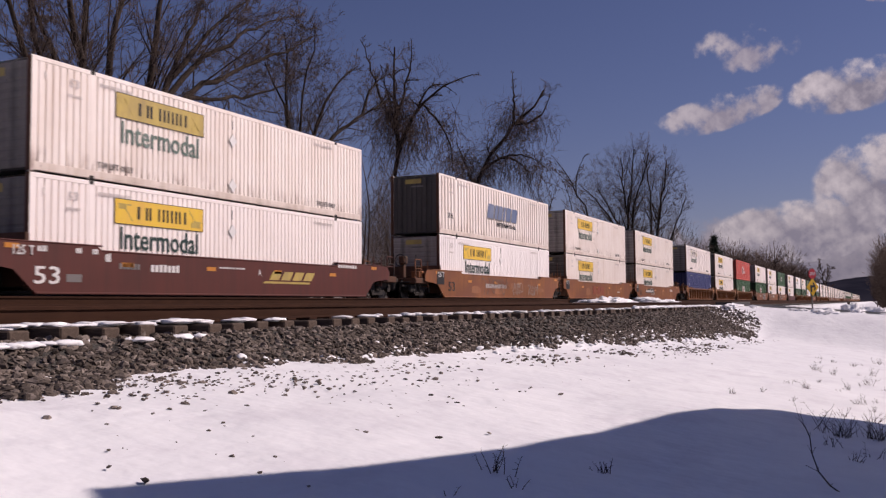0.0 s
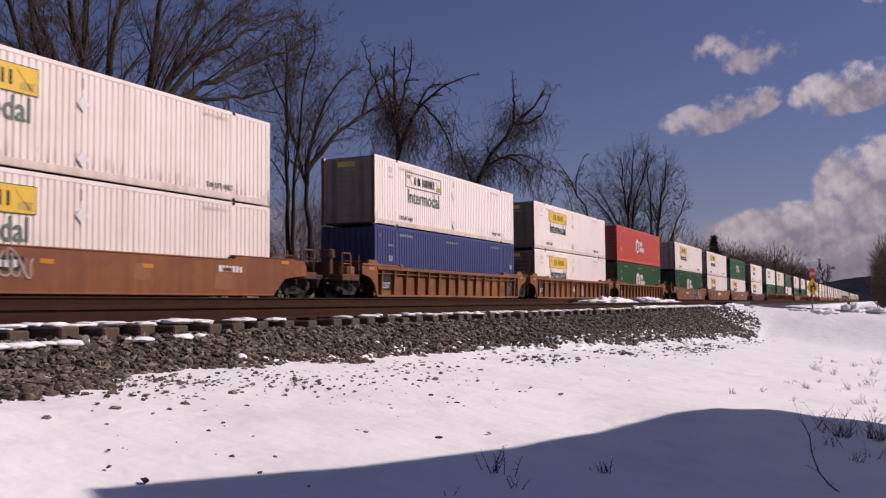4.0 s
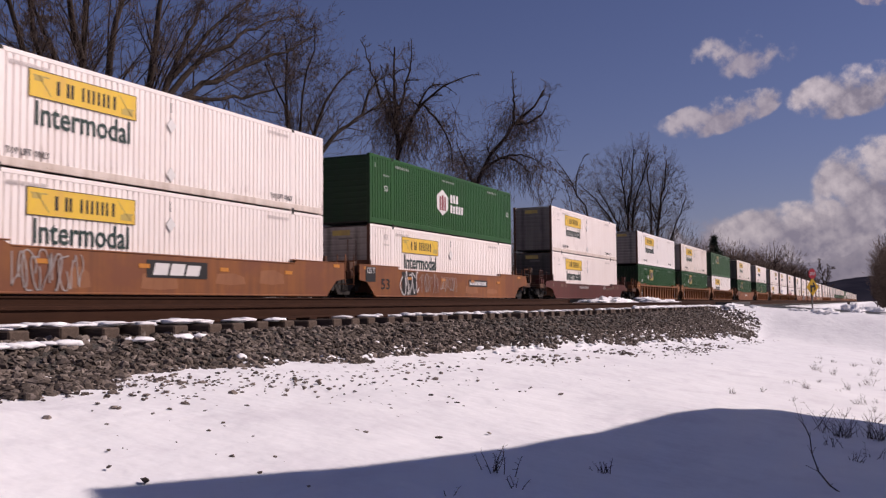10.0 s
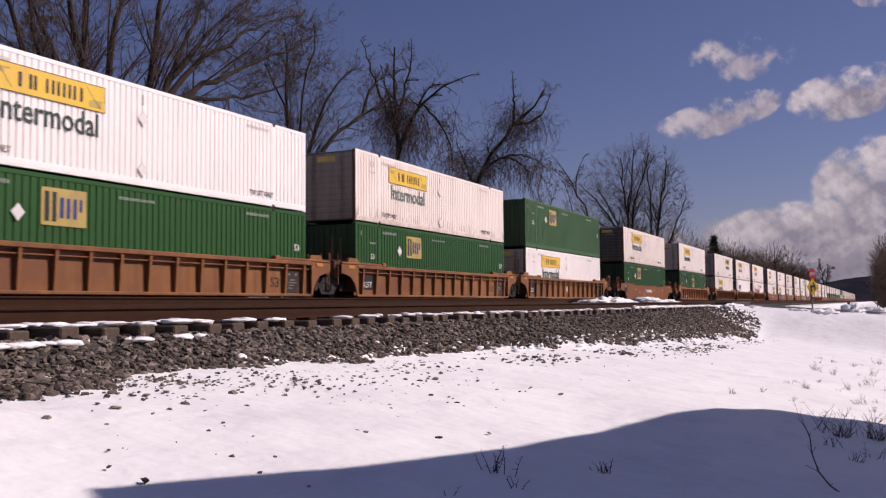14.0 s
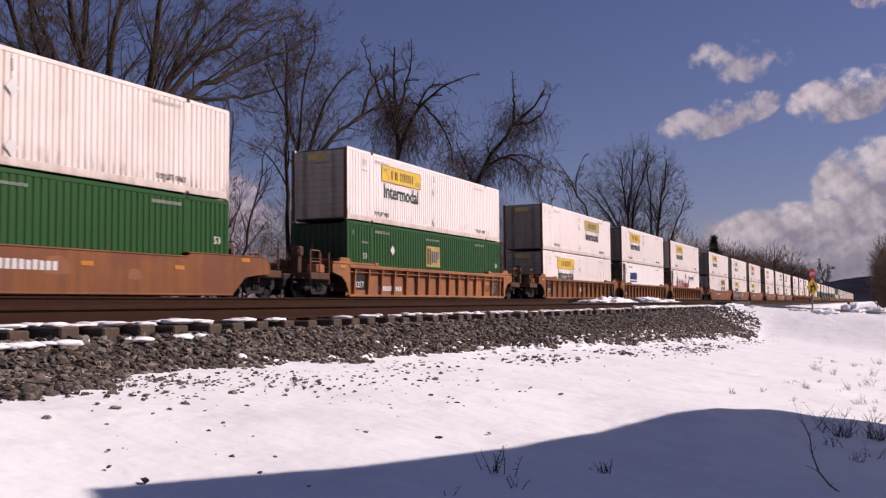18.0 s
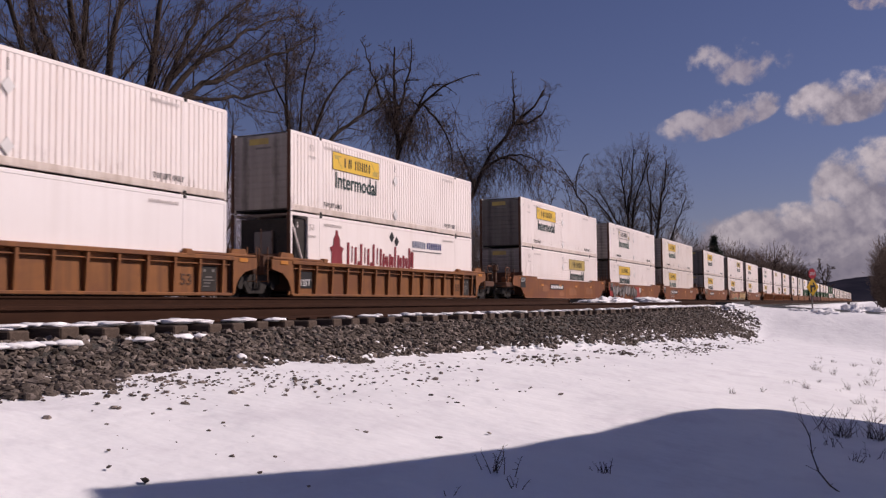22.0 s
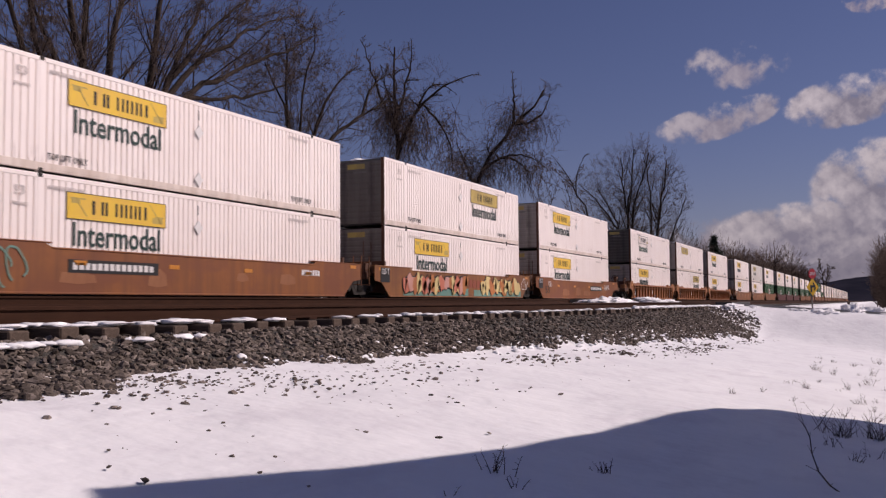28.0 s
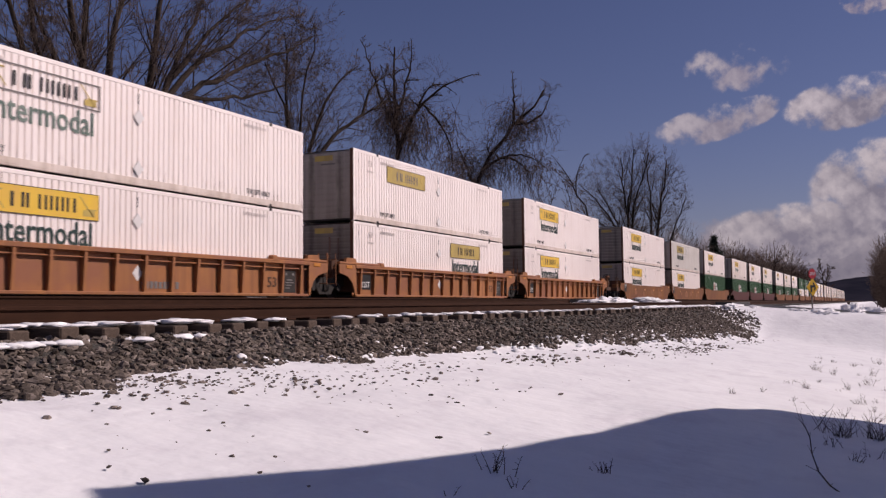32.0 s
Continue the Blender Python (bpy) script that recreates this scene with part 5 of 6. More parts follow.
def track(name, yc, top, label, ties, plates_at=()):
    root = empty(name, pose(0, yc, top - 0.188), label, "railway track", kind="structure")
    for s in (-1, 1):
        bm = bmesh.new()
        prism(bm, RAIL_SHAPE, -200, 1400, "x")
        part("rail", bm, M_rail, root, "rusty steel rail", pose(0, s * 0.755, 0))
    tie = None
    rnd = random.Random(int(yc * 10))
    for x in ties:
        m = pose(x + rnd.uniform(-0.03, 0.03), rnd.uniform(-0.06, 0.06), -0.2, rnd.uniform(-0.6, 0.6), 0, rnd.uniform(-1.5, 1.5))
        if tie is None:
            tie = part("tie", boxed(-0.115, 0.115, -1.3, 1.3, 0.0, 0.18, 0.015), M_tie, root, "weathered grey-brown wooden tie", m)
            plate = part("tie_plate", boxed(-0.1, 0.1, -0.17, 0.17, 0.0, 0.03, 0.006), M_rail, root, "", pose(x, -0.755, -0.024))
        else:
            again(tie, root, m)
            if yc < 10:
                again(plate, root, pose(x, -0.755, -0.024))
        if yc < 10:
            again(plate, root, pose(x, 0.755, -0.024))
    return root


track("near_track", Y_SIDE, RAIL_SIDE, "rusty siding track on weathered wooden ties with old snow", [1.6 + 0.53 * k for k in range(84)])
track("middle_track", Y_MID, RAIL_MAIN, "empty rusty main track between siding and train", [2.0 + 0.53 * k for k in range(80)])
track("train_track", Y_TRAIN, RAIL_MAIN, "main track under the moving container train", [2.0 + 0.53 * k for k in range(80)])
for i, (y0, y1) in enumerate(((6.5, 7.3), (7.5, 8.8), (9.0, 9.9), (14.1, 14.8), (15.0, 16.3), (16.5, 17.3))):
    top = (RAIL_SIDE if y0 < 10 else RAIL_MAIN) - 0.006
    panel = tagged(part("crossing_panel", boxed(47.6, 54.8, y0, y1, top - 0.2, top, 0.02), M_asphalt), "dark rubber crossing panel laid between the rails", "crossing panel", "crossing panels", "structure")


scrap = bmesh.new()
prism(scrap, [(-0.03, -0.03), (0.03, -0.03), (0.035, 0.07), (0.01, 0.12), (-0.025, 0.09)], -0.02, 0.02)
tagged(part("tie_scrap", scrap, M_tie, None, "", pose(6.5, 5.9, float(bed_level(5.9)) + 0.03, 0, -12, -50)), "dark brown scrap of rotten tie wood among the stones", "wood scrap")

# ---- lumps of snow ----
def lumps(name, spots, label, category="snow", kind="stuff", seed=1, rough=0.22, fine=0):
    """Uneven rounded heaps; each spot is x, y, z, rx, ry, rz."""
    bm = bmesh.new()
    for k, (x, y, z, rx, ry, rz) in enumerate(spots):
        r = bmesh.ops.create_icosphere(bm, subdivisions=2 + fine, radius=1.0)
        for v in r["verts"]:
            c = v.co.copy()
            o = Vector((k * 3.1, seed, 0))
            flat_ = Vector((c.x * rx, c.y * ry, c.z * rz)) * 2.2
            d = 1 + rough * noise.noise(c * 1.4 + o) + rough * 0.8 * noise.noise(c * 3.3 + o) + rough * 0.7 * noise.noise(flat_ * 2.2 + o)
            v.co = Vector((x + c.x * rx * d, y + c.y * ry * d, z + c.z * rz * (d + (rough if fine else 0) * 1.3 * noise.noise(Vector((c.x * rx * 3.5, c.y * ry * 3.5, seed))))))
    return tagged(part(name, bm, M_snow, None, "", None, True), label, category, kind=kind)


def snow_bits():
    rnd = random.Random(8)
    spots = []
    # on the ties and against the foot of the near rail
    for k in range(190):
        x = 4.0 + k * 0.19 + rnd.uniform(-0.1, 0.1)
        if rnd.random() < (0.92 if x < 7.6 else 0.5):
            for j in range(2):
                spots.append((x + rnd.uniform(-0.1, 0.1), 7.14 + rnd.uniform(-0.14, 0.1), RAIL_SIDE - 0.185 + rnd.uniform(-0.02, 0.01), rnd.uniform(0.07, 0.2), rnd.uniform(0.05, 0.13), rnd.uniform(0.013, 0.03)))
    for k in range(26):
        x = 4.2 + 0.16 * k + rnd.uniform(-0.15, 0.15)
        if x < 6.4 or rnd.random() < 0.3:
            spots.append((x, 6.74 + rnd.uniform(-0.1, 0.08), 1.08, rnd.uniform(0.07, 0.2), rnd.uniform(0.05, 0.1), 0.03))
    for k in range(110):
        x = 8 + k * 0.3 + rnd.uniform(-0.2, 0.2)
        yy = toe(x) + rnd.uniform(-0.1, 0.4)
        spots.append((x, yy, bed_level(yy) + 0.0, rnd.uniform(0.04, 0.13), rnd.uniform(0.03, 0.09), 0.035))
    for k in range(60):
        spots.append((30 + k * 0.24, 7.12 + rnd.uniform(-0.05, 0.05), RAIL_SIDE - 0.17, rnd.uniform(0.1, 0.3), 0.12, rnd.uniform(0.02, 0.06)))
    lumps("snow_patches", spots, "small patches of old snow on ties and stones", seed=2, rough=0.5)


snow_bits()
heap_spots = [
    (42.5, 12.0, 1.47, 2.0, 0.7, 0.13), (45.5, 12.1, 1.47, 2.2, 0.8, 0.26), (48.2, 12.0, 1.47, 1.4, 0.6, 0.1), (54.5, 12.1, 1.47, 2.0, 0.8, 0.26), (58.0, 12.0, 1.47, 2.4, 0.7, 0.15),
    (45.6, 6.2, 1.2, 1.3, 0.35, 0.16), (46.6, 5.4, 1.12, 0.9, 0.35, 0.12), (46.3, 3.4, 1.0, 0.8, 0.5, 0.10), (47.0, 2.2, 0.92, 0.7, 0.4, 0.16), (46.8, 0.9, 0.84, 0.6, 0.35, 0.2), (46.6, -0.5, 0.72, 0.8, 0.5, 0.16),
    (45.8, 2.3, 0.88, 0.8, 0.7, 0.2),
    (57.5, 1.3, 0.9, 0.9, 0.55, 0.42), (58.0, 0.0, 0.8, 0.9, 0.5, 0.25), (57.0, -1.2, 0.7, 1.0, 0.6, 0.3), (62, 5.2, 1.0, 2.0, 0.6, 0.16), (60, 3.4, 0.95, 1.6, 0.5, 0.12)]
for k, (x, y, z, rx, ry, rz) in enumerate(heap_spots):
    lumps("snow_bank", [(x, y, z - 0.03, rx, ry, rz * 0.9)], "ploughed heap of lumpy snow beside the crossing", "snow heap", "thing", 10 + k, 0.5, 2)["group"] = "snow heaps"


# ---- trees ----
M_bark = Mat("brown_bark", 0.9, spec=0.15)
M_bark.color(M_bark.ramp(M_bark.noise(3.0, 5, stretch=(3, 3, 0.6)), [(0.3, (0.016, 0.0115, 0.0095)), (0.7, (0.055, 0.039, 0.031))]))
M_bark.bump(M_bark.noise(12.0, 4, stretch=(3, 3, 0.5)), 0.7, 0.03)
M_twig = Mat("thin_twig_bark", 0.9, spec=0.1)
M_twig.color(M_twig.ramp(M_twig.noise(0.6, 3), [(0.3, (0.055, 0.040, 0.034)), (0.7, (0.12, 0.087, 0.072))]))
M_vine = Mat("dry_vine_stems", 0.95, spec=0.1)
M_vine.color(M_vine.ramp(M_vine.noise(1.5, 4), [(0.3, (0.06, 0.042, 0.035)), (0.7, (0.14, 0.098, 0.08))]))
M_woods = Mat("grey_brown_winter_woods", 0.95, spec=0.05)
M_woods.color(M_woods.ramp(M_woods.noise(0.15, 4), [(0.3, (0.06, 0.043, 0.036)), (0.7, (0.13, 0.094, 0.078))]))


def bar_mesh(name, bars_of, material, parent, label=""):
    """Tapered bars as one mesh; each is start, end, start radius, end radius and sides."""
    verts, faces = [], []
    for p, q, r0, r1, sides in bars_of:
        d = q - p
        if d.length < 1e-5:
            continue
        d.normalize()
        u = d.orthogonal().normalized()
        w = d.cross(u)
        k = len(verts)
        for i in range(sides):
            a = 6.28319 * i / sides
            c, s = math.cos(a), math.sin(a)
            o = u * c + w * s
            verts.append(p + o * r0)
            verts.append(q + o * r1)
        for i in range(sides):
            j = (i + 1) % sides
            faces.append((k + 2 * i, k + 2 * j, k + 2 * j + 1, k + 2 * i + 1))
    me = bpy.data.meshes.new(name)
    me.from_pydata(verts, [], faces)
    me.materials.append(material.m)
    for f in me.polygons:
        f.use_smooth = True
    ob = new(name, me)
    ob.parent = parent
    if label:
        tagged(ob, label)
    return ob


def grow(out, rnd, p, d, length, r, level, deepest, bend, rise, fork, first=0.25, least=0.009, room=4.0, path=None, reach=0.6, thin=1.0):
    """One limb and all that grows from it; a path gives the limb's own course."""
    n = len(path) - 1 if path else (6 if level == 1 else (4 if level < deepest else (2 if level < 4 else 1)))
    step = length / n
    spots = []
    end = max(least * 0.6, r * (0.22 if level < deepest else 0.4))
    curl = Vector((rnd.gauss(0, bend), rnd.gauss(0, bend), rnd.gauss(0, bend * 0.6))) * 0.9
    shake = bend * (1.0, 0.9, 1.3, 1.3, 1.2)[level]
    for i in range(n):
        if path:
            q = path[i + 1]
            d = (q - path[i]).normalized()
        else:
            d = d + curl + Vector((rnd.gauss(0, shake), rnd.gauss(0, shake), rnd.gauss(0, shake) + rise))
            if p.y < -room:
                d.y += 0.2
            d.normalize()
            q = p + d * step
        r0, r1 = r + (end - r) * i / n, r + (end - r) * (i + 1) / n
        out.append((p, q, r0, r1, 7 if r0 > 0.07 else (5 if r0 > 0.03 and level < 2 else 3), level))
        spots.append((p.copy(), q.copy(), d.copy(), r1))
        p = q
    if level == deepest:
        return
    kids = fork[min(level, len(fork) - 1)]
    for k in range(kids):
        f = first + (1 - first) * (k + rnd.random()) / kids
        a, b, dd, rr = spots[min(n - 1, int(f * n))]
        s = a.lerp(b, rnd.random())
        side = dd.orthogonal().normalized()
        side.rotate(Matrix.Rotation(rnd.uniform(0, 6.283), 3, dd))
        wide = rnd.uniform(0.3, 0.85) if level else rnd.uniform(0.25, 0.7)
        nd = (dd * math.cos(wide) + side * math.sin(wide)).normalized()
        grow(out, rnd, s, nd, length * (reach if path else 1.0) * rnd.uniform(0.35, 0.6) * (1.2 - 0.7 * f), max(least, rr * rnd.uniform(0.45, 0.7) * thin), level + 1, deepest, bend, rise, fork, 0.1, least, room, None, reach, 1.0 - 0.3 * (1.0 - thin))


def course(a, b, c, n, side, rnd, wob, depth):
    """A bowed course through three spots (sideways, up) of a tree."""
    la = math.dist(a, b)
    m = la / (la + math.dist(b, c))
    pts = []
    lean = rnd.gauss(0, 0.07)
    for i in range(n + 1):
        t = i / n
        wa, wb, wc = (t - m) * (t - 1) / m, t * (t - 1) / (m * (m - 1)), t * (t - m) / (1 - m)
        u, h = a[0] * wa + b[0] * wb + c[0] * wc, a[1] * wa + b[1] * wb + c[1] * wc
        k = wob if 0 < i else 0.0
        pts.append(side * (u + rnd.gauss(0, k)) + Vector((0, depth + max(-0.5, lean * (h - a[1])) + rnd.gauss(0, k), h + rnd.gauss(0, k))))
    return pts


def fill_dome(rnd, hold, side, cu, ch, ru, rh, n, thick):
    """Twigs that reach out from the limbs until they fill a rounded crown; each grows from the nearest wood below it."""
    nodes = [tuple(b[1]) for b in hold if b[1].z > ch - rh]
    ends = []
    for k in range(n):
        d = Vector((rnd.gauss(0, 1), rnd.gauss(0, 1), rnd.gauss(0, 1))).normalized() * rnd.random() ** 0.4
        if d.z > -0.75:
            ends.append(side * (cu + d.x * ru) + Vector((0, d.y * ru * 0.55, ch + d.z * rh)))
    wood = np.array(nodes)
    ends.sort(key=lambda e: float(np.min(np.sum((wood - np.array(e)) ** 2, axis=1))))
    out = []
    for e in ends:
        gap = np.array(e) - wood
        cost = np.sum(gap ** 2, axis=1) + np.where(gap[:, 2] < 0.3 * np.abs(gap[:, 0]), 30.0, 0.0)
        s = Vector(wood[int(np.argmin(cost))])
        r = thick * (1.0 + 0.25 * (e - s).length)
        mid = s.lerp(e, 0.5) + Vector((rnd.gauss(0, 0.12), rnd.gauss(0, 0.12), -0.06 * (e - s).length))
        out += [(s, mid, r, r * 0.75, 3), (mid, e, r * 0.75, r * 0.45, 3)]
        wood = np.vstack([wood, np.array(mid), np.array(e)])
        for j in range(3):
            q = mid.lerp(e, rnd.uniform(0.1, 1))
            g = (e - s).normalized() + Vector((rnd.gauss(0, 0.5), rnd.gauss(0, 0.5), rnd.gauss(0.15, 0.4)))
            out.append((q, q + g.normalized() * rnd.uniform(0.4, 1.1), thick * 0.6, thick * 0.35, 3))
    return out


def tree(x, y, label, stems, seed, deepest=4, bend=0.10, rise=0.03, fork=(9, 6, 5, 3), vines=0, group="", least=0.011, clump=None, along=0.0, room=4.5, first=0.25, reach=0.6, dome=None, thin=1.0):
    """A bare tree. Each stem: radius, then foot, middle and tip as (sideways, up)."""
    rnd = random.Random(seed)
    z = float(ground_level(x, y)) - 0.1
    root = empty("bare_tree", pose(x, y, z), label, "tree", group)
    twigs = []
    hold = []
    v = (Vector((x, y, 0)) - EYE).to_2d().normalized()
    side = Vector((v.y, -v.x, 0)).lerp(Vector((1, 0.15, 0)), along).normalized()
    for r, a, b, c in stems:
        out = []
        length = math.dist(a, b) + math.dist(b, c)
        path = course(a, b, c, 12, side, rnd, 0.005 * length, rnd.uniform(-0.2, 0.2) if a[1] < 1 else 0.0)
        if a[1] >= 1 and hold:
            # a bough springs from the nearest trunk
            near = min((b[1] for b in hold if b[5] == 0), key=lambda q: (q - path[0]).length)
            shift = near - path[0]
            path = [q + shift * (1 - i / 12) for i, q in enumerate(path)]
        grow(out, rnd, path[0], Vector((0, 0, 1)), length, r, 0, deepest, bend, rise, fork, first if a[1] < 1 else 0.12, least, room, path, reach, thin)
        bar_mesh("trunk" if a[1] < 1 else "bough", [b[:5] for b in out if b[5] == 0], M_bark, root)
        part_limbs = [b[:5] for b in out if b[5] == 1]
        for i in range(0, len(part_limbs), 6):
            bar_mesh("limb", part_limbs[i:i + 6], M_bark, root)
        twigs += [b[:5] for b in out if b[5] > 1]
        hold += [b for b in out if b[5] <= 1]
    if dome:
        twigs += fill_dome(rnd, hold, side, *dome)
    bar_mesh("crown", twigs, M_twig, root, "crown of fine bare twigs")
    if vines:
        strands = []
        lo, hi, spread = clump
        hold = [b for b in hold if lo < b[1].z < hi and ((b[5] == 0 and b[2] > 0.11) or rnd.random() < 0.05)]
        for k in range(vines):
            b = rnd.choice(hold)
            p = b[0].lerp(b[1], rnd.random())
            p = p + Vector((rnd.gauss(0, spread), rnd.gauss(0, spread), rnd.gauss(0, spread * 0.6)))
            d = Vector((rnd.gauss(0, 0.7), rnd.gauss(0, 0.7), rnd.gauss(-0.3, 0.7))).normalized()
            r = rnd.uniform(0.008, 0.021)
            for i in range(rnd.randint(4, 10)):
                d = (d + Vector((rnd.gauss(0, 0.38), rnd.gauss(0, 0.38), rnd.gauss(-0.28, 0.34)))).normalized()
                q = p + d * rnd.uniform(0.15, 0.4)
                strands.append((p, q, r, r * 0.9, 3))
                p = q
        bar_mesh("vine", strands, M_vine, root, "tangle of dry hanging vines")
    return root


tree(26.6, 27.5, "tall bare tree with many fanning trunks from one foot", [
    (0.27, (-0.5, 0), (-2.8, 6.6), (-5.4, 12.0)), (0.14, (-2.7, 6.5), (-2.9, 8.2), (-4.6, 13.2)), (0.29, (-0.2, 0), (-0.8, 7.7), (-3.0, 14.8)), (0.13, (-0.9, 7.6), (-2.0, 9.4), (-3.9, 13.0)),
    (0.27, (0.0, 0), (-0.1, 8.1), (0.7, 16.0)), (0.28, (0.15, 0), (1.4, 9.0), (3.6, 16.6)), (0.31, (0.35, 0), (3.5, 8.5), (5.4, 17.0)), (0.17, (3.5, 8.5), (5.3, 10.9), (8.9, 16.2)),
    (0.16, (4.3, 9.7), (7.4, 12.1), (17.1, 17.3)), (0.13, (4.6, 10.6), (6.9, 13.0), (12.6, 17.0)), (0.17, (3.8, 8.8), (8.0, 11.0), (20.7, 17.0)), (0.11, (6.5, 10.1), (10.7, 11.0), (19.2, 14.4)),
    (0.16, (0.7, 2.6), (2.4, 4.6), (6.2, 6.9)), (0.13, (0.6, 1.8), (2.3, 3.8), (5.4, 5.8)), (0.1, (-1.2, 3.4), (-2.0, 4.9), (-2.6, 7.0))], 21, 4, 0.055, 0.015, (13, 8, 5, 3), along=1.0, least=0.0098, thin=0.56)
tree(18.5, 33.0, "bare tree at the edge of the row", [(0.14, (0, 0), (-0.6, 5), (-2.2, 11)), (0.12, (0.3, 0), (0.5, 5), (1.3, 10.5)), (0.1, (0.4, 2), (1.6, 5), (3.5, 8))], 22, 4, 0.07, 0.03, (8, 5, 4, 3), along=1.0)
tree(43.0, 29.5, "slender bare trees with close trunks and a long sideways bough", [
    (0.16, (0.1, 0), (0.1, 11), (0.5, 16.3)), (0.14, (0.5, 0), (0.4, 11), (1.5, 16.6)), (0.2, (1.5, 0), (1.3, 11.5), (-0.3, 14.3)),
    (0.15, (1.6, 8.0), (2.7, 12.3), (5.7, 15.2)), (0.17, (1.6, 8.5), (6.0, 12.2), (9.6, 13.8)), (0.1, (6.7, 12.5), (7.2, 13.9), (9.6, 15.6))], 31, 4, 0.10, 0.03, (11, 7, 5, 3), along=0.7, least=0.008, thin=0.8, first=0.42, reach=0.5, dome=(1.5, 12.6, 4.6, 4.4, 500, 0.009))
tree(36.5, 31.5, "bare tree in the row behind the train", [(0.16, (0, 0), (0.5, 8), (0.8, 13)), (0.14, (0.3, 0), (-0.8, 7), (-2.2, 12)), (0.13, (0.3, 0), (2.2, 8), (4.0, 12))], 35, 4, 0.08, 0.03, (9, 7, 5, 3), along=0.8, reach=0.5, least=0.008, thin=0.7)
tree(58.5, 31.0, "bare tree hung with dry vines", [
    (0.27, (0, 0), (0.0, 13.5), (0.2, 19.3)), (0.13, (-0.1, 12.5), (-1.1, 16.3), (-1.8, 19.6)), (0.13, (0.1, 13.5), (1.0, 16.9), (1.3, 19.6)),
    (0.16, (0.1, 12), (1.5, 15.1), (5.3, 17.3)), (0.09, (1.5, 15.1), (2.8, 16.7), (4.3, 15.9)), (0.1, (0.0, 12.3), (-0.9, 15.9), (-1.3, 17.8)), (0.1, (1.5, 15.1), (3.0, 13.5), (3.9, 10))], 41, 3, 0.15, 0.0, (11, 7, 5), 1100, "", 0.011, (8.0, 15.5, 0.8), 0.1, 5.5, 0.6, 0.34, (0.6, 15.6, 3.6, 3.6, 240, 0.009))
tree(79.0, 32.5, "leaning tree wrapped thick with dry vines", [
    (0.36, (-4.2, 0), (-0.3, 13.8), (5.3, 20.3)), (0.14, (2.0, 17.2), (2.6, 19.8), (3.0, 22.2)), (0.16, (-0.4, 13.5), (1.9, 14.5), (4.1, 12.7)),
    (0.13, (2.5, 17.4), (4.8, 18.0), (6.0, 20.4)), (0.13, (-1.2, 11.6), (-1.9, 14.0), (-2.6, 15.7)), (0.09, (1.5, 14.3), (3.4, 14.6), (5.8, 13.1))], 51, 3, 0.16, 0.0, (11, 7, 5), 1700, "", 0.012, (8.5, 19.0, 0.9), 0.1, 6.5, 0.6, 0.34, (2.6, 16.6, 4.4, 4.2, 300, 0.010))
tree(98.0, 33.5, "young bare tree at the edge of the wood", [(0.12, (0, 0), (-0.3, 7), (-0.8, 14)), (0.1, (0.3, 0), (0.9, 7), (1.8, 13))], 61, 4, 0.07, 0.03, (8, 5, 4, 2), least=0.018)
tree(116.0, 33.5, "thin dark bare tree with a crooked trunk", [(0.22, (2.0, 0), (0.3, 14.5), (-2.1, 19.3)), (0.1, (0.0, 15.5), (-0.4, 17.4), (0.3, 20)), (0.12, (-1.8, 0), (-2.1, 12.4), (-3.2, 16.2))], 62, 4, 0.09, 0.02, (7, 5, 4, 3), least=0.02, first=0.5)
tree(137.0, 34.0, "broad bare tree with many upright trunks", [
    (0.26, (-1.0, 0), (-1.2, 13), (-4.2, 18)), (0.27, (-0.8, 0), (-0.1, 15.5), (-1.1, 22.6)), (0.27, (0.4, 0), (0.9, 16), (1.9, 23.8)), (0.27, (1.9, 0), (1.8, 16), (3.8, 23.2)),
    (0.24, (2.3, 0), (3.7, 15.6), (2.7, 22.6)), (0.27, (3.6, 0), (4.8, 15.4), (6.0, 22)), (0.24, (5.2, 0), (6.4, 14.4), (7.8, 20)), (0.21, (5.3, 0), (7.2, 12.6), (8.8, 16.4)), (0.15, (-0.5, 10.9), (-2.6, 15.0), (-5.6, 18.8)), (0.13, (-1.0, 9.0), (-3.2, 12.0), (-6.0, 14.5))], 71, 3, 0.05, 0.035, (15, 7, 4), least=0.012, room=9, first=0.34, reach=0.5, dome=(1.2, 16.4, 7.8, 8.6, 3000, 0.016))


def thicket(name, label, category, feet, tall, seed, deep=2, fork=(6, 5), least=0.02, lean=0.2, bark=M_twig):
    """Many thin stems as one mesh, for undergrowth."""
    rnd = random.Random(seed)
    out = []
    for x, y, h in feet:
        z = float(ground_level(x, y)) - 0.1
        for k in range(tall):
            d = Vector((rnd.gauss(0, lean), rnd.gauss(0, lean), 1)).normalized()
            own = []
            grow(own, rnd, Vector((0, 0, 0)), d, h * rnd.uniform(0.6, 1.05), max(least * 1.5, h * 0.009), 1, deep + 1, 0.07, 0.03, (0,) + fork, 0.2, least)
            o = Vector((x + rnd.gauss(0, 0.5), y + rnd.gauss(0, 0.5), z))
            out += [(b[0] + o, b[1] + o, b[2], b[3], b[4]) for b in own]
    root = empty(name, pose(0, 0, 0), label, category, kind="stuff")
    bar_mesh("stems", out, bark, root)
    return root


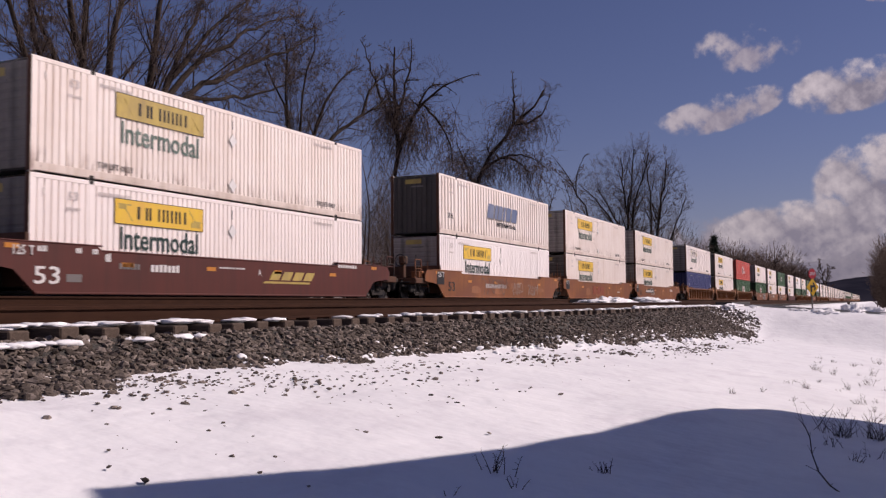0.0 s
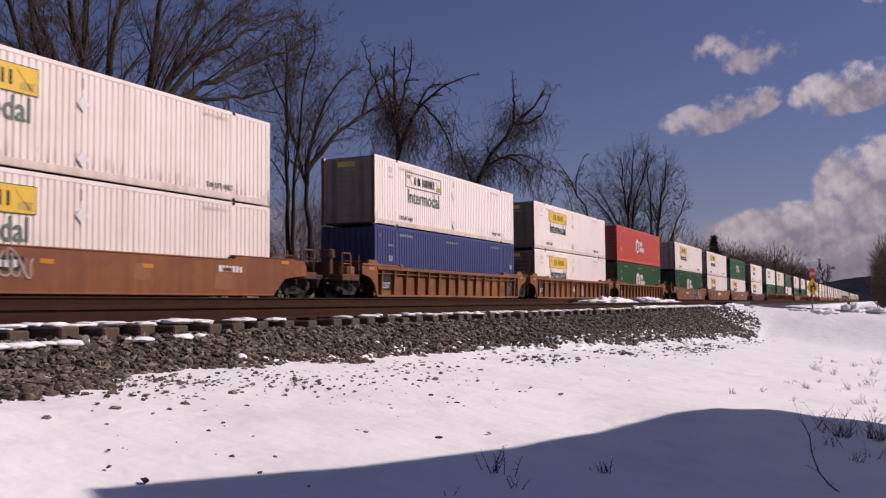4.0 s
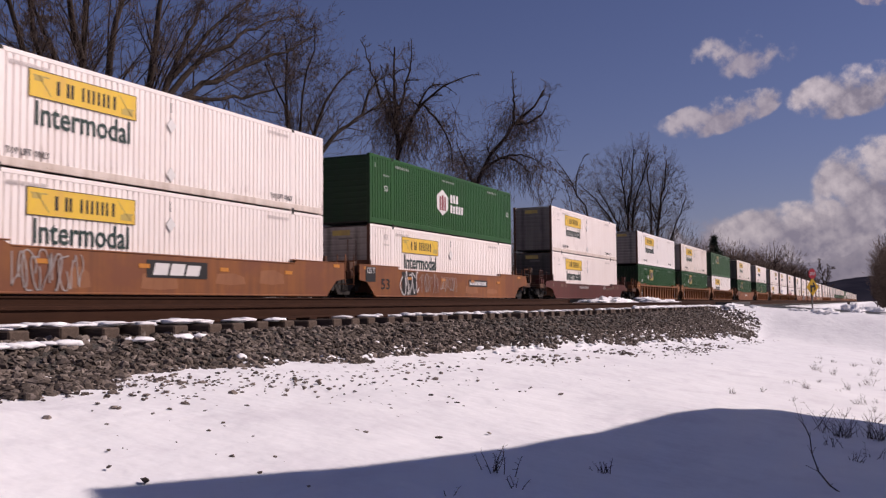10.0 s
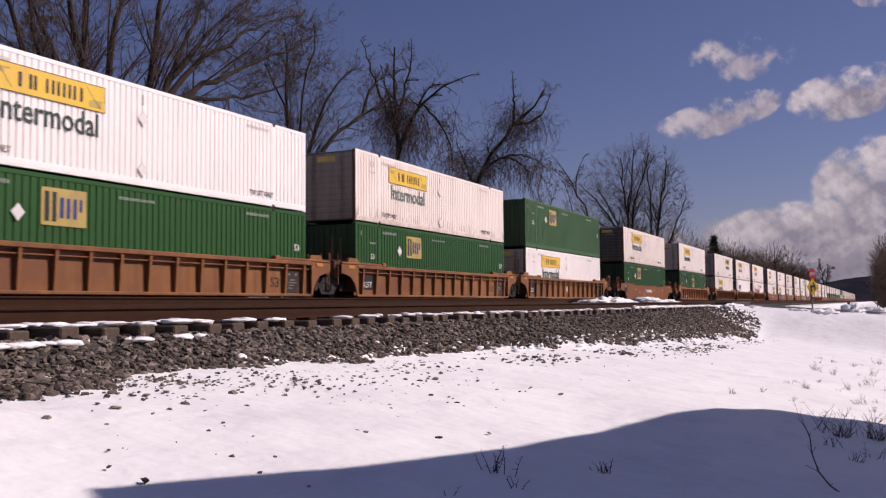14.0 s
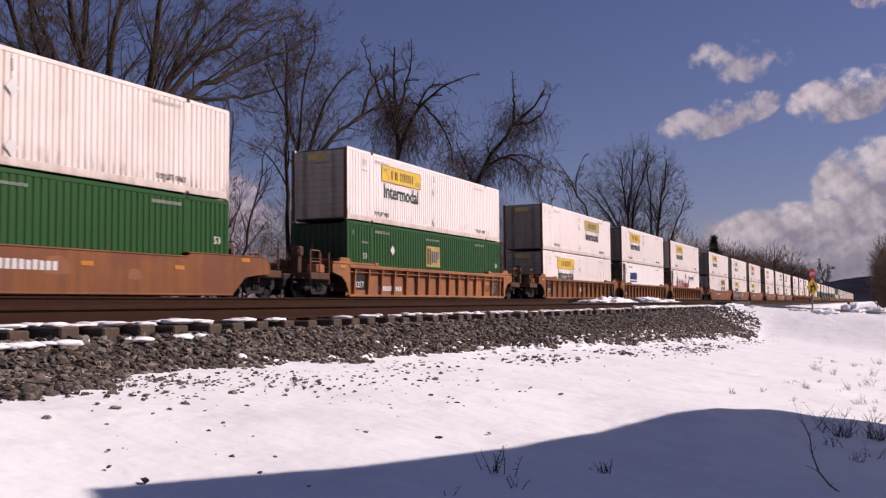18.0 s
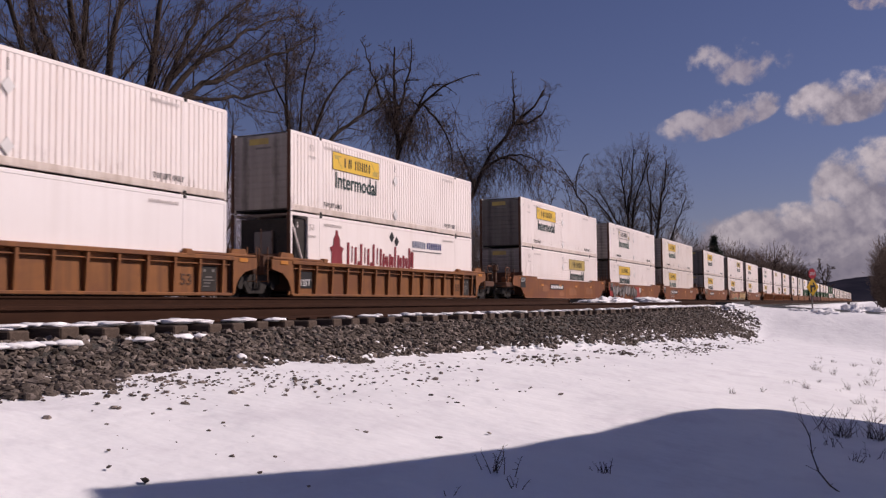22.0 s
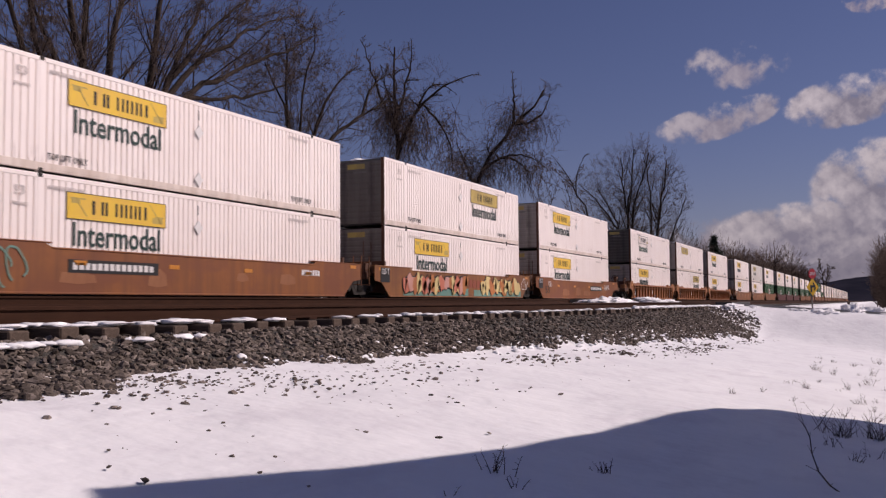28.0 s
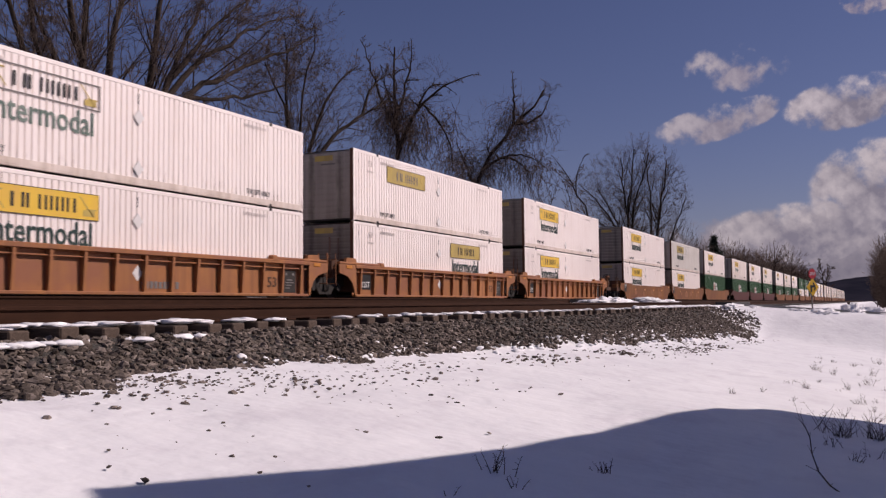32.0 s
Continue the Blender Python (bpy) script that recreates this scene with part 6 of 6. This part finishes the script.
def copse(name, label, category, feet, seed, thick, twigs, wide=0.3, low=0.25):
    """Many bare trees with rounded crowns of straight fine twigs, as one mesh."""
    rnd = random.Random(seed)
    out = []
    for x, y, h in feet:
        z = float(ground_level(x, y)) - 0.1
        foot = Vector((x, y, z))
        top = foot + Vector((rnd.gauss(0, 0.03) * h, rnd.gauss(0, 0.03) * h, h * 0.8))
        out.append((foot, top, thick * 3.5, thick, 4))
        for k in range(9):
            f = rnd.uniform(low * 0.6, 0.75)
            s = foot.lerp(top, f)
            a = rnd.uniform(0, 6.283)
            o = Vector((math.cos(a), math.sin(a), 0)) * h * wide * rnd.uniform(0.5, 0.9)
            e = s + o + Vector((0, 0, h * rnd.uniform(0.12, 0.3)))
            out.append((s, e, thick * 1.8, thick * 0.7, 3))
        for k in range(twigs):
            d = Vector((rnd.gauss(0, 1), rnd.gauss(0, 1), rnd.gauss(0, 1))).normalized()
            m = rnd.random() ** 0.6
            c = foot + Vector((0, 0, h * (low + (1 - low) * 0.5)))
            e = c + Vector((d.x * h * wide, d.y * h * wide, d.z * h * (1 - low) * 0.5)) * (0.35 + 0.65 * m) * rnd.uniform(0.85, 1.08)
            g = Vector((d.x * 1.2, d.y * 1.2, d.z + 0.7)) + Vector((rnd.gauss(0, 0.35), rnd.gauss(0, 0.35), rnd.gauss(0, 0.3)))
            s = e - g.normalized() * h * rnd.uniform(0.04, 0.095)
            out.append((s, e, thick * 0.8, thick * 0.4, 3))
    root = empty(name, pose(0, 0, 0), label, category, kind="stuff")
    bar_mesh("stems", out, M_woods, root)
    return root


rnd = random.Random(77)
thicket("undergrowth", "tangle of thin bare saplings behind the tracks", "brush", [(16 + k * 1.5 + rnd.uniform(-0.7, 0.7), rnd.uniform(26.5, 38), rnd.uniform(3.5, 9.5)) for k in range(70)], 2, 5, 3, (7, 4, 2), 0.011, 0.16)
copse("woods", "row of bare brown woods along the line", "woods", [(128 + k * 2.3 + rnd.uniform(-2, 2), rnd.uniform(29, 44), rnd.uniform(10.0, 13.0) + 4.5 * rnd.random() ** 2) for k in range(54)], 6, 0.034, 640, 0.3, 0.1)
copse("woods", "far bare brown woods along the line", "woods", [(250 + k * 3.6 + rnd.uniform(-3, 3), rnd.uniform(27, 38), rnd.uniform(13.0, 17.0) + 5.5 * rnd.random() ** 2) for k in range(64)], 7, 0.08, 380, 0.34, 0.1)
copse("thicket", "brown tangle of vines and brush under the trees", "brush", [(48 + k * 2.2 + rnd.uniform(-1, 1), rnd.uniform(29, 34), rnd.uniform(6.5, 10.5)) for k in range(17)], 13, 0.015, 850, 0.3, 0.0)
copse("brush", "bare brown trees and brush beside the road", "brush", [(92 + k * 1.4 + rnd.uniform(-1, 1), -0.6 + k * 0.02 + rnd.uniform(-3.5, 0.0), rnd.uniform(4.5, 8.8)) for k in range(44)], 9, 0.028, 420, 0.22, 0.05)
copse("hedge", "low tangle of bare brush behind the tracks", "brush", [(8 + k * 1.1 + rnd.uniform(-0.6, 0.6), rnd.uniform(25.5, 29), rnd.uniform(2.2, 4.2)) for k in range(100)], 12, 0.02, 110, 0.42, 0.0)
copse("thicket", "tall brown tangle of vines between the trees", "brush", [(60 + k * 1.7 + rnd.uniform(-1, 1), rnd.uniform(31, 35), rnd.uniform(10.5, 14.5)) for k in range(15)], 15, 0.009, 800, 0.15, 0.0)
copse("saplings", "haze of thin reddish-brown saplings behind the trees", "brush", [(29 + k * 1.0 + rnd.uniform(-0.8, 0.8), rnd.uniform(33, 41), rnd.uniform(6.5, 10.0)) for k in range(38)], 14, 0.009, 420, 0.32, 0.08)
tree(35.0, 28.5, "young bare tree in the row behind the train", [(0.13, (0, 0), (0.2, 5), (-0.4, 11)), (0.11, (0.6, 0), (1.2, 5), (2.1, 10.5)), (0.1, (1.0, 0), (2.4, 4), (4.1, 9))], 36, 4, 0.08, 0.02, (9, 5, 4, 2), along=0.9)
tree(32.5, 30.5, "young bare tree in the row behind the train", [(0.12, (0, 0), (-0.4, 5), (-1.0, 10)), (0.11, (0.4, 0), (0.8, 5), (1.9, 10))], 37, 4, 0.08, 0.02, (9, 5, 4, 2), along=0.9)
tree(540, 26.0, "lone bare tree far along the line", [(0.4, (0, 0), (-0.5, 10), (-2, 21)), (0.4, (1, 0), (1.5, 10), (3.5, 19)), (0.3, (-1, 0), (-2.4, 9), (-5, 16))], 81, 3, 0.1, 0.05, (9, 7, 6), least=0.09)


def conifer():
    rnd = random.Random(4)
    x, y = 196.0, 30.0
    z = float(ground_level(x, y))
    root = empty("conifer", pose(x, y, z), "dark green conifer among bare woods", "tree")
    bar_mesh("trunk", [(Vector((0, 0, 0)), Vector((0, 0, 14.3)), 0.25, 0.04, 8)], M_bark, root)
    m = Mat("conifer_needles", 0.85, spec=0.2)
    m.color(m.ramp(m.noise(2.0), [(0.3, (0.014, 0.02, 0.015)), (0.7, (0.034, 0.045, 0.03))]))
    out = []
    for k in range(520):
        h = 1.5 + 12.7 * rnd.random() ** 0.9
        reach = (14.4 - h) * 0.5 * rnd.uniform(0.6, 1.15)
        a = rnd.uniform(0, 6.283)
        d = Vector((math.cos(a), math.sin(a), rnd.uniform(-0.25, 0.25)))
        p = Vector((0, 0, h))
        q = p + d * reach
        out.append((p, q, 0.03, 0.01, 3))
        for j in range(7):
            f = rnd.uniform(0.25, 1)
            s = p.lerp(q, f)
            out.append((s, s + Vector((rnd.gauss(0, 0.3), rnd.gauss(0, 0.3), rnd.gauss(0.05, 0.22))), 0.09, 0.03, 3))
    bar_mesh("crown", out, m, root, "dense dark green needles")


conifer()

# ---- far hills ----
M_hill = Mat("far_wooded_hill", 1.0, spec=0.0)
M_hill.color(M_hill.ramp(M_hill.noise(0.012, 6), [(0.3, (0.016, 0.017, 0.027)), (0.7, (0.032, 0.031, 0.044))]))


def hill(name, x0, x1, y0, y1, heights, label):
    xs = np.linspace(x0, x1, 30)
    ys = np.linspace(y0, y1, len(heights) * 4)
    prof = np.interp(np.linspace(0, len(heights) - 1, len(ys)), range(len(heights)), heights)
    ob = sheet(name, xs, ys, lambda gx, gy: -4 + np.interp(gy, ys, prof) * np.sin(np.pi * np.clip((gx - x0) / (x1 - x0), 0, 1)) + 2.5 * np.sin(gx * 0.03 + gy * 0.05) * np.sin(gy * 0.021), M_hill)
    return tagged(ob, label, "hill", kind="structure")


hill("backdrop_hill", 1500, 2300, -700, 260, [110, 110, 105, 95, 84, 66, 52, 46, 40, 30, 0], "dark wooded hill at the end of the valley")
hill("backdrop_ridge", 2500, 3300, -600, 600, [95, 95, 92, 88, 78, 58, 44, 30, 15], "long dark far ridge under the clouds")


# ---- road sign ----
M_post = Mat("galvanised_post", 0.5, 0.6).color((0.22, 0.21, 0.2))
M_stop = flat("red_sign_sheeting", (0.50, 0.018, 0.035), 0.4)
M_diamond = flat("yellow_sign_sheeting", (0.85, 0.50, 0.02), 0.4)


def road_sign():
    root = empty("road_sign", pose(52.0, 3.05, float(road_level(3.05)), 0, 0, -36), "red octagonal stop sign over a yellow diamond on a post", "road sign")
    part("post", boxed(-0.03, 0.03, 0.01, 0.07, 0.0, 2.84 + 0.3 - float(road_level(3.05)), 0.008), M_post, root, "grey steel post")
    z = 2.84 - float(road_level(3.05))
    out = [(0.285 * math.cos(a), z + 0.285 * math.sin(a)) for a in (math.pi / 8 + math.pi / 4 * k for k in range(8))]
    plate = part("stop_plate", prism(bmesh.new(), out, -0.02, 0.0), M_stop, root, "red octagonal plate with a white word")
    bm = letters("STOP", 0.39, 0.16)
    part("lettering", bm, D["white"], plate, "white word STOP", pose(-0.195, -0.021, z - 0.08))
    z2 = 2.15 - float(road_level(3.05))
    dia = part("warning_plate", prism(bmesh.new(), [(0, z2 - 0.46), (0.46, z2), (0, z2 + 0.46), (-0.46, z2)], -0.02, 0.0), M_diamond, root, "yellow diamond warning plate")
    bm = plates([(-0.2, 0.2, z2 - 0.02, z2 + 0.1), (-0.17, -0.05, z2 - 0.26, z2 + 0.0), (0.08, 0.18, z2 + 0.09, z2 + 0.24, -0.1), (0.06, 0.16, z2 - 0.16, z2 - 0.01, 0.1)])
    part("symbol", bm, D["black"], dia, "black warning symbol", pose(0, -0.021, 0))


road_sign()
p0 = float(ground_level(60, 1.4))
tagged(part("marker_post", boxed(-0.08, 0.08, -0.08, 0.08, 0, 1.0, 0.02), M_tie, None, "", pose(60, 1.55, p0)), "short brown wooden marker post beside the road", "post")

# ---- dry weeds ----
M_weed = Mat("dry_weed_stems", 0.9, spec=0.1)
M_weed.color(M_weed.ramp(M_weed.noise(6.0), [(0.3, (0.05, 0.035, 0.028)), (0.7, (0.17, 0.12, 0.085))]))


def weed(x, y, tall, stems, seed, lean=0.36, joined=False):
    rnd = random.Random(seed)
    z = float(ground_level(x, y)) - 0.02
    root = empty("dry_weed", pose(x, y, z), "clump of dry brown weed stems standing in snow", "weed", "dry weeds")
    every = []
    for k in range(stems):
        out = []
        p = Vector((rnd.gauss(0, tall * 0.22), rnd.gauss(0, tall * 0.22), 0))
        d = Vector((rnd.gauss(0, lean), rnd.gauss(0, lean), 1)).normalized()
        h = tall * rnd.uniform(0.4, 1.0)
        r = 0.0026 + 0.003 * rnd.random()
        for i in range(5):
            q = p + d * h / 5
            out.append((p, q, r, r * 0.8, 4))
            if i > 0 and rnd.random() < 0.85:
                s = Vector((rnd.gauss(0, 1), rnd.gauss(0, 1), rnd.gauss(0.5, 0.5))).normalized()
                out.append((q, q + s * h * rnd.uniform(0.08, 0.22), r * 0.7, r * 0.4, 3))
            p, r = q, r * 0.82
            d = (d + Vector((rnd.gauss(0, 0.11), rnd.gauss(0, 0.11), rnd.gauss(0.0, 0.1)))).normalized()
        if joined:
            every += out
        else:
            bar_mesh("stem", out, M_weed, root)
    if joined:
        bar_mesh("stems", every, M_weed, root)


for k, (x, y, tall, n) in enumerate(((5.42, 2.16, 0.2, 11), (6.05, 1.68, 0.13, 14), (5.15, 1.93, 0.12, 4), (4.62, 2.13, 0.1, 3), (10.5, 0.6, 0.62, 9), (10.4, 0.36, 0.42, 24), (10.6, 0.06, 0.36, 30), (10.9, -0.15, 0.4, 24), (9.4, 0.44, 0.25, 8), (8.6, 0.2, 0.22, 7), (9.0, 0.05, 0.3, 6),
                                   (13.3, 1.85, 0.22, 6), (15.9, 1.08, 0.3, 9), (16.6, 1.4, 0.22, 7), (17.2, 0.5, 0.32, 8), (22, 1.3, 0.34, 12), (21, 0.9, 0.3, 8), (22.9, 0.15, 0.4, 10), (19, 0.2, 0.34, 10), (26, 0.6, 0.36, 10), (29.5, 0.05, 0.4, 12), (12.2, 0.4, 0.3, 9), (14.5, 0.3, 0.3, 8), (12.0, 0.1, 0.34, 10), (18, 1.0, 0.2, 6), (25, 1.4, 0.25, 6))):
    weed(x, y, tall * (1.0 if k < 4 else 0.62), int(n * (1.0 if k < 4 else 1.3)), 100 + k, 0.36 if k < 4 else 0.5, k > 10)
rnd = random.Random(55)
for k in range(22):
    weed(rnd.uniform(13, 30), rnd.uniform(-0.4, 1.7), rnd.uniform(0.07, 0.16), rnd.randint(3, 7), 200 + k, 0.6, True)
# a bent dead branch stuck in the snow
rnd = random.Random(3)
z = float(ground_level(7.0, 0.25))
root = empty("dead_branch", pose(7.0, 0.25, z - 0.02), "thin bent dead branch sticking out of the snow", "branch")
pts = [Vector((0, 0, 0)), Vector((0.02, 0.09, 0.06)), Vector((0.02, 0.16, 0.15)), Vector((0.03, 0.20, 0.27)), Vector((0.03, 0.21, 0.38)), Vector((0.02, 0.24, 0.46))]
bars_of = [(a, b, 0.0065 - 0.0007 * i, 0.0058 - 0.0007 * i, 6) for i, (a, b) in enumerate(zip(pts, pts[1:]))]
for i in range(1, 5):
    for k in range(2):
        bar_mesh("twig", [(pts[i], pts[i] + Vector((rnd.gauss(0, 0.025), rnd.gauss(0, 0.025), rnd.uniform(0.015, 0.06))), 0.003, 0.0015, 4)], M_weed, root)
bar_mesh("stem", bars_of, M_weed, root)


# ---- unseen shed added beside the camera, only so that its roof shades the snow ----
def shed():
    # the shadow's edge on the snow, carried back along the sun to roof height
    outline = [(7.32, -0.86), (8.03, -1.2), (8.8, -1.6), (10.4, -2.05), (12.4, -2.4), (13.8, -2.62), (15.3, -2.95), (16.1, -3.5), (16.0, -3.9), (16.3, -4.6), (20.0, -14.0), (8.5, -14.0), (6.9, -1.5)]
    wall = [(8.9, -2.6), (15.2, -4.2), (18.5, -13.2), (9.4, -13.2)]
    # stays out of view; white only to throw light into the shaded snow
    m = Mat("white_shed_boards", 0.85)
    m.color(m.ramp(m.noise(4.0, 5, stretch=(3, 3, 0.3)), [(0.3, (0.62, 0.60, 0.57)), (0.7, (0.76, 0.74, 0.71))]))
    root = empty("shed", pose(-0.11, -0.72, 0), "unseen added white shed that shades the snow and bounces light", "shed")
    part("roof", prism(bmesh.new(), outline, 5.2, 5.42, "z"), m, root, "flat roof cut to the shape of its shadow")
    part("wall", prism(bmesh.new(), wall, -0.5, 5.2, "z"), m, root)


shed()


# ---- clouds ----
def cloud_stuff(name, seed, scale, tone, shade, soft, fill):
    """Glowing vapour with sun and shade put into its colour: thick in the middle of its sheet and torn into wisps
    towards the edge.
    """
    m = bpy.data.materials.new(name)
    m.use_nodes = True
    t = m.node_tree
    t.nodes.clear()
    c = t.nodes.new("ShaderNodeTexCoord")
    mp = t.nodes.new("ShaderNodeMapping")
    mp.inputs["Location"].default_value = (seed * 3.7, seed * 1.3, 0)
    t.links.new(c.outputs["Object"], mp.inputs[0])

    def nz(s, det, off):
        n = t.nodes.new("ShaderNodeTexNoise")
        n.inputs["Scale"].default_value, n.inputs["Detail"].default_value, n.inputs["Roughness"].default_value = s, det, 0.55
        o = t.nodes.new("ShaderNodeMapping")
        o.inputs["Location"].default_value = off
        t.links.new(mp.outputs[0], o.inputs[0])
        t.links.new(o.outputs[0], n.inputs["Vector"])
        return n.outputs["Fac"]

    def op(kind, a, b):
        n = t.nodes.new("ShaderNodeMath")
        n.operation = kind
        for s, v in zip(n.inputs, (a, b)):
            if isinstance(v, (int, float)):
                s.default_value = v
            else:
                t.links.new(v, s)
        return n.outputs[0]

    sep = t.nodes.new("ShaderNodeSeparateXYZ")
    uv = t.nodes.new("ShaderNodeUVMap")
    t.links.new(uv.outputs[0], sep.inputs[0])
    u = op("SUBTRACT", op("MULTIPLY", sep.outputs[0], 2.0), 1.0)
    v = op("SUBTRACT", op("MULTIPLY", sep.outputs[1], 2.0), 1.0)
    body = op("SUBTRACT", 1.0, op("ADD", op("MULTIPLY", u, u), op("MULTIPLY", v, v)))
    n1 = nz(scale, 7, (0, 0, 0))
    dens = op("ADD", op("MULTIPLY", op("SUBTRACT", n1, 0.5), 5.0), op("ADD", op("MULTIPLY", body, 1.1), fill))
    dens = op("MULTIPLY", dens, op("MINIMUM", op("MULTIPLY", op("MAXIMUM", body, 0.0), 4.0), 1.0))
    ramp = t.nodes.new("ShaderNodeValToRGB")
    ramp.color_ramp.interpolation = "EASE"
    ramp.color_ramp.elements[0].position, ramp.color_ramp.elements[1].position = 0.10, 0.10 + soft
    t.links.new(dens, ramp.inputs[0])
    # painted light from the upper right: thicker vapour there than here means shade
    n2 = nz(scale, 5, (-0.10 / scale, -0.18 / scale, 0))
    lit = op("ADD", op("MULTIPLY", op("SUBTRACT", n1, n2), 2.2), op("ADD", op("MULTIPLY", v, 0.34), 0.5))
    mix = t.nodes.new("ShaderNodeValToRGB")
    e = mix.color_ramp.elements
    e[0].position, e[0].color = 0.2, (*shade, 1)
    e[1].position, e[1].color = 0.9, (*tone, 1)
    t.links.new(lit, mix.inputs[0])
    em = t.nodes.new("ShaderNodeEmission")
    t.links.new(mix.outputs[0], em.inputs[0])
    tr = t.nodes.new("ShaderNodeBsdfTransparent")
    mx = t.nodes.new("ShaderNodeMixShader")
    t.links.new(ramp.outputs[0], mx.inputs[0])
    t.links.new(tr.outputs[0], mx.inputs[1])
    t.links.new(em.outputs[0], mx.inputs[2])
    o = t.nodes.new("ShaderNodeOutputMaterial")
    t.links.new(mx.outputs[0], o.inputs[0])
    return m


CLOUDS = []


def cloud(right, up, wide, tall, tilt, far, stuff, label, drift):
    """A bank of cloud far beyond the hills; right and up in degrees from the line of sight, drift in degrees over the clip."""
    me = bpy.data.meshes.new("cloud")
    n, m = 12, 8
    vs, fs = [], []
    for i in range(n + 1):
        for j in range(m + 1):
            a, b = i / n * 2 - 1, j / m * 2 - 1
            vs.append((a * wide / 2, b * tall / 2, -0.12 * wide * (a * a) * 0.5 + 6 * math.sin(i * 1.7) * math.cos(j * 2.1)))
    for i in range(n):
        for j in range(m):
            k = i * (m + 1) + j
            fs.append((k, k + m + 1, k + m + 2, k + 1))
    me.from_pydata(vs, [], fs)
    lay = me.uv_layers.new(name="UVMap")
    for lp in me.loops:
        x, y, _ = vs[lp.vertex_index]
        lay.data[lp.index].uv = (x / wide + 0.5, y / tall + 0.5)
    me.materials.append(stuff)
    ob = new("cloud", me)
    tagged(ob, label, "cloud", "clouds in the sky")
    CLOUDS.append((ob, right, up, tilt, far, drift))
    return ob


def cloud_pose(right, up, tilt, far):
    a, b = YAW - radians(right), radians(up)
    p = EYE + Vector((math.cos(a) * math.cos(b), math.sin(a) * math.cos(b), math.sin(b))) * far
    return look(p, p + (p - EYE), 0) @ pose(0, 0, 0, 0, 0, tilt)


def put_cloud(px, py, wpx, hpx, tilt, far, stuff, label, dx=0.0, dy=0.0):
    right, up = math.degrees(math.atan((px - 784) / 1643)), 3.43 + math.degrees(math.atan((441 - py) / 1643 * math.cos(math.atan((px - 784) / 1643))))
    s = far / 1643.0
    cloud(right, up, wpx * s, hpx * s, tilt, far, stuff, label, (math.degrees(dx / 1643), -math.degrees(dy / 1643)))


WHITE, LILAC = (0.48, 0.46, 0.51), (0.24, 0.235, 0.30)
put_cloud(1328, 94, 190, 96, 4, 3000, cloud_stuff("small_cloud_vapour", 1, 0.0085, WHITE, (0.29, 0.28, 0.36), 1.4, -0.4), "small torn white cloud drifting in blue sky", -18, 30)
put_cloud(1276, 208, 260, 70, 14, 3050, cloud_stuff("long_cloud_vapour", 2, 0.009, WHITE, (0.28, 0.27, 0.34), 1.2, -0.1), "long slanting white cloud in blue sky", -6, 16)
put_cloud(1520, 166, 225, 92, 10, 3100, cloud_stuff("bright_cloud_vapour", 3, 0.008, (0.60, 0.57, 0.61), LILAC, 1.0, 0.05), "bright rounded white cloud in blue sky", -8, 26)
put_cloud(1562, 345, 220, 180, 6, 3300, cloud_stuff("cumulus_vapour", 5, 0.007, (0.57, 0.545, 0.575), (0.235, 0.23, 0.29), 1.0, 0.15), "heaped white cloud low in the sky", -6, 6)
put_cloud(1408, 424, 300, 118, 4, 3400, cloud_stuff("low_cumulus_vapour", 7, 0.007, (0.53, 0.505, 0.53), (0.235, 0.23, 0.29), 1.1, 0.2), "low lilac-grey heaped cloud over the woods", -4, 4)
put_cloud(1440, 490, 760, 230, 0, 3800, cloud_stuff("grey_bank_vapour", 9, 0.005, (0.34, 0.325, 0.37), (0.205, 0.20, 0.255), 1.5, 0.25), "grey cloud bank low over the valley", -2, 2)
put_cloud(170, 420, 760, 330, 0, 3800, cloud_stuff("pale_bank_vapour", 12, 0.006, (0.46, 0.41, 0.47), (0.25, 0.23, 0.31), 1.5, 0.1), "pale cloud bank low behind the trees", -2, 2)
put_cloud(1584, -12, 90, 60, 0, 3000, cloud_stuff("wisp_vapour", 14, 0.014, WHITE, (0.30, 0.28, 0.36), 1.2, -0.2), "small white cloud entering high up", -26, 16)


# ---- movement ----
def motions():
    times = [2.0 * k for k in range(17)]
    for ob, s, z in MOVERS:
        walk(ob, [(t, pose(s - run(t), Y_TRAIN, z)) for t in times])
    # the wheels turn while their car is near; a step is a thirtieth of a second
    for ob, dx, at in WHEELS:
        near = [k / 30 for k in range(int(SECONDS * 30) + 1) if -9 < at + dx - run(k / 30) < 46]
        rows = [0.0] + [t for t in near if 0 < t < SECONDS] + [SECONDS]
        start, stop = (near[0], near[-1]) if near else (0.0, 0.0)
        walk(ob, [(t, pose(dx, 0, 0.457) @ Matrix.Rotation(-run(min(max(t, start), stop)) / 0.457, 4, "Y")) for t in rows])
    for ob, right, up, tilt, far, (dx, dy) in CLOUDS:
        walk(ob, [(t, cloud_pose(right + dx * t / SECONDS, up + dy * t / SECONDS, tilt, far)) for t in (0.0, 16.0, SECONDS)])


motions()
